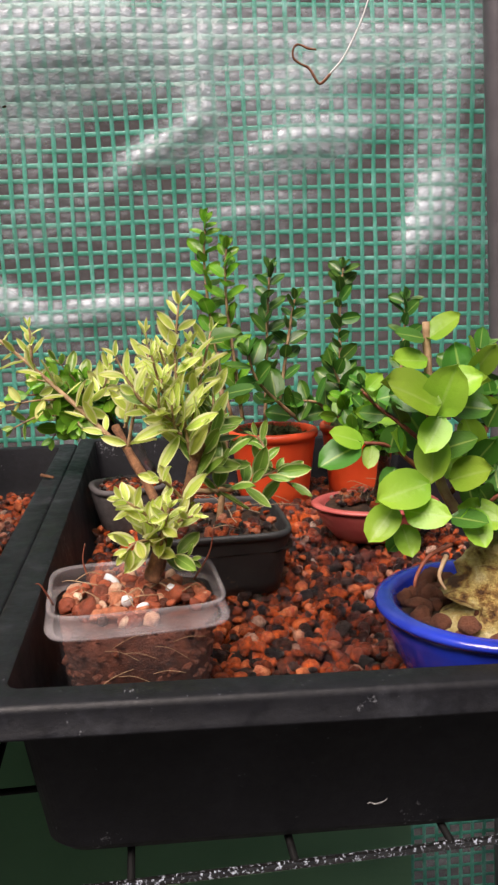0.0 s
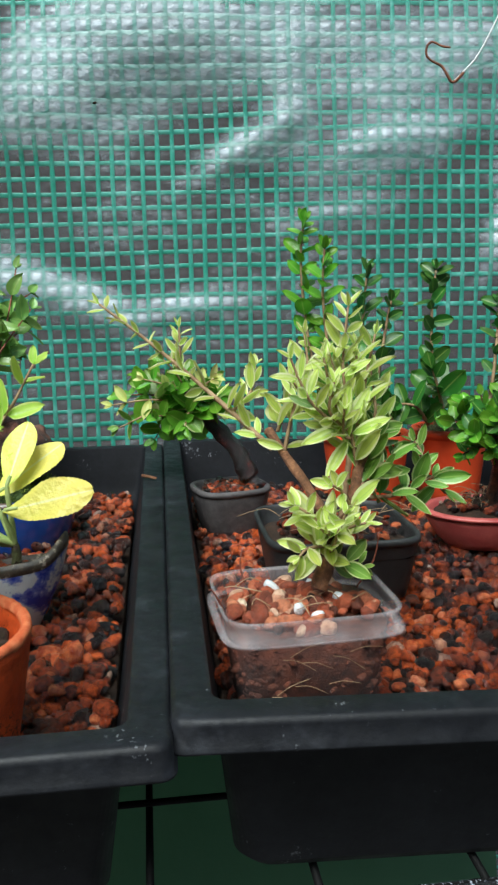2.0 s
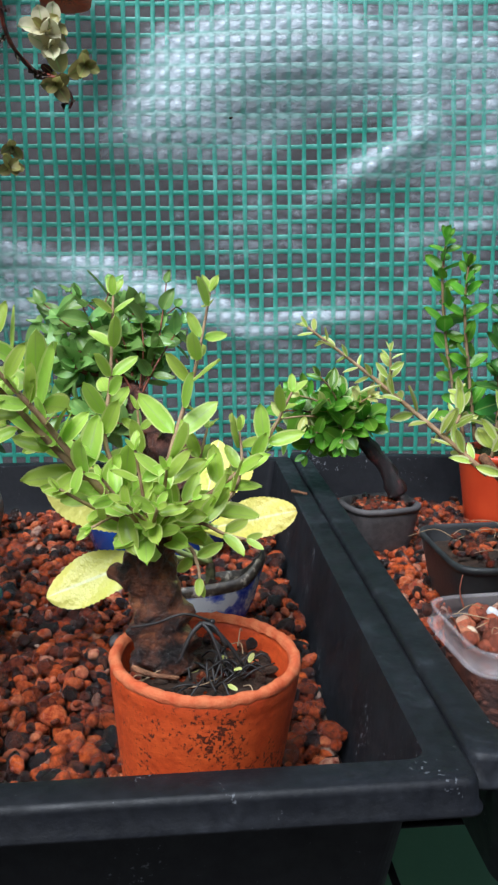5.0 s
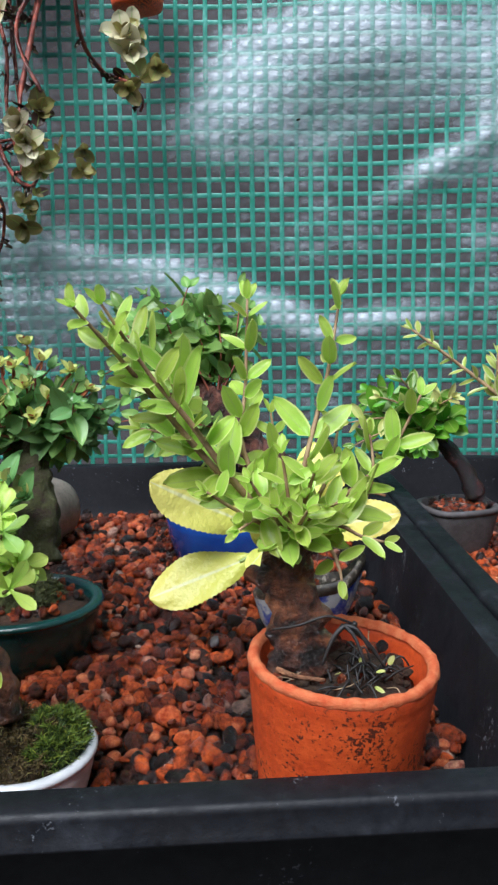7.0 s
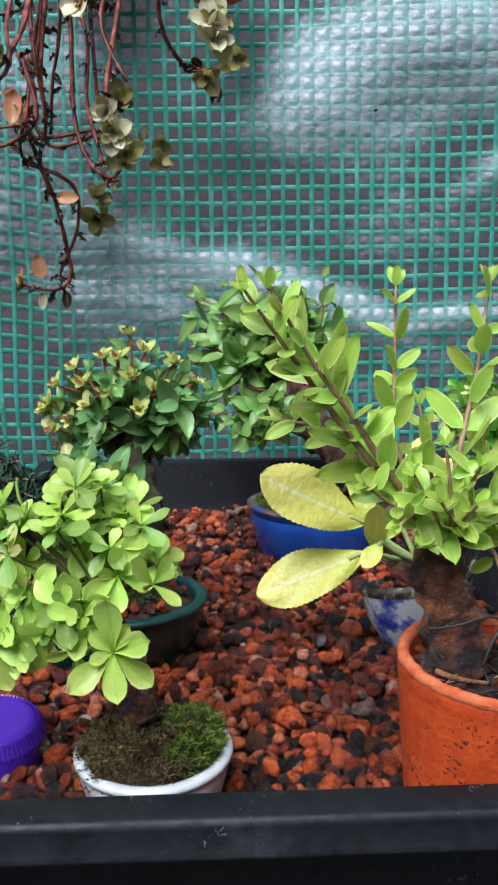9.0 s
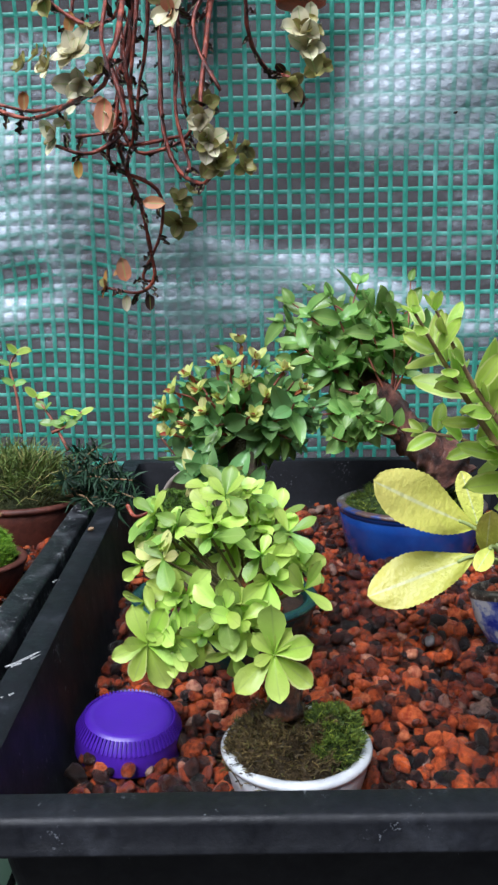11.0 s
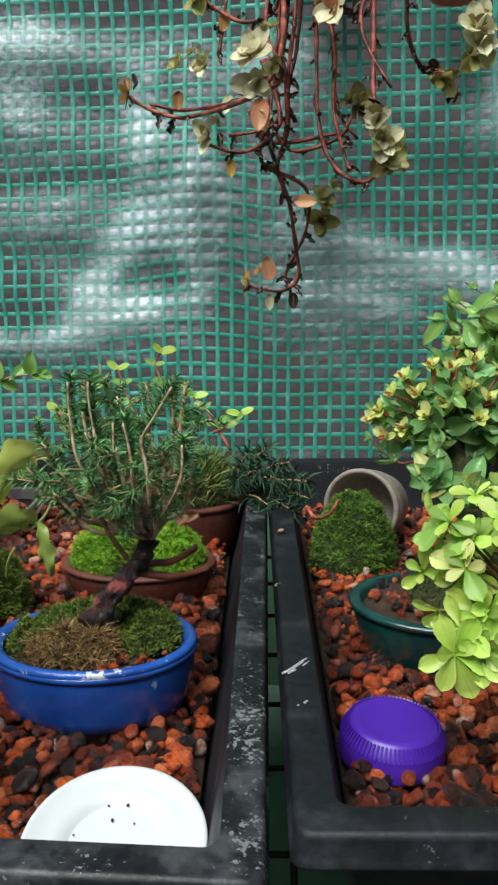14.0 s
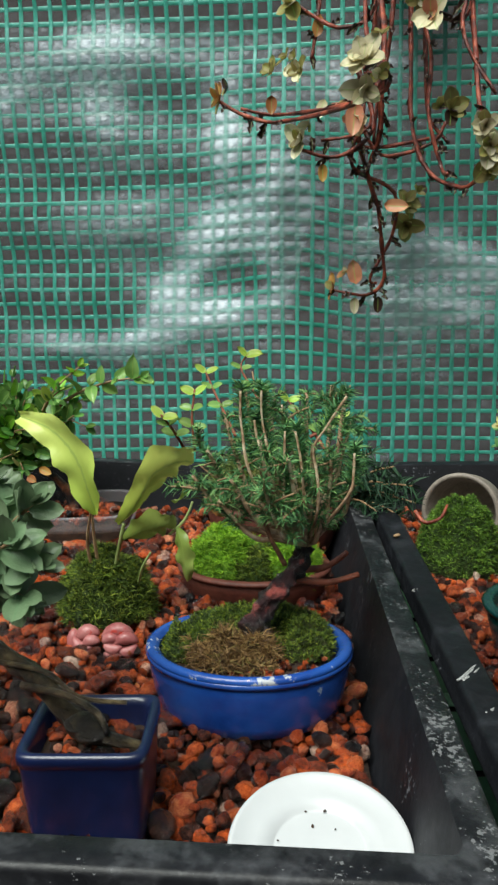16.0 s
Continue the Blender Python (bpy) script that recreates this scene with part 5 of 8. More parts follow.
def blue_pot_shrub():
    t = thing("potted_round_leaf_shrub", (0.137, 0.283, 0.029), "shrub with large round leaves and swollen trunk in cobalt pot", "potted plant")
    cx, cy = 0.1365, 0.281
    part("pot", vessel(cx, cy, 0.0395, 0.0395, 0.026, 0.0585, 0.72, 0.0034, 0.0035, 0.07, 56), M_BLUE, t, "glossy cobalt blue glazed pot with a rolled lip")
    part("soil", mound(cx, cy, 0.050, 0.036, 0.036, 0.007, rough=0.002), M_SOIL, t)
    soil_stones(t, cx, cy, 0.0545, 0.033, 0.033, 120, 0.0040, 45, M_LUMP, z_var=1.0)
    limb(t, [(0.1330, 0.270, 0.050), (0.1350, 0.272, 0.064), (0.1385, 0.276, 0.076), (0.141, 0.279, 0.086)], 0.0195, 0.0090, M_CAUDEX, "trunk", 0.5, "swollen peeling yellow-brown trunk", 20)
    limb(t, [(0.1147, 0.2620, 0.0845), (0.1057, 0.2560, 0.0829), (0.1003, 0.2500, 0.0786), (0.0995, 0.2490, 0.0753)], 0.0008, 0.0005, M_TWIG_RED, "aerial_root")
    limb(t, [(0.1118, 0.2580, 0.0820), (0.1080, 0.2520, 0.0776), (0.1097, 0.2500, 0.0735)], 0.0009, 0.0004, M_ROOT, "aerial_root")
    b = limb(t, [(0.1291, 0.2780, 0.0819), (0.1157, 0.2720, 0.0982), (0.1104, 0.2700, 0.1144), (0.1092, 0.2720, 0.1350), (0.1083, 0.2740, 0.1571)], 0.0020, 0.0013, M_TWIG, "branch", 0.15)
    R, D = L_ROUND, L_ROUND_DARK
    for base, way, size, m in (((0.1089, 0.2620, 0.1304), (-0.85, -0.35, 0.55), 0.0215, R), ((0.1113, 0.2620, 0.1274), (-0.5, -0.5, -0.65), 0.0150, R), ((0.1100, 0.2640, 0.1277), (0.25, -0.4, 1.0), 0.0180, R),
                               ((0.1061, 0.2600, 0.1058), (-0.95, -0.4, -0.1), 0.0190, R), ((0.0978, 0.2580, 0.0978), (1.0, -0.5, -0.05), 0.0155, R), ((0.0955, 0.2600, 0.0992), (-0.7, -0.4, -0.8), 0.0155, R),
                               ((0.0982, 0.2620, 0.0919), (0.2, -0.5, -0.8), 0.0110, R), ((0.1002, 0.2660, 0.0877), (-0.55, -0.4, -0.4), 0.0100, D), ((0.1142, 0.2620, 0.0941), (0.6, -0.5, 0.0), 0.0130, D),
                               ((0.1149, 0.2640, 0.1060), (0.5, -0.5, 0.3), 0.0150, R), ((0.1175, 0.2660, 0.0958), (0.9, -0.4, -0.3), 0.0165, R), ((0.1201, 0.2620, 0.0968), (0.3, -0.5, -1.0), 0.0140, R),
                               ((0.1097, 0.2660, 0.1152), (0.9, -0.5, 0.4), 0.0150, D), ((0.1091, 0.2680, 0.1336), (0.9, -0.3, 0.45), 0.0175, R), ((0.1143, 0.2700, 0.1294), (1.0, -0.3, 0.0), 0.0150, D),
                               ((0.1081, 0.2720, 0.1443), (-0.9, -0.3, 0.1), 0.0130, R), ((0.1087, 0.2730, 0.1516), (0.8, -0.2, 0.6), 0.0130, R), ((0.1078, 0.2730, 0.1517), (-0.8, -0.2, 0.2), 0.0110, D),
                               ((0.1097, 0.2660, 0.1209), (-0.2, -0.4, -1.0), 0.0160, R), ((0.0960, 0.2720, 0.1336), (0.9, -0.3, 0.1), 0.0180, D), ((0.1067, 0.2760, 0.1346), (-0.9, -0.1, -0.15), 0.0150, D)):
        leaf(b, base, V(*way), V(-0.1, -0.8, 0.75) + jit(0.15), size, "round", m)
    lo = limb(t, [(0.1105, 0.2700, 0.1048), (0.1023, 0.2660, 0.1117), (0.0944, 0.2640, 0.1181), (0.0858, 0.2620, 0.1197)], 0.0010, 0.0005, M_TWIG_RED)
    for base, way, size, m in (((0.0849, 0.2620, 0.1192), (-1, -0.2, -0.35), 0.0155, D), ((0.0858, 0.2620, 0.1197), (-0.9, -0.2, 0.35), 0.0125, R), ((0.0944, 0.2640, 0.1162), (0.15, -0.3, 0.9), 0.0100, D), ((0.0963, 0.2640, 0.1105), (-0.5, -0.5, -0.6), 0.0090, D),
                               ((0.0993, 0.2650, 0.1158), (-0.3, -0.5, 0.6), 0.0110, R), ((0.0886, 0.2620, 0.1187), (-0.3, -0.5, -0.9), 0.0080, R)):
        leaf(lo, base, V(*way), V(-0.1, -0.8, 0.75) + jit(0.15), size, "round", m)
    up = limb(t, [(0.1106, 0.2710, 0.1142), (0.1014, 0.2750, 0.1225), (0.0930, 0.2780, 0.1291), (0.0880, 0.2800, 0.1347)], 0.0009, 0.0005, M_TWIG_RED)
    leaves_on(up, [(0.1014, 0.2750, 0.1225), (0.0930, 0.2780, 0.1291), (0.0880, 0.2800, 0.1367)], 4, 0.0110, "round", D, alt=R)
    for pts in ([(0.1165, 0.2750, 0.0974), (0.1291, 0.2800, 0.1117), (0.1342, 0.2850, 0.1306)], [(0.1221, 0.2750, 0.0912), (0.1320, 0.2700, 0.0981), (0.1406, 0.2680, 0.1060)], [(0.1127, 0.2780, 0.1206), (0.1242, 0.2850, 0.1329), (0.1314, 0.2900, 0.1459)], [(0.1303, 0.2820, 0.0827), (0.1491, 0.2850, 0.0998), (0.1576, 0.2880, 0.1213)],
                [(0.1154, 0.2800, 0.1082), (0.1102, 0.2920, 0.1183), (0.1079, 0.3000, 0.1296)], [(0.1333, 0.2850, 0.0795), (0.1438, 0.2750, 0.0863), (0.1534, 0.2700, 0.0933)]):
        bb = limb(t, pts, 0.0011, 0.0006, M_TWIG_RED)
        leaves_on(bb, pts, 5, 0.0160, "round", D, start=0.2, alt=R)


variegated_shrub()
black_pot_plant()
grey_pot_bonsai()
orange_pot_shrub(0.0730, 0.552, 0.0285, [
    ([(0.0452, 0.5450, 0.0852), (0.0351, 0.5550, 0.1372), (0.0310, 0.5600, 0.1852), (0.0328, 0.5600, 0.2122)], 10, 0.0150, L_BOX),
    ([(0.0527, 0.5450, 0.0830), (0.0476, 0.5500, 0.1296), (0.0444, 0.5520, 0.1664), (0.0455, 0.5520, 0.1952)], 9, 0.0145, L_BOX),
    ([(0.0679, 0.5500, 0.0816), (0.0700, 0.5550, 0.1210), (0.0718, 0.5580, 0.1545), (0.0740, 0.5580, 0.1809)], 8, 0.0145, L_BOX_DARK),
    ([(0.0755, 0.5500, 0.0814), (0.0825, 0.5550, 0.1206), (0.0871, 0.5580, 0.1465), (0.0901, 0.5580, 0.1613)], 5, 0.0140, L_BOX_DARK),
    ([(0.0890, 0.5300, 0.0841), (0.0636, 0.5200, 0.1100), (0.0569, 0.5150, 0.1284)], 3, 0.0210, L_ROUND_DARK)], "upright small-leaved shrub in an orange plastic pot", 51)
orange_pot_shrub(0.133, 0.566, 0.025, [
    ([(0.1245, 0.5720, 0.0781), (0.1235, 0.5820, 0.1168), (0.1247, 0.5900, 0.1559), (0.1279, 0.5940, 0.1812)], 11, 0.0135, L_BOX_DARK),
    ([(0.1603, 0.5720, 0.0768), (0.1667, 0.5800, 0.1155), (0.1707, 0.5880, 0.1466), (0.1711, 0.5900, 0.1583)], 7, 0.0140, L_BOX_DARK),
    ([(0.1130, 0.5450, 0.0808), (0.1026, 0.5350, 0.0940), (0.0911, 0.5300, 0.0969)], 3, 0.0190, L_ROUND_DARK),
    ([(0.1243, 0.5450, 0.0804), (0.1175, 0.5350, 0.1027), (0.1114, 0.5300, 0.1181)], 4, 0.0200, L_ROUND_DARK)], "upright small-leaved shrubs in an orange plastic pot beside another", 52)
pink_pot_bonsai()
blue_pot_shrub()


# ---- tray B: bonsai and a lid ----
def terracotta_shrub():
    t = thing("potted_stump_shrub", (-0.102, 0.2475, 0.030), "fresh green shrub on a thick stump in orange terracotta", "potted plant")
    cx, cy = -0.1050, 0.2360
    tip = (1, 3)
    part("pot", vessel(cx, cy, 0.0272, 0.0280, 0.026, 0.0775, 0.79, 0.0003, 0.0026, 0.01, 48, tip=tip), M_TERRA, t, "orange terracotta pot with dirt stains")
    lip = loft([[q + V(0, 0, 0.0007 * noise.noise(q * 420)) + (q - V(cx, cy, z)) * 0.012 * noise.noise(q * 300) for q in map(Vector, ring(cx, cy, z, 0.0272 + d, 0.0280 + d, 120))]
                for d, z in ((0.0002, 0.0755), (0.0007, 0.0763), (0.0003, 0.0778), (-0.0010, 0.0784), (-0.0023, 0.0778), (-0.0028, 0.0762))], False, False)
    part("pot_rim", (lean(lip[0], cx, cy, 0.026, tip), lip[1]), M_TERRA_WORN, t, "pale chipped terracotta rim")
    part("soil", mound(cx, cy, 0.066, 0.0248, 0.0252, 0.007, rough=0.002, tip=tip), M_SOIL, t)
    soil_stones(t, cx, cy, 0.070, 0.022, 0.022, 130, 0.0022, 55, M_SOIL, tip=tip, z_var=1.0)
    soil_stones(t, cx, cy, 0.0715, 0.021, 0.021, 30, 0.0021, 56, z_var=1.4, tip=tip)
    fibres(t, cx + 0.006, cy - 0.006, 0.0735, 0.010, 0.010, 34, 0.010, M_BLACKROOT, 57, r=0.0004, lift=0.005)
    fibres(t, cx, cy, 0.0735, 0.02, 0.02, 8, 0.012, M_ROOT, 58)
    part("trunk", tube([(-0.1134, 0.2340, 0.0726), (-0.1145, 0.2360, 0.0822), (-0.1166, 0.2380, 0.0928), (-0.1179, 0.2400, 0.1034), (-0.1166, 0.2420, 0.1131)], 0.0088, 0.0064, 24, 10, 0.42, 3.3), M_BARK_DARK, t, "thick dark wet stump")
    limb(t, [(-0.1232, 0.2380, 0.0980), (-0.1269, 0.2400, 0.0995), (-0.1300, 0.2420, 0.1001)], 0.0036, 0.0026, M_BARK_DARK, "branch_stub", 0.3)
    tie = [(-0.1228, 0.2290, 0.0878), (-0.1152, 0.2260, 0.0904), (-0.1073, 0.2260, 0.0931), (-0.1001, 0.2280, 0.0901)]
    part("tie_wire", tube(tie, 0.0004, 0.0004, 6), M_BLACKROOT, t)
    part("tie_knot", ([Vector(q) * 0.0009 + Vector((-0.0997, 0.2275, 0.0902)) for q in ICO_V], ICO_F.tolist()), M_BLACKROOT, t)
    limb(t, [(-0.1215, 0.2220, 0.0792), (-0.1153, 0.2190, 0.0782), (-0.1084, 0.2190, 0.0775)], 0.0009, 0.0006, M_BARK, "surface_root", 0.5)
    for x, y in ((640, 1165), (665, 1195), (600, 1200), (690, 1180), (655, 1225)):
        leaf(t, Vector((-0.0975, 0.2280, 0.0765)) + V((x - 640) * 0.00016, (1185 - y) * 0.0003, 0.0005), jit(1.0) + V(0.3, 0, 0.3), V(0, -0.3, 1), 0.0032, "oval", L_YELLOW, "fallen_leaf")
    knot = Vector((-0.1025, 0.2275, 0.0898))
    for e in ((-0.0968, 0.2230, 0.0798), (-0.0911, 0.2260, 0.0779), (-0.0956, 0.2250, 0.0839), (-0.1089, 0.2240, 0.0795)):
        e = Vector(e)
        limb(t, [knot, (knot + e) / 2 + V(0, 0, 0.0022), e], 0.0008, 0.0004, M_BLACKROOT, "dead_twig", 0.3)
    F = L_FRESH
    o = (-0.1179, 0.2410, 0.1109)
    shoot(t, [o, (-0.1358, 0.2360, 0.1299), (-0.1490, 0.2300, 0.1472), (-0.1601, 0.2220, 0.1635), (-0.1705, 0.2100, 0.1792)], 10, 0.0118, "blunt", F, 0.0014, start=0.2)
    shoot(t, [o, (-0.1325, 0.2340, 0.1287), (-0.1457, 0.2280, 0.1491), (-0.1539, 0.2240, 0.1603), (-0.1648, 0.2160, 0.1797)], 9, 0.0120, "blunt", F, 0.0014, start=0.2)
    shoot(t, [(-0.1471, 0.2400, 0.1472), (-0.1537, 0.2440, 0.1614), (-0.1646, 0.2470, 0.1702)], 5, 0.0150, "blunt", F)
    shoot(t, [(-0.1361, 0.2400, 0.1290), (-0.1485, 0.2500, 0.1388), (-0.1631, 0.2560, 0.1413)], 5, 0.0130, "blunt", F)
    shoot(t, [o, (-0.1311, 0.2460, 0.1361), (-0.1307, 0.2540, 0.1552), (-0.1302, 0.2610, 0.1801)], 8, 0.0135, "blunt", F, 0.0010, start=0.2)
    shoot(t, [o, (-0.1123, 0.2480, 0.1356), (-0.1059, 0.2600, 0.1578), (-0.1017, 0.2700, 0.1806)], 8, 0.0145, "blunt", F, 0.0010, start=0.2)
    shoot(t, [o, (-0.0993, 0.2520, 0.1226), (-0.0864, 0.2620, 0.1319), (-0.0762, 0.2680, 0.1497)], 7, 0.0130, "blunt", F, 0.0009)
    shoot(t, [o, (-0.0979, 0.2480, 0.1184), (-0.0922, 0.2560, 0.1269), (-0.0926, 0.2620, 0.1382)], 5, 0.0130, "blunt", F)
    shoot(t, [o, (-0.1051, 0.2400, 0.1154), (-0.0969, 0.2400, 0.1120), (-0.0903, 0.2400, 0.1103)], 3, 0.0125, "blunt", F, tip=2)
    shoot(t, [o, (-0.1070, 0.2350, 0.1102), (-0.1039, 0.2320, 0.1053), (-0.1032, 0.2300, 0.1019)], 2, 0.0110, "blunt", F, tip=2)
    for x, y, d in ((380, 860, 0.226), (450, 840, 0.224), (500, 800, 0.228), (550, 830, 0.226), (590, 880, 0.228), (430, 920, 0.224), (490, 880, 0.222), (540, 880, 0.220), (480, 760, 0.256), (600, 800, 0.262)):
        d3 = Vector((-0.1198, 0.2340, 0.1271)) + Vector(((x - 500) * 0.000172, d - 0.234, (870 - y) * 0.000172))
        shoot(t, [o, Vector(o).lerp(d3, 0.55) + jit(0.002), d3], 3, 0.0112, "blunt", F, 0.0008, start=0.25)


def primula():
    t = thing("potted_yellowing_primula", (-0.110, 0.345, 0.030), "plant with big crinkled yellow leaves in blue and white pot", "potted plant")
    bx, by, n = -0.1110, 0.3450, 56

    def hull(u, grow, sink=0.0):
        out = []
        for k in range(n):
            a = 2 * math.pi * k / n
            tail = math.exp(-((a if a < math.pi else a - 2 * math.pi) / 0.42) ** 2)
            w = (0.50 + 0.50 * math.sin(u * math.pi / 2)) + grow
            x = math.cos(a) * 0.0215 * w + tail * 0.0045 * u
            y = math.sin(a) * 0.0165 * w
            z = 0.030 + u * (0.0300 + 0.0030 * math.cos(a) + 0.0100 * tail) - sink - 0.0030 * u * math.sin(a)
            out.append(Vector((bx + x, by + y, z)))
        return out

    part("pot", loft([hull(u, g, d) for u, g, d in ((0.0, -0.06, 0.004), (0.0, 0.0, 0.0), (0.25, 0.02, 0.0), (0.5, 0.03, 0.0), (0.86, 0.02, 0.0))], True, False), M_SHELL, t, "blue and white glazed pot shaped like a bird, tail up")
    part("pot_rim", loft([hull(u, g, d) for u, g, d in ((0.85, 0.015, 0.0), (0.87, 0.030, 0.0), (0.93, 0.03, 0.0), (1.0, -0.02, 0.0), (1.0, -0.07, 0.0), (0.9, -0.10, 0.001), (0.5, -0.14, 0.0))], False, True), M_FEATHER, t, "dark brown striped rim of the bird pot")
    part("soil", mound(bx, by + 0.001, 0.0500, 0.0180, 0.0128, 0.006, rough=0.002), M_SOIL, t)
    soil_stones(t, bx, by + 0.001, 0.0545, 0.014, 0.010, 40, 0.0024, 65, z_var=1.2)
    c = Vector((-0.109, 0.350, 0.066))
    limb(t, [(-0.110, 0.350, 0.050), (-0.109, 0.350, 0.058), c], 0.0026, 0.0018, M_BARK_MOSSY, "crown_base", 0.3)
    for tip_, base, face, broad in (((-0.1790, 0.3330, 0.0558), (-0.1313, 0.3450, 0.0714), V(0.1, -0.75, 0.75), 1.15), ((-0.1784, 0.3370, 0.1062), (-0.1312, 0.3480, 0.0830), V(0.15, -0.8, 0.6), 1.25), ((-0.1370, 0.3550, 0.1078), (-0.1285, 0.3500, 0.0812), V(0.3, -0.9, 0.3), 1.0),
                                  ((-0.0699, 0.3350, 0.0938), (-0.1111, 0.3450, 0.0819), V(-0.1, -0.8, 0.65), 1.1), ((-0.0905, 0.3750, 0.1088), (-0.1176, 0.3550, 0.0855), V(-0.3, -0.8, 0.5), 1.0), ((-0.1289, 0.3250, 0.0982), (-0.1275, 0.3400, 0.0733), V(0, -0.9, 0.4), 0.9),
                                  ((-0.1341, 0.3200, 0.0744), (-0.1259, 0.3350, 0.0790), V(0, -0.8, 0.6), 1.0), ((-0.1050, 0.3720, 0.1189), (-0.1106, 0.3500, 0.0909), V(0, -0.9, 0.4), 0.9)):
        a, b = Vector(base), Vector(tip_)
        limb(t, [c, c.lerp(a, 0.6) + V(0, 0, -0.001), a, a.lerp(b, 0.15)], 0.0014, 0.0008, M_TWIG_GREEN, "leaf_stalk")
        leaf(t, a, b - a, face, (b - a).length * 0.94, "prim", L_PRIM_OLD if b.x > -0.095 else L_PRIM, broad=broad * 0.92)


def cotoneaster():
    t = thing("potted_slanting_bonsai", (-0.147, 0.470, 0.030), "slanting bonsai with thick red-brown trunk in mossy blue pot", "potted plant")
    part("pot", vessel(-0.147, 0.470, 0.0405, 0.035, 0.027, 0.0605, 0.82, 0.0012, 0.003, 0.05, 48), M_BLUE_MID, t, "blue glazed oval pot")
    part("pot_rim", loft([ring(-0.147, 0.470, z, 0.0405 + a, 0.035 + a, 48) for a, z in ((0.0022, 0.0595), (0.0024, 0.0608), (-0.0012, 0.0616), (-0.0030, 0.0606))], False, False), M_RIM_WORN, t, "pale worn rim")
    moss(t, -0.147, 0.470, 0.0555, 0.0375, 0.032, 0.012, M_MOSS, B_GREEN, 2400, 0.0030, 71)
    part("trunk", tube([(-0.1219, 0.4620, 0.0756), (-0.1332, 0.4680, 0.0895), (-0.1476, 0.4750, 0.0978), (-0.1594, 0.4880, 0.1155), (-0.1706, 0.5000, 0.1257), (-0.1841, 0.5080, 0.1334)], 0.0140, 0.0042, 20, 9, 0.4, 8.0), M_BARK_CHESTNUT, t, "thick slanting red-brown trunk")
    limb(t, [(-0.1476, 0.4750, 0.0962), (-0.1601, 0.4700, 0.1003), (-0.1731, 0.4660, 0.1075)], 0.0032, 0.0014, M_BARK_DARK, "branch", 0.2)
    limb(t, [(-0.1594, 0.4880, 0.1155), (-0.1728, 0.4800, 0.1200), (-0.1891, 0.4760, 0.1254)], 0.0018, 0.001, M_BARK_DARK)
    n1, n2, n3 = (-0.1756, 0.5040, 0.1293), (-0.1594, 0.4880, 0.1165), (-0.1731, 0.4660, 0.1068)
    crown(t, n1, (-0.1894, 0.5200, 0.1601), (0.040, 0.034, 0.027), 20, 0.0205, "ovate", L_OVATE, M_TWIG_RED, 3, seed=21, down=0.45, start=0.35)
    crown(t, n1, (-0.2046, 0.5050, 0.1337), (0.030, 0.024, 0.022), 9, 0.0175, "ovate", L_OVATE, M_TWIG_RED, 3, seed=22, down=0.45)
    crown(t, n2, (-0.1581, 0.5250, 0.1613), (0.030, 0.026, 0.026), 11, 0.0175, "ovate", L_OVATE, M_TWIG_RED, 3, seed=23, down=0.45)
    crown(t, n3, (-0.1858, 0.4620, 0.1097), (0.024, 0.018, 0.013), 10, 0.0140, "ovate", L_OVATE, M_TWIG_RED, 3, seed=24, down=0.45)
    shoot(t, [(-0.1479, 0.4720, 0.0974), (-0.1579, 0.4580, 0.1074), (-0.1706, 0.4500, 0.1118)], 3, 0.0135, "ovate", L_OVATE, bark=M_TWIG_RED)


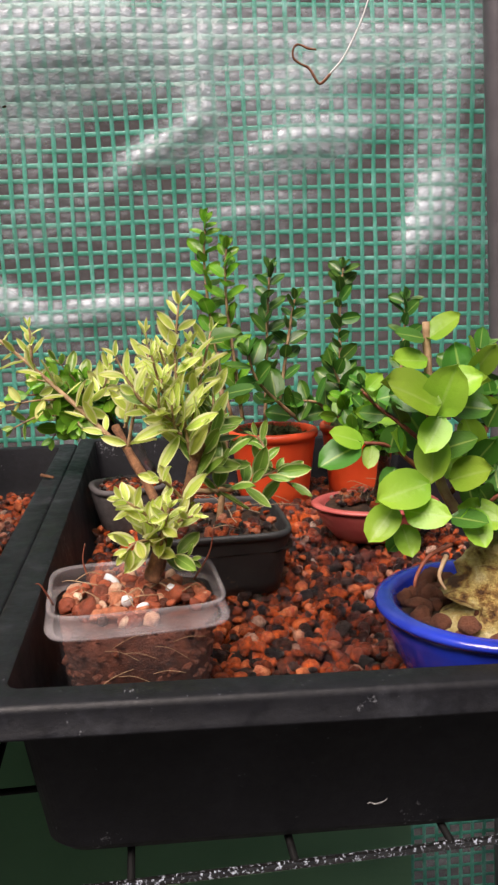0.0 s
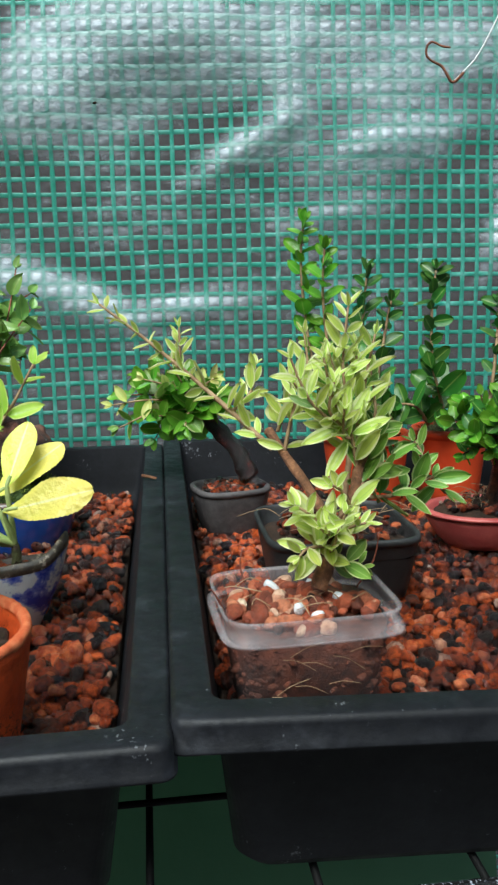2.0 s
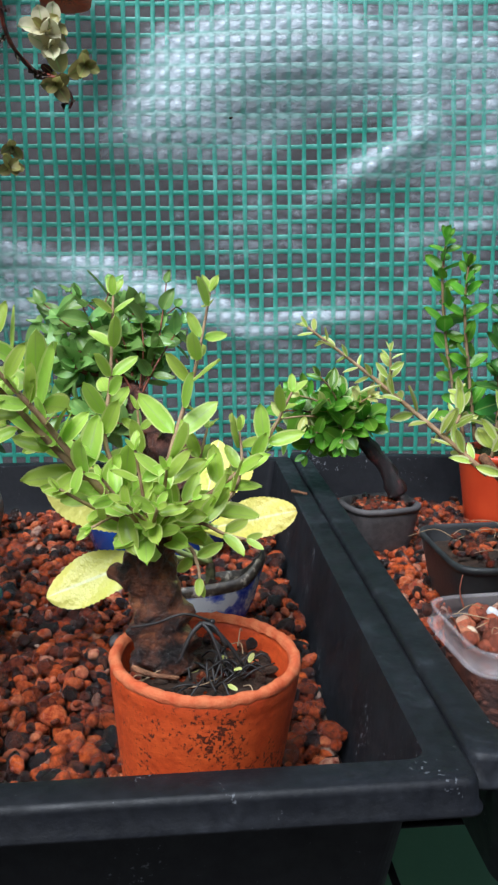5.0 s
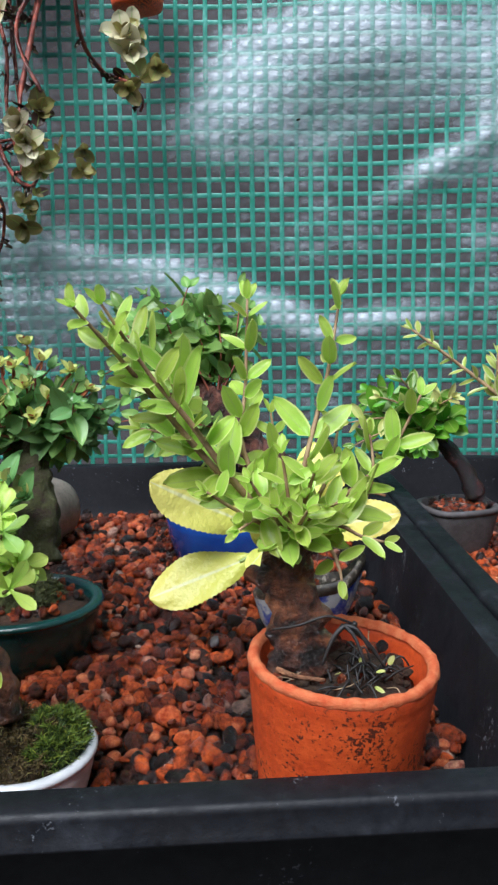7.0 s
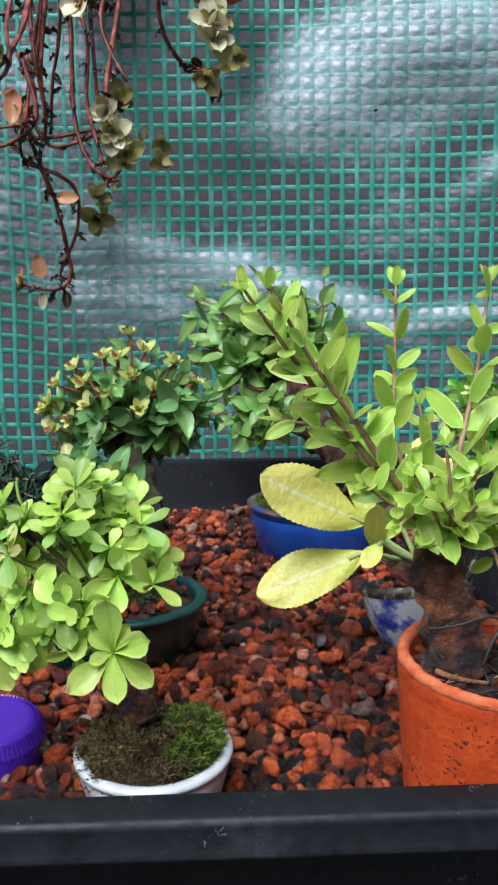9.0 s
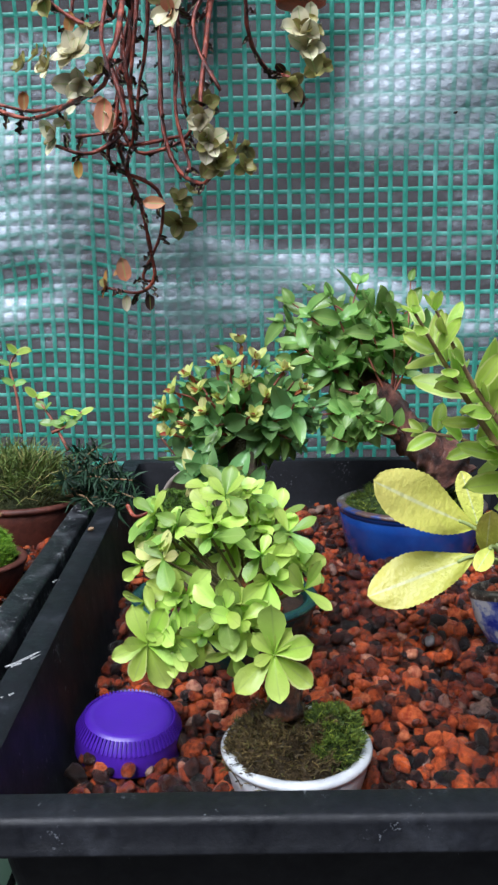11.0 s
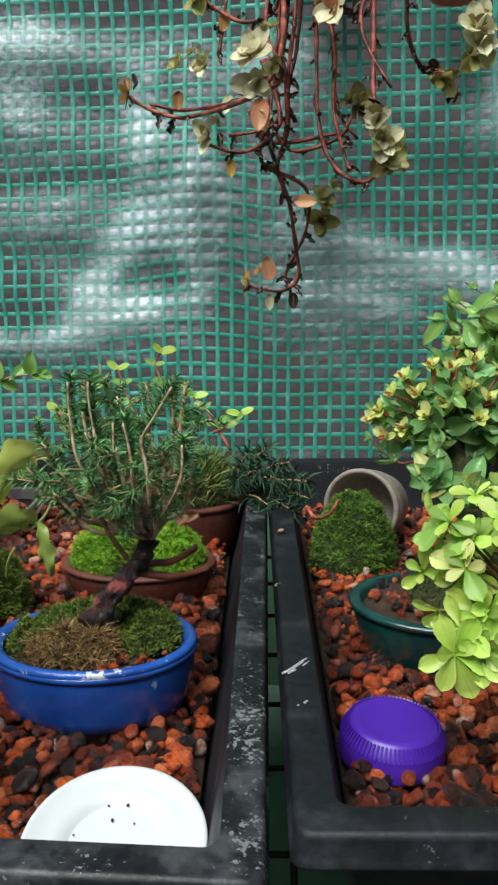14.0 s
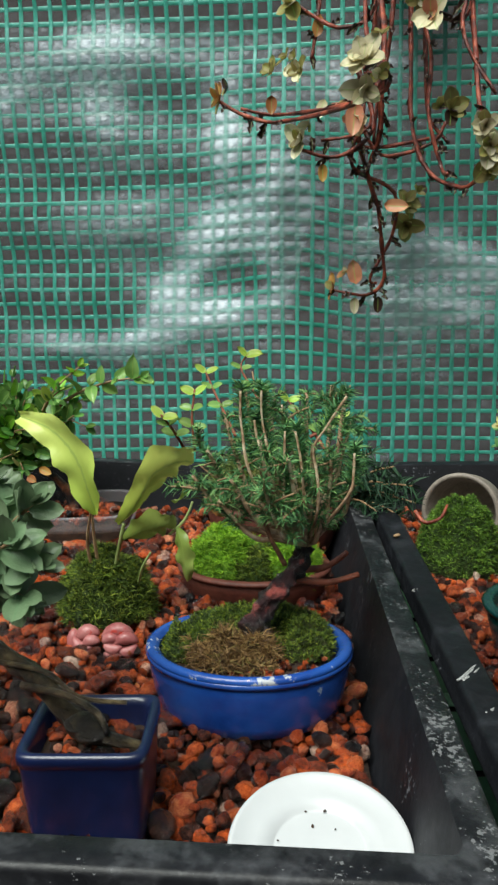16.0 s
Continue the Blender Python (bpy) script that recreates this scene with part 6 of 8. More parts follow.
def flowering_bonsai():
    t = thing("potted_tufted_bonsai", (-0.238, 0.340, 0.030), "dense small bonsai with yellow-tipped shoots in dark green pot", "potted plant")
    cx, cy = -0.2380, 0.3385
    part("pot", vessel(cx, cy, 0.0385, 0.032, 0.027, 0.0545, 0.80, 0.0022, 0.003, 0.05, 48), M_GREEN_GLAZE, t, "dark green glazed oval pot")
    part("soil", mound(cx, cy, 0.049, 0.036, 0.0295, 0.008, rough=0.0025), M_SOIL, t)
    soil_stones(t, cx, cy, 0.053, 0.031, 0.025, 170, 0.0023, 75, z_var=1.6)
    moss(t, cx + 0.004, cy - 0.002, 0.053, 0.020, 0.017, 0.014, M_MOSS_DARK, B_DARK, 1200, 0.0026, 76)
    part("trunk", tube([(-0.2258, 0.3440, 0.0696), (-0.2251, 0.3480, 0.0851), (-0.2285, 0.3540, 0.0988), (-0.2321, 0.3610, 0.1126), (-0.2333, 0.3660, 0.1220)], 0.0100, 0.0050, 16, 6, 0.4, 2.2), M_BARK_MOSSY, t, "stout mossy trunk")
    limb(t, [(-0.2248, 0.3300, 0.0600), (-0.2290, 0.3220, 0.0654), (-0.2334, 0.3180, 0.0657)], 0.0022, 0.0012, M_TWIG, "surface_root")
    n = (-0.2332, 0.3640, 0.1185)
    crown(t, n, (-0.2300, 0.3720, 0.1335), (0.033, 0.030, 0.022), 24, 0.0150, "ovate", L_GLOSSY, M_BARK, 3, young=None, seed=31, down=0.45, alt=L_OVATE)
    crown(t, n, (-0.2532, 0.3700, 0.1277), (0.022, 0.020, 0.015), 15, 0.0122, "ovate", L_GLOSSY, M_TWIG_RED, 3, seed=32, down=0.45, alt=L_OVATE)
    crown(t, n, (-0.2121, 0.3740, 0.1246), (0.018, 0.020, 0.016), 14, 0.0125, "ovate", L_GLOSSY, M_BARK, 3, seed=33, down=0.45, alt=L_OVATE)
    for x, y, yy in ((425, 615, .335), (385, 650, .330), (455, 640, .330), (340, 665, .326), (300, 720, .322), (360, 690, .320), (440, 680, .318), (400, 700, .316), (340, 745, .318), (290, 735, .325), (500, 660, .332), (475, 700, .32), (320, 690, .318), (415, 650, .322), (375, 720, .312), (530, 690, .33), (455, 725, .312), (310, 760, .318)):
        e = Vector((-0.2331, 0.3660, 0.1374)) + Vector(((x - 425) * 0.000262, yy - 0.33, (700 - y) * 0.000262))
        s = Vector(n).lerp(e, 0.55)
        b = limb(t, [s, s.lerp(e, 0.6) + jit(0.001), e], 0.0007, 0.0004, M_TWIG_RED)
        rosette(b, e, (e - s) + V(0, -0.006, 0.010), 7, 0.0064, "oval", L_CREAM, 0.72, alt=L_YELLOW)
        leaf(b, e, (e - s) + V(-0.004, -0.008, 0.0), LIGHTWARD, 0.0050, "ellip", L_RED)
        leaf(b, s.lerp(e, 0.75), (e - s) + V(0.005, -0.006, 0.0), LIGHTWARD, 0.0044, "ellip", L_RED)
    for x, y in ((375, 850), (420, 855), (350, 840), (450, 875)):
        e = Vector((-0.2345, 0.3250, 0.1084)) + Vector(((x - 400) * 0.00023, 0, (850 - y) * 0.00023))
        rosette(limb(t, [(-0.2267, 0.3370, 0.0982), e], 0.0006, 0.0004, M_TWIG_RED), e, V(-0.2, -0.5, 0.3), 8, 0.0125, "ovate", L_GLOSSY, 0.9, alt=L_YELLOW)


def white_pot_azalea():
    t = thing("potted_pale_leaved_bonsai", (-0.2005, 0.233, 0.030), "small bonsai with pale broad leaves in chipped white pot", "potted plant")
    cx, cy = -0.2015, 0.2390
    part("pot", vessel(cx, cy, 0.0225, 0.0225, 0.022, 0.0450, 0.74, 0.0012, 0.0028, 0.05, 44), M_WHITE_GLAZE, t, "chipped white glazed pot")
    moss(t, cx - 0.003, cy - 0.001, 0.0415, 0.0195, 0.0205, 0.011, M_MOSS_DRY, B_DRY, 2600, 0.0022, 81, width=0.00028)
    moss(t, cx + 0.011, cy + 0.002, 0.0425, 0.0095, 0.0165, 0.009, M_MOSS, B_GREEN, 1500, 0.0026, 82, width=0.00028)
    part("trunk", tube([(-0.2050, 0.2380, 0.0553), (-0.2058, 0.2380, 0.0643), (-0.2093, 0.2390, 0.0759), (-0.2147, 0.2420, 0.0874), (-0.2204, 0.2470, 0.1003)], 0.0058, 0.0022, 12, 6, 0.35, 6.0), M_BARK_DARK, t, "short dark trunk")
    O = L_OBOVATE
    hub = Vector((-0.2138, 0.2410, 0.0860))
    for x, y, yy, n, s, ax in ((262, 1150, 0.228, 8, 0.0138, (-0.2, -0.9, 0.15)), (500, 1140, 0.214, 8, 0.0140, (0.15, -0.9, 0.1)), (330, 940, 0.260, 7, 0.0125, (-0.3, -0.6, 0.7)), (480, 1025, 0.234, 7, 0.0135, (0.2, -0.8, 0.5)),
                               (410, 960, 0.250, 7, 0.0125, (0, -0.7, 0.7)), (395, 880, 0.270, 6, 0.0115, (0.1, -0.4, 0.9)), (215, 1015, 0.255, 6, 0.0085, (-0.8, -0.6, 0.2)), (290, 1010, 0.248, 7, 0.0125, (-0.3, -0.9, 0.4)),
                               (250, 915, 0.270, 3, 0.0120, (-0.9, -0.4, 0.1)), (545, 1040, 0.231, 4, 0.0140, (0.9, -0.4, 0.1)), (330, 1060, 0.234, 6, 0.0115, (0, -1, 0.2)), (430, 1070, 0.226, 6, 0.0115, (0.2, -1, 0.1)),
                               (330, 860, 0.278, 5, 0.0110, (-0.1, -0.3, 1)), (450, 900, 0.262, 5, 0.0120, (0.4, -0.4, 0.8)), (240, 1080, 0.241, 5, 0.0105, (-0.6, -0.8, 0)), (365, 1125, 0.226, 6, 0.0115, (-0.1, -1, 0)), (425, 1150, 0.222, 5, 0.0115, (0.1, -1, -0.1))):
        e = Vector((-0.2227, 0.2380, 0.1034)) + Vector(((x - 400) * 0.000164, yy - 0.238, (1000 - y) * 0.000164 + (yy - 0.238) * -0.25))
        b = limb(t, [hub, hub.lerp(e, 0.55) + V(0, 0.004, 0.000), e], 0.0008, 0.0005, M_TWIG_OLIVE)
        rosette(b, e, V(*ax) + jit(0.25), n, s * 0.95, "obov", O, 1.1, alt=L_FRESH if n > 6 else None)
    r = random.Random(77)
    for k in range(36):
        a, h = r.uniform(0, 6.283), r.uniform(-1, 1)
        w = math.sqrt(1 - h * h)
        q = 0.62 if k % 2 else 0.88
        e = Vector((-0.2245 + q * (0.029 * w * math.cos(a) - 0.004 * h), 0.240 + q * (0.020 * w * math.sin(a) + 0.012 * h), 0.1010 + q * 0.026 * h))
        b = limb(t, [hub, hub.lerp(e, 0.55) + V(0, 0.003, -0.001), e], 0.0006, 0.0004, M_TWIG_OLIVE)
        rosette(b, e, (e - hub).normalized() + V(0, -0.7, 0.3), 6, 0.0102, "obov", L_YELLOW if k % 9 == 3 else O, 1.1, alt=L_OBOVATE_DEEP)


def bottle_cap():
    t = thing("bottle_cap", (-0.2622, 0.2620, 0.0265), "purple plastic bottle cap with ribbed shoulder lying on gravel", "bottle cap")
    cx, cy, z = -0.2622, 0.2620, 0.0265
    n = 120
    tip = (3, 4)
    prof = [(0.0178, 0), (0.0180, 0.0008), (0.0174, 0.0085), (0.0168, 0.0098), (0.0151, 0.0124), (0.0141, 0.0136), (0.0128, 0.0142), (0.0114, 0.0139), (0.0060, 0.0137)]
    vs, fs = loft([ring(cx, cy, z + h * 0.92, r * 1.05, r * 1.05, n) for r, h in prof])
    body = part("cap_body", (lean(vs, cx, cy, z, tip), fs), M_PURPLE, t)
    for k in range(72):
        a = 2 * math.pi * k / 72
        q = Vector((math.cos(a), math.sin(a), 0))
        s = Vector((-q.y, q.x, 0)) * 0.00035
        c = Vector((cx, cy, z))
        g = [c + q * 0.0177 + V(0, 0, 0.0081) - s, c + q * 0.0177 + V(0, 0, 0.0081) + s, c + q * 0.0155 + V(0, 0, 0.0120) + s, c + q * 0.0155 + V(0, 0, 0.0120) - s]
        g += [g[0] + q * 0.0009, g[1] + q * 0.0009, g[2] + q * 0.0006 + V(0, 0, 0.0005), g[3] + q * 0.0006 + V(0, 0, 0.0005)]
        part("rib", (lean(g, cx, cy, z, tip), [(4, 5, 6, 7), (0, 1, 5, 4), (1, 2, 6, 5), (2, 3, 7, 6), (3, 0, 4, 7)]), M_PURPLE, body, smooth=False)


def tipped_pot():
    t = thing("tipped_moss_pot", (-0.272, 0.452, 0.030), "taupe pot lying on its side with green moss spilling out", "potted plant")
    d = Vector((-0.36, -0.92, 0.15)).normalized()
    rot = d.to_track_quat("Z", "Y").to_matrix()
    c = Vector((-0.2755, 0.4720, 0.0545))
    vs, fs = vessel(0, 0, 0.0230, 0.0230, -0.036, 0.0, 0.80, 0.0008, 0.0025, 0.05, 44)
    part("pot", ([c + rot @ Vector(v) for v in vs], fs), M_TAUPE, t, "taupe glazed pot on its side")
    m = Vector((-0.2785, 0.4420, 0.0468))
    moss(t, m.x, m.y, 0.028, 0.0240, 0.0225, 0.043, M_MOSS, B_MID, 5200, 0.0024, 91, spread=0.9)
    limb(t, [(-0.3041, 0.4300, 0.0675), (-0.2991, 0.4250, 0.0627), (-0.2908, 0.4240, 0.0655), (-0.2869, 0.4300, 0.0712)], 0.0012, 0.0008, M_STEM_OLD, "curled_stem", 0.3)


def tiny_seedling():
    t = thing("seedling", (-0.2104, 0.2620, 0.0474), "tiny round-leaved seedling growing in the gravel", "plant")
    p = Vector(t.location)
    limb(t, [p - V(0, 0, 0.006), p], 0.0004, 0.0003, M_TWIG_GREEN, "stem")
    rosette(t, p, V(0, -0.5, 0.8), 6, 0.0036, "round", L_OBOVATE)


terracotta_shrub()
primula()
cotoneaster()
flowering_bonsai()
white_pot_azalea()
bottle_cap()
tipped_pot()
tiny_seedling()


# ---- tray C: mossy bonsai ----
def needles(parent, pts, count, length, width, material, seed, start=0.15, name="needles", spread=0.5, droop=0.0):
    r = random.Random(seed)
    L = smooth_line(pts, 6)
    n = len(L) - 1
    spots = []
    for i in range(count):
        u = start + (1 - start) * r.random()
        k = min(int(u * n), n - 1)
        p = L[k].lerp(L[k + 1], u * n - k)
        d = (L[k + 1] - L[k]).normalized()
        q = (d.orthogonal().normalized() * r.gauss(0, 1) + d.cross(d.orthogonal().normalized()) * r.gauss(0, 1)).normalized()
        spots.append((p, (q * 0.9 + d * 0.55 + V(0, 0, -droop)).normalized()))
    part(name, blades(spots, length, width, 0.18, seed), material, parent, kind="stuff", smooth=False)


def blue_oval_bonsai():
    t = thing("potted_needle_bonsai", (-0.373, 0.277, 0.030), "needle-leaved bonsai with crooked dark trunk in mossy blue pot", "potted plant")
    cx, cy = -0.3745, 0.2765
    pot = part("pot", vessel(cx, cy, 0.0385, 0.0305, 0.033, 0.0575, 0.90, 0.0014, 0.0034, 0.03, 56), M_BLUE_MID, t, "blue glazed oval pot with a worn rim")
    part("pot_rim", loft([ring(cx, cy, z, 0.0382 + a, 0.0303 + a, 56) for a, z in ((0.0010, 0.0562), (0.0016, 0.0572), (0.0015, 0.0586), (0.0000, 0.0593), (-0.0020, 0.0588), (-0.0034, 0.0575))], False, False), M_RIM_BLUE, pot, "blue rim worn white")
    part("rim_line", loft([ring(cx, cy, z, 0.0382 + a, 0.0303 + a, 56) for a, z in ((0.0006, 0.0550), (0.0013, 0.0554), (0.0015, 0.0562), (0.0010, 0.0566))], False, False), M_RED_CLAY, pot, "bare brown line under the rim")
    part("foot", loft([ring(cx, cy, z, 0.0372 * k, 0.0305 * k, 48) for k, z in ((0.74, 0.026), (0.78, 0.0312))]), M_RED_CLAY, pot, "bare clay foot")
    part("soil", mound(cx, cy, 0.052, 0.034, 0.030, 0.006, rough=0.002), M_SOIL, t)
    soil_stones(t, cx + 0.006, cy - 0.008, 0.056, 0.024, 0.018, 160, 0.0016, 101, z_var=1.0)
    moss(t, cx - 0.016, cy + 0.004, 0.054, 0.018, 0.021, 0.0090, M_MOSS, B_GREEN, 3000, 0.0018, 102)
    moss(t, cx - 0.004, cy - 0.008, 0.055, 0.019, 0.016, 0.0070, M_MOSS_DRY, B_RUST, 2600, 0.0050, 103, spread=1.4)
    moss(t, cx + 0.020, cy + 0.004, 0.055, 0.0125, 0.016, 0.0095, M_MOSS_DARK, B_GREEN, 1800, 0.0020, 104)
    moss(t, cx + 0.003, cy + 0.013, 0.054, 0.027, 0.013, 0.0120, M_MOSS, B_GREEN, 2800, 0.0022, 105)
    part("trunk", tube([(-0.3705, 0.2720, 0.0636), (-0.3692, 0.2740, 0.0720), (-0.3624, 0.2780, 0.0809), (-0.3570, 0.2820, 0.0875), (-0.3522, 0.2850, 0.0957)], 0.0048, 0.0034, 16, 9, 0.7, 4.4), M_BARK_RED, t, "crooked dark red trunk")
    limb(t, [(-0.3586, 0.2830, 0.0859), (-0.3461, 0.2920, 0.0842), (-0.3375, 0.2980, 0.0887)], 0.0016, 0.0011, M_TWIG_RED, "cut_branch", 0.3)
    limb(t, [(-0.3574, 0.2820, 0.0829), (-0.3448, 0.2880, 0.0795), (-0.3329, 0.2940, 0.0809)], 0.0016, 0.0012, M_TWIG_RED, "cut_branch", 0.3)
    limb(t, [(-0.3602, 0.2780, 0.0900), (-0.3647, 0.2720, 0.1019), (-0.3682, 0.2680, 0.1149)], 0.0010, 0.0007, M_BARK, "branch", 0.2)
    o = Vector((-0.3522, 0.2850, 0.0957))
    ends = ((430, 690, .285), (462, 685, .292), (500, 715, .280), (540, 700, .290), (585, 690, .295), (612, 695, .290), (628, 815, .282), (400, 735, .275), (370, 790, .272), (345, 835, .270), (335, 780, .285), (470, 760, .262), (520, 790, .260),
            (560, 770, .265), (590, 800, .270), (420, 830, .262), (480, 840, .258), (545, 860, .262), (390, 880, .270), (620, 760, .300), (575, 900, .272), (510, 890, .262), (440, 770, .30), (500, 770, .305))
    for i, (x, y, yy) in enumerate(ends):
        e = Vector((-0.3611, 0.2800, 0.1332)) + Vector(((x - 500) * 0.000206, yy - 0.28, (800 - y) * 0.000206))
        m = o.lerp(e, 0.5) + V((e.x - o.x) * 0.18, (yy - 0.28) * 0.2, -0.004) + jit(0.0012)
        b = limb(t, [o, o.lerp(m, 0.5) + jit(0.0008), m, e], 0.0012, 0.0008, M_TWIG_PALE, "branch", 0.3, sides=6)
        pts = [m, m.lerp(e, 0.5) + jit(0.001), e]
        needles(b, pts, 150, 0.0042, 0.00022, B_NEEDLE, 200 + i, 0.30)
        for k in range(4):
            s = m.lerp(e, RND.uniform(0.2, 0.95))
            f = s + Vector((RND.gauss(0, 0.007), RND.gauss(0, 0.006), RND.uniform(-0.002, 0.008)))
            tw = part("twig", tube([s, s.lerp(f, 0.5) + jit(0.0006), f], 0.0005, 0.0003, 5, 3), M_TWIG, b)
            if k < 3:
                needles(b, [s, s.lerp(f, 0.5), f], 90, 0.0040, 0.00021, B_NEEDLE, 300 + i * 5 + k, 0.0)
    for line in ([(-0.3522, 0.2840, 0.0960), (-0.3583, 0.2640, 0.1106), (-0.3588, 0.2640, 0.1255), (-0.3584, 0.2640, 0.1440)],
                 [(-0.3522, 0.2840, 0.0960), (-0.3469, 0.2640, 0.1163), (-0.3474, 0.2640, 0.1297), (-0.3484, 0.2640, 0.1382), (-0.3433, 0.2640, 0.1467), (-0.3371, 0.2640, 0.1564)],
                 [(-0.3522, 0.2840, 0.0960), (-0.3517, 0.2640, 0.1189), (-0.3529, 0.2640, 0.1336), (-0.3548, 0.2640, 0.1440)],
                 [(-0.3522, 0.2840, 0.0960), (-0.3368, 0.2640, 0.1206), (-0.3346, 0.2640, 0.1286), (-0.3344, 0.2640, 0.1365)],
                 [(-0.3522, 0.2840, 0.0960), (-0.3627, 0.2640, 0.1254), (-0.3678, 0.2640, 0.1399), (-0.3690, 0.2640, 0.1478)],
                 [(-0.3522, 0.2840, 0.0960), (-0.3693, 0.2640, 0.1252), (-0.3736, 0.2640, 0.1451), (-0.3737, 0.2640, 0.1581)],
                 [(-0.3522, 0.2840, 0.0960), (-0.3620, 0.2640, 0.1294), (-0.3661, 0.2640, 0.1465), (-0.3665, 0.2640, 0.1582)]):
        needles(limb(t, line, 0.0007, 0.0004, M_TWIG_PALE, "branch", 0.4, "pale upright stem", 6), [Vector(q) + V(0, 0.003, 0.002) for q in line[-3:]], 260, 0.0052, 0.00023, B_NEEDLE, int(line[2][0] * -9000), 0.15)


def white_dish():
    t = thing("white_lid", (-0.3425, 0.2055, 0.0275), "white plastic jar lid, specked with dirt, propped on the gravel", "lid")
    cx, cy, z = -0.3418, 0.1930, 0.0330
    prof = [(0.0276, 0.0), (0.0280, 0.0008), (0.0280, 0.0040), (0.0276, 0.0048), (0.0262, 0.0046), (0.0252, 0.0040), (0.0200, 0.0036), (0.0150, 0.0033), (0.0146, 0.0024), (0.0136, 0.0023), (0.0, 0.0023)]
    n = 72
    rings = [ring(cx, cy, z + h, max(r * 0.955, 0.0003), max(r * 0.955, 0.0003), n) for r, h in prof]
    vs, fs = loft(rings)
    part("lid_body", (lean(vs, cx, cy, z, (14, 2)), fs), M_DISH, t)
    soil_stones(t, cx + 0.001, cy + 0.002, z + 0.0034, 0.019, 0.016, 11, 0.0005, 119, M_SOIL, "flecks of soil in the lid", tip=(14, 2))


def knuckle(a, c, bend, r):
    """A plump finger-like root from a to c, bowed upwards."""
    a, c = Vector(a), Vector(c)
    ax = (c - a).normalized()
    side = ax.cross(V(0, -1, 0)).normalized()
    if side.z < 0:
        side = -side
    out = ax.cross(side)
    half = (c - a).length / 2 + r * 0.5
    vs = []
    for q in ICO_V:
        x, y, z = q
        k = 1 + 0.10 * noise.noise(Vector(q) * 1.5 + a * 300)
        vs.append((a + c) / 2 + ax * (x * half) + side * (y * r * k + bend * (1 - x * x) - bend * 0.5) + out * (z * r * k))
    return vs, ICO_F.tolist()


def square_pot_shrub():
    t = thing("potted_blue_green_shrub", (-0.4105, 0.202, 0.030), "blue-green leaved shrub with bent trunk in square navy pot", "potted plant")
    cx, cy, rot = -0.4122, 0.2035, radians(7)
    part("pot", vessel(cx, cy, 0.0188, 0.0175, 0.027, 0.0645, 0.88, 0.0006, 0.0028, 0, 48, 9.0, rot), M_NAVY, t, "square navy glazed pot")
    part("soil", mound(cx, cy, 0.054, 0.018, 0.016, 0.004, e=7.0, rot=rot), M_SOIL, t)
    soil_stones(t, cx, cy, 0.0575, 0.0155, 0.0135, 60, 0.0024, 121, M_GRAVEL, z_var=0.8)
    part("trunk", tube([(-0.4114, 0.2000, 0.0628), (-0.4186, 0.2010, 0.0683), (-0.4277, 0.2030, 0.0779), (-0.4389, 0.2050, 0.0847), (-0.4490, 0.2050, 0.0953), (-0.4512, 0.2050, 0.1117)], 0.0040, 0.0018, 12, 6, 0.35, 9.0), M_BARK_OLIVE, t, "bent dark brown trunk")
    part("burl", knuckle((-0.4166, 0.1975, 0.0677), (-0.4056, 0.1965, 0.0654), 0.0022, 0.0040), M_WETBURL, t, "swollen wet black burl at the trunk base")
    part("burl", knuckle((-0.4132, 0.1955, 0.0654), (-0.4075, 0.1950, 0.0654), 0.0006, 0.0030), M_WETBURL, t, "swollen wet black burl at the trunk base")
    limb(t, [(-0.4120, 0.1970, 0.0646), (-0.4031, 0.1960, 0.0640), (-0.3945, 0.1960, 0.0628)], 0.0024, 0.0014, M_BARK_OLIVE, "surface_root", 0.3)
    limb(t, [(-0.4314, 0.1990, 0.0779), (-0.4170, 0.1940, 0.0788), (-0.4067, 0.1930, 0.0743), (-0.4043, 0.1950, 0.0664)], 0.0013, 0.0009, M_BARK_OLIVE, "surface_root", 0.4)
    limb(t, [(-0.4436, 0.2030, 0.0835), (-0.4243, 0.2000, 0.0824), (-0.4135, 0.1980, 0.0759), (-0.3995, 0.2000, 0.0739)], 0.0009, 0.0007, M_BARK_OLIVE, "tie_wire", 0.05)
    o = (-0.4499, 0.2050, 0.1063)
    for e in ((-0.4240, 0.2000, 0.1350), (-0.4219, 0.1960, 0.1178), (-0.4260, 0.1940, 0.1082), (-0.4380, 0.2050, 0.1384), (-0.4489, 0.2100, 0.1439), (-0.4638, 0.2050, 0.1309), (-0.4648, 0.2000, 0.1112), (-0.4270, 0.1900, 0.1264), (-0.4433, 0.1900, 0.1309)):
        shoot(t, [o, Vector(o).lerp(Vector(e), 0.55) + V(0, 0, 0.002), e], 6, 0.0150, "oval", L_BLUE, 0.0011, start=0.25)


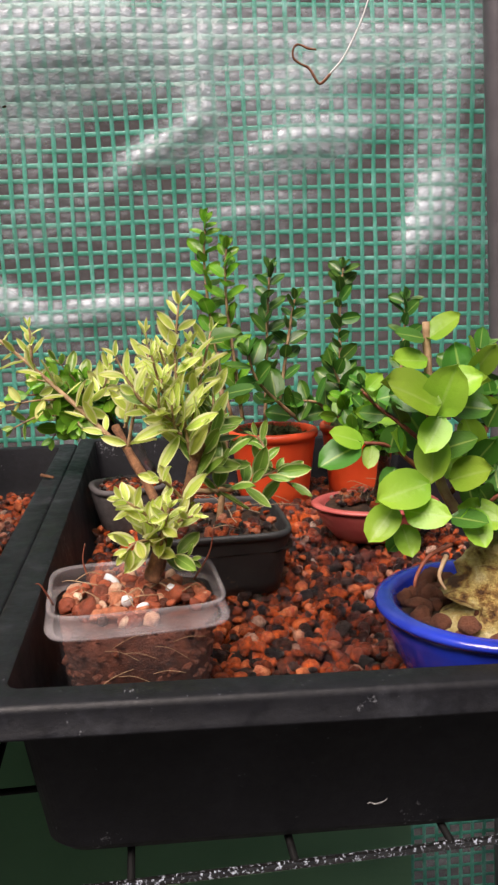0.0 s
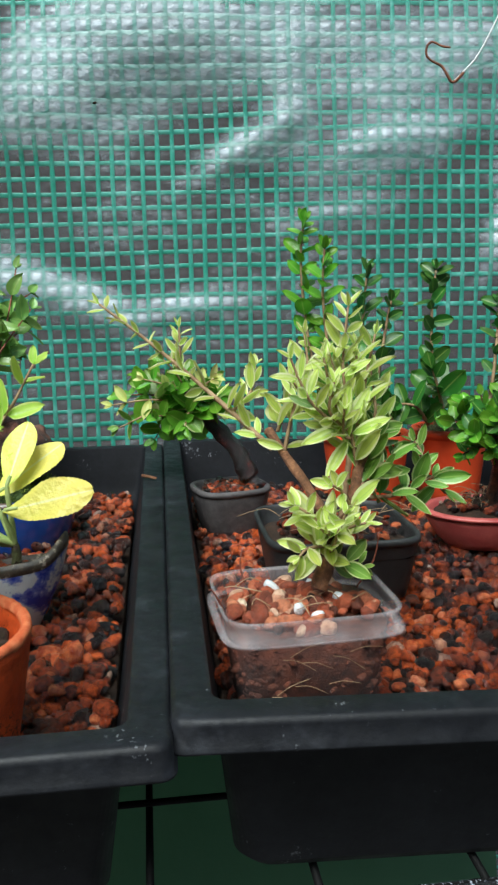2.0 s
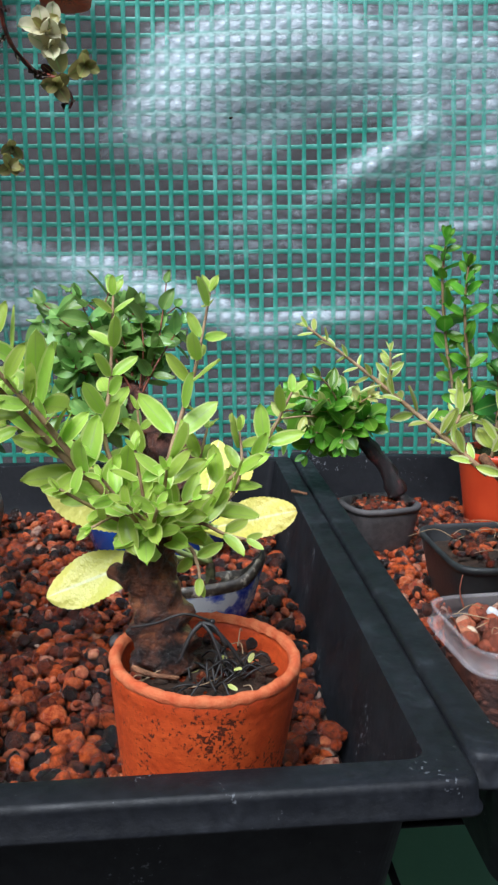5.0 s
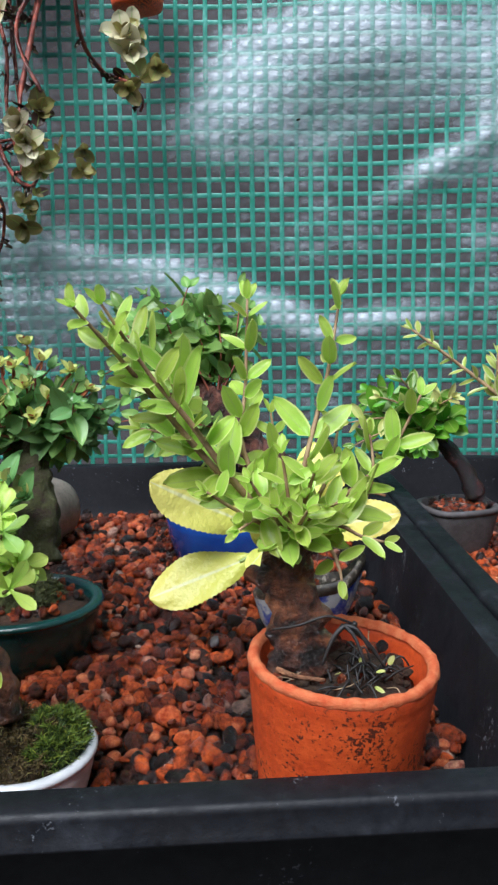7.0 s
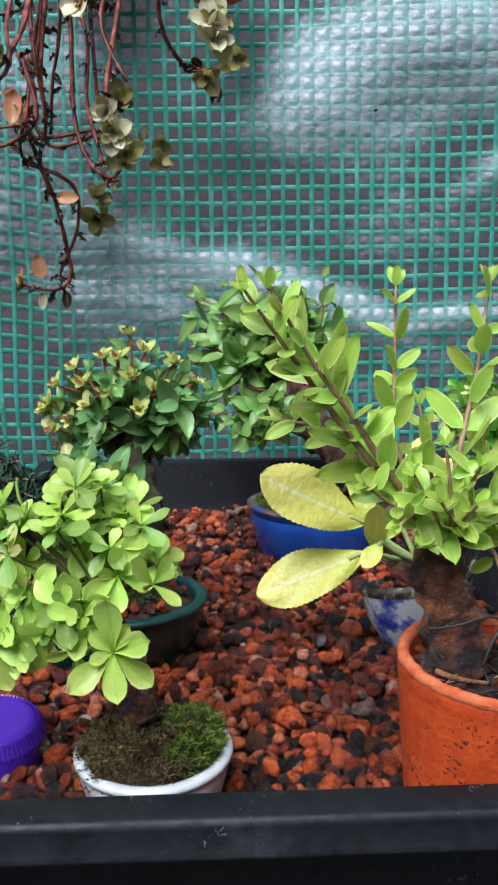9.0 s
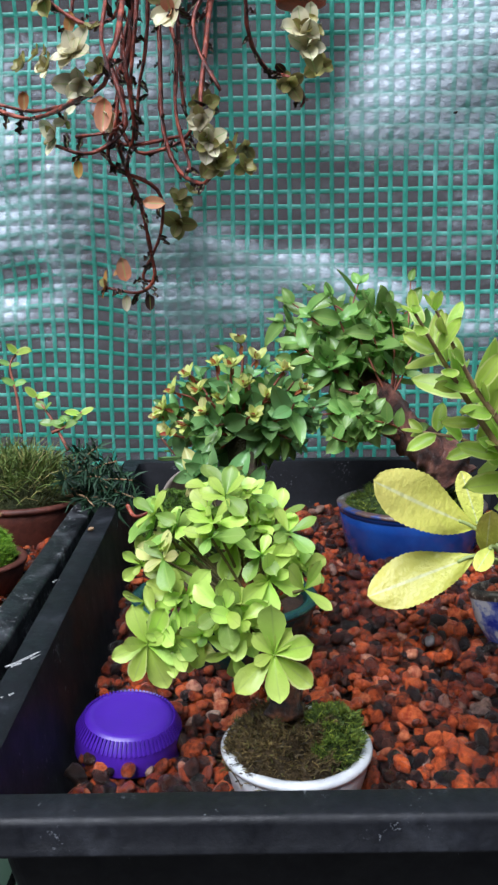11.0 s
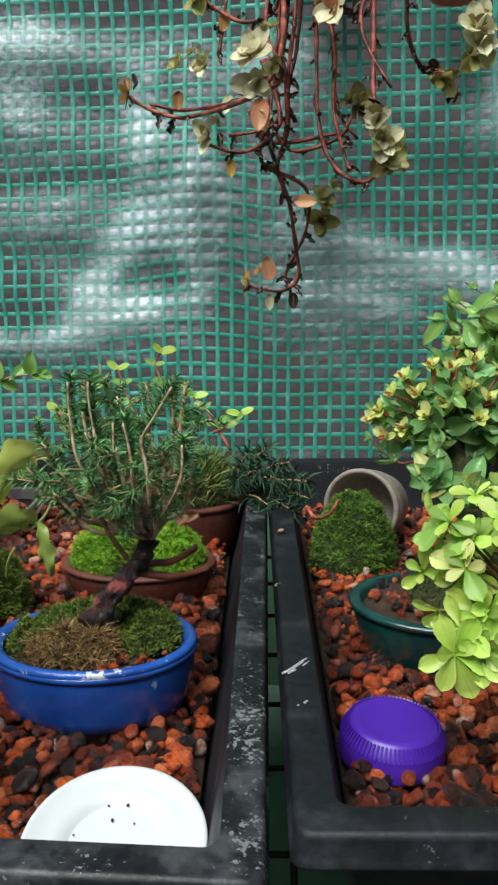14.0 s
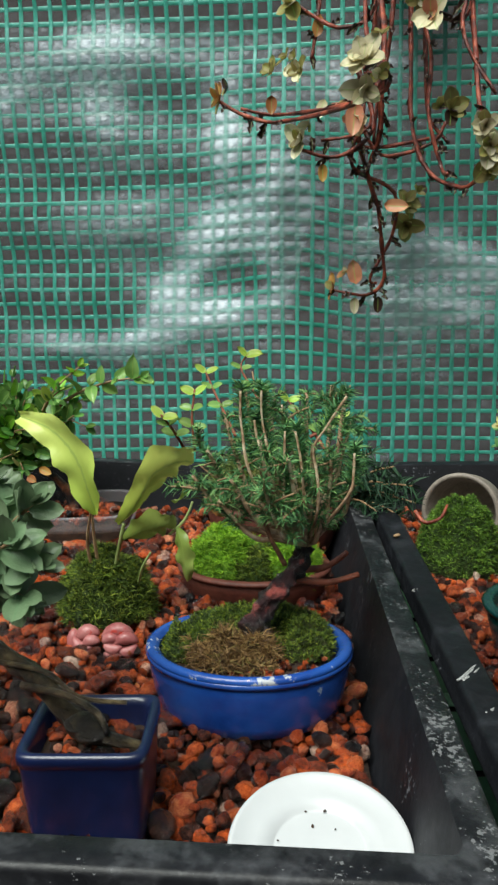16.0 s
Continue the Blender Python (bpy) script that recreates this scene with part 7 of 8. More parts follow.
def bent_leaf(parent, line, wides, half, across, material, seed):
    """A limp leaf along a bent rib: wides are its breadths along the line, of the half width; across points over its blade."""
    L = smooth_line(line, 5)
    n, cols = len(L) - 1, 9
    vs, uv, fs = [], [], []
    for i, p in enumerate(L):
        v = i / n
        d = (L[min(i + 1, n)] - L[max(i - 1, 0)]).normalized()
        x = (Vector(across) - d * d.dot(Vector(across))).normalized()
        z = x.cross(d)
        k = v * (len(wides) - 1)
        a = min(int(k), len(wides) - 2)
        w = half * (wides[a] + (wides[a + 1] - wides[a]) * (k - a))
        for j in range(cols):
            u = 2 * j / (cols - 1) - 1
            q = w * u * (1 + 0.10 * math.sin(v * 23 + seed * 2 + (1.5 if u > 0 else 0)) * abs(u))
            lift = 0.30 * half * abs(u) ** 1.3 + 0.20 * half * math.sin(v * 16 + u * 2 + seed) * abs(u) ** 1.5 + 0.05 * half * math.sin((v - 0.2 * abs(u)) * 60)
            vs.append(p + x * q + z * lift)
            uv.append((u, v))
    for i in range(n):
        for j in range(cols - 1):
            a = i * cols + j
            fs.append((a, a + 1, a + cols + 1, a + cols))
    ob = new("leaf", mesh_of("leaf", vs, fs, material, uvs=uv))
    ob.parent = parent
    ob.matrix_basis = Matrix.Translation(-root_of(parent).location)


def moss_ball():
    t = thing("moss_ball_plant", (-0.452, 0.337, 0.030), "wilting plant with pale drooping leaves in a ball of green moss", "plant")
    cx, cy = -0.4515, 0.338
    for a, c, bend, r in (((-0.4539, 0.3050, 0.0439), (-0.4460, 0.3050, 0.0464), 0.0020, 0.0046), ((-0.4551, 0.3030, 0.0421), (-0.4483, 0.3015, 0.0397), -0.0030, 0.0040),
                          ((-0.4504, 0.3020, 0.0420), (-0.4447, 0.3020, 0.0436), 0.0014, 0.0036), ((-0.4565, 0.3060, 0.0454), (-0.4565, 0.3040, 0.0373), 0.0, 0.0042),
                          ((-0.4529, 0.3010, 0.0368), (-0.4457, 0.3010, 0.0380), 0.0, 0.0030), ((-0.4425, 0.3050, 0.0450), (-0.4303, 0.3050, 0.0469), 0.0030, 0.0047),
                          ((-0.4418, 0.3025, 0.0436), (-0.4355, 0.3020, 0.0452), 0.0012, 0.0035), ((-0.4361, 0.3020, 0.0433), (-0.4278, 0.3030, 0.0446), 0.0024, 0.0042),
                          ((-0.4404, 0.3010, 0.0412), (-0.4342, 0.3005, 0.0410), -0.0016, 0.0036), ((-0.4340, 0.3010, 0.0394), (-0.4277, 0.3020, 0.0409), -0.0020, 0.0038),
                          ((-0.4411, 0.3010, 0.0377), (-0.4339, 0.3005, 0.0381), 0.0, 0.0028)):
        part("tuber", knuckle(a, c, bend, r * 0.72), M_PINKROOT, t, "plump folded pink tuber")
    moss(t, cx, cy, 0.040, 0.0225, 0.0215, 0.030, M_MOSS, B_GREEN, 7000, 0.0028, 131, spread=1.0)
    for k in (0, 1):
        limb(t, [(-0.4545 + 0.003 * k, 0.330, 0.064), (-0.4550 + 0.0035 * k, 0.325, 0.080), (-0.4502, 0.3200, 0.0972)], 0.0009, 0.0006, M_TWIG, "stalk")
    bent_leaf(t, [(-0.4480, 0.3200, 0.0952), (-0.4497, 0.3160, 0.1059), (-0.4519, 0.3140, 0.1170), (-0.4568, 0.3140, 0.1264), (-0.4662, 0.3160, 0.1342), (-0.4801, 0.3200, 0.1382)], (0.10, 0.62, 0.95, 1.0, 0.80, 0.25), 0.0084, V(0.98, -0.12, 0.42), L_WILT, 1)
    limb(t, [(cx + 0.006, cy - 0.006, 0.062), (-0.4393, 0.3240, 0.0809), (-0.4365, 0.3220, 0.0902)], 0.0010, 0.0007, M_TWIG_GREEN, "stalk")
    bent_leaf(t, [(-0.4388, 0.3220, 0.0893), (-0.4318, 0.3200, 0.0968), (-0.4263, 0.3180, 0.1050), (-0.4211, 0.3140, 0.1136), (-0.4137, 0.3120, 0.1190), (-0.4069, 0.3140, 0.1207), (-0.4031, 0.3180, 0.1194)], (0.25, 0.45, 0.50, 0.75, 1.0, 0.85, 0.3), 0.0090, V(0.30, -0.45, 0.95), L_WILT, 2)
    bent_leaf(t, [(-0.4369, 0.3220, 0.0825), (-0.4296, 0.3180, 0.0874), (-0.4223, 0.3160, 0.0908), (-0.4157, 0.3160, 0.0918), (-0.4117, 0.3180, 0.0908)], (0.15, 0.75, 1.0, 0.8, 0.25), 0.0072, V(0.10, -0.45, 0.95), L_WILT_DARK, 3)
    limb(t, [(-0.4153, 0.3200, 0.0864), (-0.4084, 0.3200, 0.0933), (-0.4050, 0.3220, 0.1011)], 0.0007, 0.0005, M_TWIG_GREEN, "stalk")
    bent_leaf(t, [(-0.4117, 0.3180, 0.0901), (-0.4094, 0.3160, 0.0845), (-0.4084, 0.3160, 0.0778), (-0.4076, 0.3160, 0.0719), (-0.4076, 0.3180, 0.0656)], (0.2, 0.8, 1.0, 0.75, 0.15), 0.0045, V(0.95, -0.3, 0.1), L_WILT_DARK, 4)
    bent_leaf(t, [(-0.4137, 0.3260, 0.0989), (-0.4092, 0.3250, 0.1027), (-0.4060, 0.3260, 0.1058), (-0.4047, 0.3280, 0.1087)], (0.3, 1.0, 0.7, 0.2), 0.0050, V(0.6, -0.6, 0.5), L_WILT_DARK, 5)
    limb(t, [(cx + 0.016, cy - 0.004, 0.054), (-0.4299, 0.3250, 0.0686), (-0.4251, 0.3230, 0.0768)], 0.0007, 0.0005, M_TWIG_GREEN, "stalk")


def bright_moss_pot():
    t = thing("potted_bright_moss", (-0.388, 0.388, 0.030), "vivid green moss mounds in a shallow red-brown clay pot", "potted plant")
    part("pot", vessel(-0.388, 0.388, 0.0385, 0.029, 0.027, 0.0500, 0.78, 0.0016, 0.003, 0.05, 44), M_RED_CLAY, t, "shallow red-brown clay pot")
    part("soil", mound(-0.388, 0.388, 0.045, 0.035, 0.026, 0.005), M_SOIL, t)
    moss(t, -0.402, 0.386, 0.046, 0.019, 0.020, 0.021, M_MOSS_BRIGHT, B_BRIGHT, 3600, 0.0034, 141, spread=0.7)
    moss(t, -0.386, 0.380, 0.046, 0.013, 0.015, 0.013, M_MOSS, B_GREEN, 1800, 0.0030, 142, spread=0.7)
    moss(t, -0.369, 0.386, 0.046, 0.015, 0.019, 0.018, M_MOSS_BRIGHT, B_BRIGHT, 2600, 0.0034, 143, spread=0.7)
    for k, p in enumerate(((-0.4094, 0.3900, 0.0781), (-0.4043, 0.3850, 0.0752), (-0.3817, 0.3900, 0.0797), (-0.3766, 0.3900, 0.0887), (-0.3669, 0.3850, 0.0740))):
        leaf(t, p, V(0.2 * (k - 2), -0.3, 0.9 - 0.2 * k), V(0.3, -0.9, 0.2), 0.010 + 0.006 * (k % 3), "wilt", L_ORANGE if k == 1 else L_BROWN, "dry_leaf")


def red_pot_grass():
    t = thing("potted_grassy_moss", (-0.388, 0.470, 0.030), "wispy moss and red-stemmed seedlings in a red clay pot", "potted plant")
    cx, cy = -0.388, 0.478
    part("pot", vessel(cx, cy, 0.042, 0.034, 0.027, 0.0590, 0.8, 0.0016, 0.003, 0.04, 44), M_RED_CLAY, t, "red-brown clay pot")
    moss(t, cx, cy, 0.055, 0.039, 0.031, 0.020, M_MOSS_DARK, B_DARK, 1500, 0.004, 151)
    part("grass", blades(mound_spots(cx, cy, 0.058, 0.037, 0.029, 0.020, 1500, 152), 0.020, 0.00035, 0.55, 153), B_GRASS, t, "wispy green and straw-coloured blades", kind="stuff", smooth=False)
    stems = ([(-0.4152, 0.5000, 0.0940), (-0.4329, 0.5300, 0.1154), (-0.4451, 0.5500, 0.1324)], [(-0.3898, 0.5000, 0.0942), (-0.4059, 0.5350, 0.1147), (-0.4212, 0.5650, 0.1307), (-0.4167, 0.5720, 0.1401)], [(-0.3548, 0.4850, 0.0866), (-0.3707, 0.5000, 0.1052), (-0.3841, 0.5100, 0.1182)], [(-0.3665, 0.4900, 0.0962), (-0.3568, 0.4950, 0.1007), (-0.3494, 0.5000, 0.1081)], [(-0.4413, 0.4700, 0.0901), (-0.4459, 0.4550, 0.1071), (-0.4504, 0.4470, 0.1170)], [(-0.4359, 0.4700, 0.0902), (-0.4370, 0.4700, 0.1114), (-0.4358, 0.4750, 0.1281)])
    for i, pts in enumerate(stems):
        b = limb(t, pts, 0.0011, 0.0006, M_TWIG_RED, "stem", 0.1)
        L = smooth_line(pts, 4)
        for k, u in enumerate((0.45, 0.7, 0.98)):
            p = L[int(u * (len(L) - 1))]
            for s in (-1, 1):
                leaf(b, p, V(s * 0.9, -0.2, 0.35) + jit(0.2), V(0, -0.7, 0.8), 0.0098 - 0.0012 * (k % 2) + (0.003 if i == 1 and k == 2 and s == 1 else 0), "oval", L_FRESH if k == 2 else L_OVATE, name="leaf")
    o = Vector((-0.3403, 0.4620, 0.0711))
    st0 = Vector((cx + 0.036, cy - 0.01, 0.062))
    for i, (x, y, yy) in enumerate(((262, 790, .462), (300, 778, .458), (340, 800, .452), (372, 830, .446), (378, 858, .442), (350, 880, .440), (310, 870, .436), (250, 830, .446), (320, 820, .440), (285, 815, .45), (340, 850, .448))):
        e = o + Vector(((x - 262) * 0.00032, yy - 0.462, (850 - y) * 0.00032))
        b = limb(t, [st0, st0.lerp(e, 0.6) + V(0, 0, 0.004), e], 0.0008, 0.0005, M_TWIG, "conifer_sprig", 0.1)
        needles(b, [st0.lerp(e, 0.35), st0.lerp(e, 0.65) + V(0, 0, 0.003), e], 90, 0.0105, 0.00055, B_NEEDLE_DARK, 400 + i, 0.0)


def back_tub_shrub():
    t = thing("potted_round_leaf_bush", (-0.508, 0.462, 0.030), "spreading bush with green and yellowing leaves in smoky tub", "potted plant")
    cx, cy = -0.5085, 0.462
    tub = part("tub", vessel(cx, cy, 0.0315, 0.030, 0.027, 0.0560, 0.88, 0.0020, 0.0014, 0, 44, 5.0, radians(10)), M_CLEAR, t, "smoky clear plastic tub")
    tub.visible_shadow = False
    part("tub_lip", loft([ring(cx, cy, z, a, a - 0.0015, 44, 5.0, radians(10)) for a, z in ((0.0318, 0.0480), (0.0338, 0.0482), (0.0342, 0.0500), (0.0336, 0.0560), (0.0345, 0.0572), (0.0330, 0.0578), (0.0318, 0.0565))], False, False), M_CLEAR_LIP, tub, "smoky rolled lip")
    part("soil", loft([ring(cx, cy, z, a, a, 40, 5.0, radians(10)) for a, z in ((0.0270, 0.0275), (0.0300, 0.0500))]), M_SOIL, t)
    soil_stones(t, cx, cy, 0.0515, 0.027, 0.025, 110, 0.0028, 161)
    n = Vector((-0.5478, 0.4700, 0.0885))
    limb(t, [(cx - 0.006, cy + 0.004, 0.050), (cx - 0.012, cy + 0.006, 0.066), n], 0.0035, 0.0022, M_BARK_DARK, "trunk", 0.3)
    crown(t, n, (-0.5575, 0.4700, 0.1103), (0.032, 0.026, 0.030), 26, 0.0160, "oval", L_BOX_MID, M_TWIG, 3, alt=L_BOX, seed=61, start=0.3)
    crown(t, n, (-0.5448, 0.4550, 0.0919), (0.024, 0.018, 0.016), 12, 0.0130, "oval", L_BOX_MID, M_TWIG, 3, alt=L_YELLOW, seed=62)
    crown(t, n, (-0.5223, 0.4620, 0.1138), (0.026, 0.020, 0.022), 12, 0.0150, "oval", L_BOX_MID, M_TWIG, 3, alt=L_FRESH, seed=63, start=0.3)
    shoot(t, [n, (-0.5187, 0.4680, 0.1199), (-0.4918, 0.4660, 0.1326), (-0.4665, 0.4650, 0.1369)], 7, 0.0165, "ovate", L_OVATE, 0.0014, start=0.25)
    shoot(t, [n, (-0.5224, 0.4600, 0.1264), (-0.5034, 0.4600, 0.1437)], 4, 0.0125, "ovate", L_ROUND)
    for p in ((-0.5266, 0.4450, 0.0838), (-0.5173, 0.4450, 0.0893), (-0.5342, 0.4450, 0.0784)):
        leaf(t, p, V(0.8, -0.3, -0.1) + jit(0.3), V(0, -0.8, 0.5), 0.008, "oval", L_ORANGE)


blue_oval_bonsai()
white_dish()
square_pot_shrub()
moss_ball()
bright_moss_pot()
red_pot_grass()
back_tub_shrub()


# ---- hanging things ----
def hanging_plant():
    t = thing("hanging_stonecrop", (-0.300, 0.585, 0.46), "trailing stonecrop with bare red stems and pale olive rosettes", "hanging plant")
    part("pot", vessel(-0.302, 0.600, 0.040, 0.034, 0.395, 0.470, 0.7, 0.002, 0.003, 0.02, 36), M_TERRA, t, "terracotta hanging pot")
    part("soil", mound(-0.302, 0.600, 0.460, 0.037, 0.031, 0.006), M_SOIL, t)
    lines = ([(-0.3237, 0.5750, 0.3845), (-0.3283, 0.5720, 0.3365), (-0.3400, 0.5720, 0.2952), (-0.3350, 0.5750, 0.2667), (-0.3263, 0.5800, 0.2412), (-0.3225, 0.5900, 0.2113), (-0.3213, 0.5940, 0.1898), (-0.3339, 0.5960, 0.1800), (-0.3589, 0.5970, 0.1844)],
             [(-0.3064, 0.5700, 0.3818), (-0.3063, 0.5660, 0.3272), (-0.3042, 0.5600, 0.2847), (-0.2937, 0.5520, 0.2589), (-0.2751, 0.5300, 0.2470), (-0.2651, 0.5150, 0.2519)],
             [(-0.2701, 0.5680, 0.3791), (-0.2700, 0.5300, 0.3296), (-0.2700, 0.5050, 0.2959), (-0.2677, 0.4920, 0.2766)],
             [(-0.3283, 0.5700, 0.3831), (-0.3239, 0.5250, 0.3309), (-0.3333, 0.4900, 0.2955), (-0.3879, 0.5600, 0.2949), (-0.4147, 0.5660, 0.3006), (-0.4350, 0.5720, 0.3125)],
             [(-0.3413, 0.5700, 0.3298), (-0.3298, 0.5620, 0.2895), (-0.3527, 0.5600, 0.2717), (-0.3779, 0.5620, 0.2772)],
             [(-0.3640, 0.5800, 0.3884), (-0.3671, 0.5750, 0.3598), (-0.3707, 0.5700, 0.3346)],
             [(-0.3862, 0.5750, 0.3745), (-0.3582, 0.5660, 0.3535), (-0.3350, 0.5620, 0.3545), (-0.3270, 0.5620, 0.3739)],
             [(-0.2501, 0.5600, 0.3753), (-0.2482, 0.5700, 0.3423), (-0.2388, 0.5920, 0.3268), (-0.2219, 0.5940, 0.3201), (-0.2143, 0.5960, 0.3089), (-0.2161, 0.5960, 0.3025)],
             [(-0.3397, 0.5750, 0.2992), (-0.3243, 0.5700, 0.2729), (-0.2928, 0.5620, 0.2777), (-0.2831, 0.5600, 0.2908)],
             [(-0.2968, 0.5800, 0.3846), (-0.2961, 0.5820, 0.3375), (-0.2930, 0.5820, 0.2987), (-0.2796, 0.5780, 0.2796)],
             [(-0.3174, 0.5600, 0.3792), (-0.3195, 0.5560, 0.3454), (-0.3245, 0.5580, 0.3126), (-0.3248, 0.5650, 0.2863), (-0.3332, 0.5750, 0.2630), (-0.3270, 0.5800, 0.2412)],
             [(-0.3161, 0.5850, 0.3873), (-0.3196, 0.5880, 0.3471), (-0.3266, 0.5900, 0.3160), (-0.3296, 0.5900, 0.2833)],
             [(-0.2939, 0.5560, 0.3637), (-0.2901, 0.5520, 0.3526), (-0.2758, 0.5500, 0.3480), (-0.2688, 0.5520, 0.3642)])
    extra = []
    for k in (0, 1, 2, 3, 4, 8, 10):
        extra.append([Vector(q) + Vector((RND.uniform(-0.012, 0.012), RND.uniform(-0.006, 0.008), RND.uniform(0.0, 0.012))) for q in lines[k][:-1]])
    made = []
    for i, pts in enumerate(lines + tuple(extra)):
        s = limb(t, pts, 0.0018 if i < 5 else 0.0014, 0.0011, M_STEM_OLD, "stem", 0.6)
        made.append(s)
        L = smooth_line(pts, 5)
        for k in range(1, len(L) - 1, 2):
            if RND.random() < 0.95:
                leaf(s, L[k], jit(0.7) + V(0, -0.3, -0.6), V(0, -1, 0.2) + jit(0.4), RND.uniform(0.006, 0.013), "wilt", L_DEAD, "withered_leaf", 0.8)
    S, D, P = L_SEDUM, L_SEDUM_DARK, L_SEDUM_PINK
    for i, p, ax, n, size, m, alt in ((3, (-0.3354, 0.4750, 0.3113), (-0.3, -0.8, 0.5), 9, 0.0132, S, None), (3, (-0.3341, 0.4800, 0.2964), (0.1, -0.7, -0.4), 6, 0.0118, S, None), (3, (-0.3775, 0.5560, 0.3247), (-0.6, -0.6, 0.2), 6, 0.0110, D, S),
                                   (3, (-0.3956, 0.5600, 0.3265), (-0.6, -0.5, 0.3), 6, 0.0105, D, None), (3, (-0.4326, 0.5700, 0.3127), (-0.9, -0.4, 0.2), 5, 0.0110, D, L_ORANGE), (4, (-0.3770, 0.5600, 0.2822), (-0.7, -0.6, 0.1), 6, 0.0115, S, D),
                                   (2, (-0.2675, 0.4900, 0.2763), (-0.1, -0.9, -0.1), 9, 0.0112, S, D), (2, (-0.2639, 0.4920, 0.2659), (0.2, -0.9, -0.3), 10, 0.0112, S, D), (1, (-0.2629, 0.5100, 0.2576), (0.4, -0.8, -0.2), 8, 0.0110, D, S),
                                   (1, (-0.2533, 0.5780, 0.2626), (0.7, -0.6, 0.1), 6, 0.0115, D, None), (7, (-0.2124, 0.5200, 0.3302), (0.3, -0.9, 0.3), 8, 0.0140, S, D), (7, (-0.2090, 0.5220, 0.3215), (0.4, -0.9, -0.2), 6, 0.0130, S, D),
                                   (7, (-0.2237, 0.5920, 0.3173), (0.2, -0.8, -0.5), 5, 0.0125, D, None), (7, (-0.2034, 0.5920, 0.3287), (0.6, -0.7, -0.4), 4, 0.0110, D, None), (0, (-0.3060, 0.6120, 0.2453), (0.4, -0.8, 0.3), 5, 0.0125, D, None),
                                   (0, (-0.3063, 0.6120, 0.2296), (0.2, -0.8, -0.6), 4, 0.0140, D, None), (12, (-0.2951, 0.5500, 0.3522), (-0.3, -0.8, -0.1), 5, 0.0150, S, P), (9, (-0.2790, 0.5750, 0.3004), (0.3, -0.8, 0.1), 7, 0.0125, D, L_DEAD), (0, (-0.3565, 0.5960, 0.1856), (-1, -0.3, 0.2), 4, 0.0090, L_ORANGE, D),
                                   (6, (-0.3842, 0.5740, 0.3707), (-0.5, -0.7, 0.2), 6, 0.0120, D, S), (10, (-0.3405, 0.5600, 0.2931), (-0.2, -0.8, -0.4), 4, 0.0110, P, S)):
        rosette(made[i], p, ax, n + 1, size * 1.04, "sedum", m, 0.95, alt=alt)
        rosette(made[i], Vector(p) + Vector((RND.uniform(-0.010, 0.010), RND.uniform(0.002, 0.012), RND.uniform(0.004, 0.014))), Vector(ax) + jit(0.5), 4, size * 0.72, "sedum", D, 0.95, alt=L_DEAD if n % 2 else m)
    for i, p, way, size, m in ((0, (-0.3217, 0.5720, 0.2404), (0.9, -0.2, -0.1), 0.0170, P), (0, (-0.3407, 0.5900, 0.1882), (-0.15, -0.1, 1), 0.0170, L_SEDUM_PINK), (0, (-0.3418, 0.5940, 0.1782), (0, -0.2, -1), 0.0120, S), (4, (-0.3411, 0.5560, 0.3044), (-0.1, -0.1, -1), 0.0220, P),
                               (3, (-0.3629, 0.5620, 0.2677), (0, 0, -1), 0.0120, L_ORANGE), (5, (-0.3678, 0.5700, 0.3482), (0.2, 0, 1), 0.014, L_ORANGE), (3, (-0.3965, 0.5600, 0.3110), (0, -0.2, -1), 0.012, L_ORANGE), (0, (-0.3249, 0.5940, 0.1791), (0, 0, -1), 0.012, L_DEAD), (3, (-0.3615, 0.5560, 0.3070), (-0.3, -0.2, -1), 0.013, S)):
        leaf(made[i], p, V(*way), V(0.1, -1, 0.2), size, "sedum", m, broad=0.75)


def hanging_pot():
    t = thing("hanging_terracotta_pot", (-0.216, 0.598, 0.362), "small orange terracotta pot hanging above the trays", "pot")
    part("pot", vessel(-0.216, 0.598, 0.021, 0.021, 0.3695, 0.409, 0.68, 0.0015, 0.0025, 0.02, 36), M_TERRA, t)
    part("saucer", loft([ring(-0.216, 0.598, z, r, r, 36) for r, z in ((0.012, 0.366), (0.0165, 0.3675), (0.0175, 0.373), (0.0165, 0.373))]), M_TERRA, t)


def hook():
    t = thing("wire_hook", (0.0932, 0.4270, 0.2658), "thin white wire ending in a rusty bent hook", "wire")
    part("wire", tube([(0.1180, 0.427, 0.706), (0.1244, 0.4270, 0.3397), (0.1211, 0.4270, 0.3203), (0.1168, 0.4270, 0.3030), (0.1118, 0.4270, 0.2906), (0.1046, 0.4270, 0.2776), (0.0982, 0.4270, 0.2706), (0.0932, 0.4270, 0.2658)], 0.00045, 0.00045, 7, 6), M_WHITEWIRE, t, "thin white wire")
    part("hook", tube([(0.0981, 0.4265, 0.2702), (0.0931, 0.4262, 0.2656), (0.0902, 0.4265, 0.2693), (0.0878, 0.4270, 0.2731), (0.0832, 0.4270, 0.2755), (0.0803, 0.4270, 0.2784), (0.0809, 0.4270, 0.2827), (0.0834, 0.4270, 0.2839), (0.0873, 0.4260, 0.2818), (0.0914, 0.4260, 0.2812)], 0.0007, 0.0005, 7, 4, 0.3), M_RUST, t, "rusty bent end")


hanging_plant()
hanging_pot()
hook()


# small litter on the gravel and rims
def litter():
    for p, s in (((-0.1495, 0.3390, 0.0347), 0.0028), ((0.0877, 0.4550, 0.0235), 0.004)):
        g = new("pebble", mesh_of("pebble", *stones([(*p, s)], 5), M_GREY_POT))
        tagged(g, "single pale pebble lying on the red gravel", "pebble", group="loose pebbles")


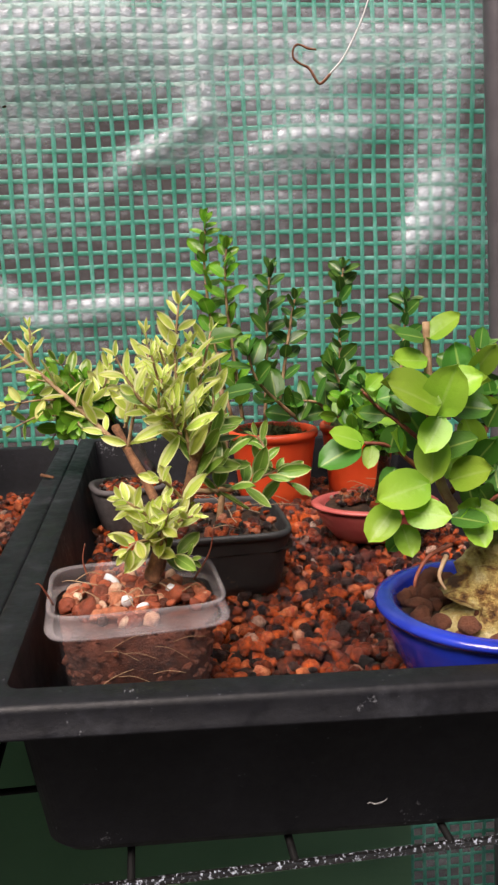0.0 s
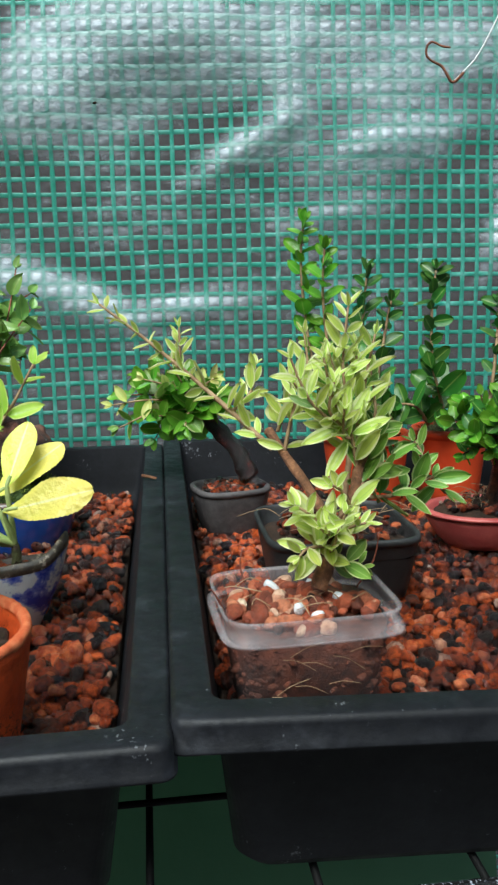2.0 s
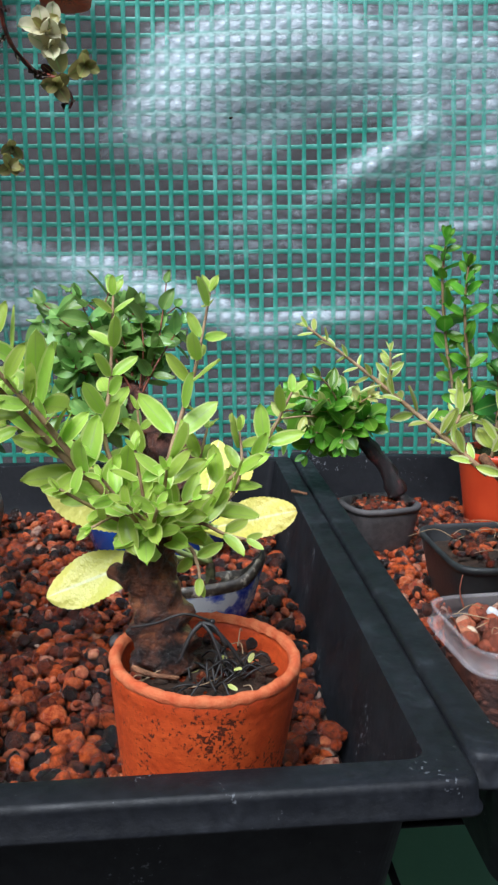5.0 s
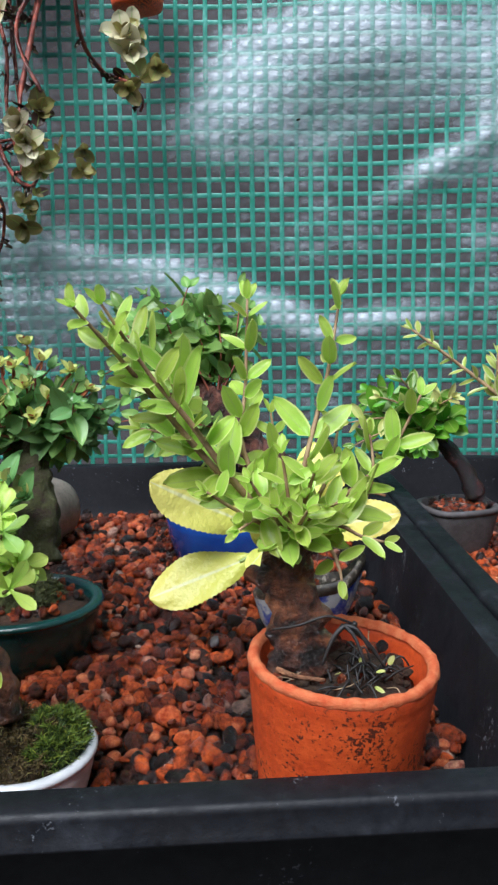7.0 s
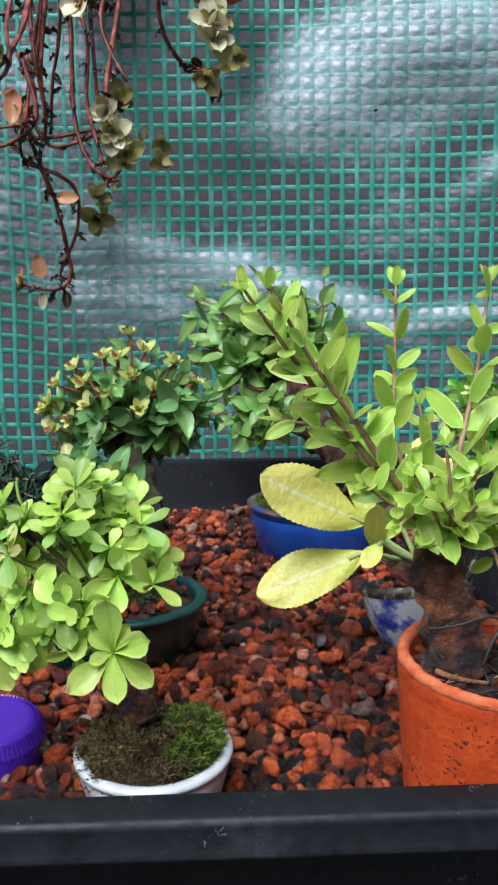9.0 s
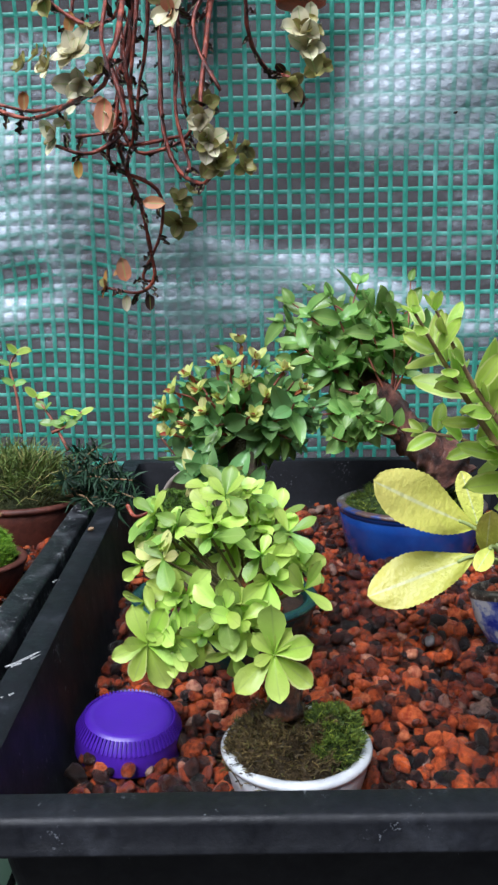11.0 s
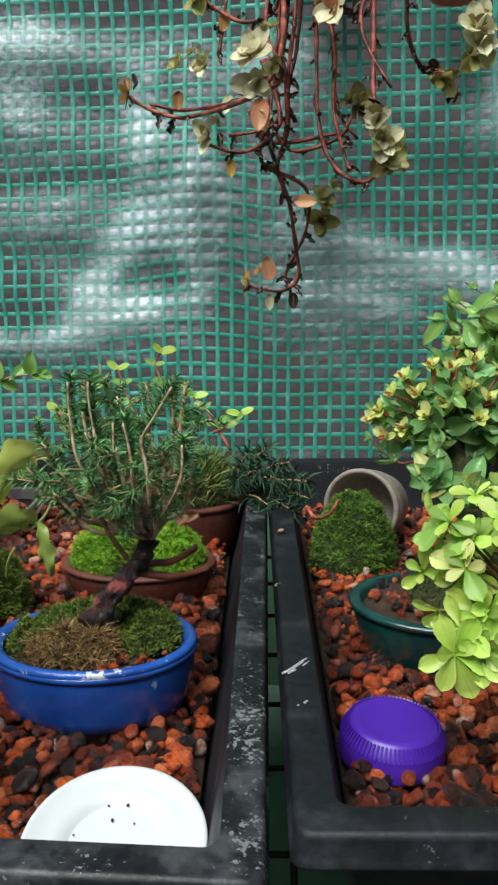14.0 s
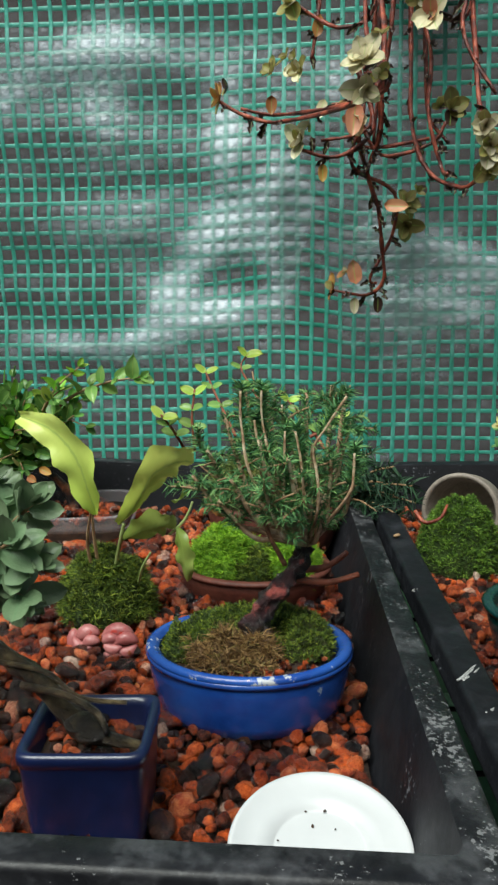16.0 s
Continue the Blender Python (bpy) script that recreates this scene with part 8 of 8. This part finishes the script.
def stray_bits():
    g = new("pebble", mesh_of("pebble", *stones([(*(-0.3150, 0.3968, 0.0638), 0.0017)], 6), M_TWIG))
    tagged(g, "tiny cream pebble lying on the tray rim", "pebble", group="loose pebbles")
    g = new("twig", mesh_of("twig", *tube([(-0.0692, 0.4850, 0.0640), (-0.0606, 0.4774, 0.0640)], 0.0011, 0.0008, 7, 4, 0.4), M_BARK))
    tagged(g, "short brown twig lying across the tray rim", "twig")


def film_speck():
    vs, fs = stones([(-0.1085, cover_y(-0.1085, 0.302) - 0.0052, 0.302, 0.0016)], 9)
    g = new("dirt_speck", mesh_of("dirt_speck", vs, fs, M_SOIL))
    tagged(g, "small dark speck of dirt stuck to the cover film", "dirt")


litter()
stray_bits()
film_speck()

# strands of the reinforcing net
SR = 0.0022


def strand(along_x, c):
    L = []
    lo, hi = (X0, X1) if along_x else (Z0, Z1)
    n = int((hi - lo) / 0.0112)
    vs, fs = [], []
    for i in range(n + 1):
        u = lo + (hi - lo) * i / n
        x, z = (u, c) if along_x else (c, u)
        wob = 0.0007 * noise.noise(Vector((u * 14, c * 90, 2.0 if along_x else 7.0)))
        sag = 0.004 * noise.noise(Vector((x * 4, z * 4, 20.0 if along_x else 30.0)))
        if along_x:
            sag += 0.007 * math.exp(-((x + 0.405) / 0.045) ** 2) * math.exp(-((z - 0.2) / 0.09) ** 2) - 0.004 * math.exp(-((x + 0.33) / 0.03) ** 2) * math.exp(-((z - 0.2) / 0.09) ** 2)
        x, z = (x, z + wob + sag) if along_x else (x + wob + sag, z)
        y = cover_y(x, z) - (0.0 if along_x else 0.0005)
        a = SR * (0.75 + 0.25 * noise.noise(Vector((u * 60, c * 40, 3.0)))) * (1.0 if along_x else 0.95)
        if along_x:
            vs += [(x, y, z - a), (x, y - 0.00035, z - a * 0.6), (x, y - 0.00035, z + a * 0.6), (x, y, z + a)]
        else:
            vs += [(x + a, y, z), (x + a * 0.6, y - 0.00035, z), (x - a * 0.6, y - 0.00035, z), (x - a, y, z)]
    for i in range(n):
        for k in range(3):
            a = i * 4 + k
            fs.append((a, a + 4, a + 5, a + 1))
    part("strand", (vs, fs), M_STRAND, wall_back)


z = Z0 + 0.005
while z < Z1:
    strand(True, z)
    z += PITCH_Z
x = X0 + 0.005
while x < X1:
    strand(False, x)
    x += PITCH_X
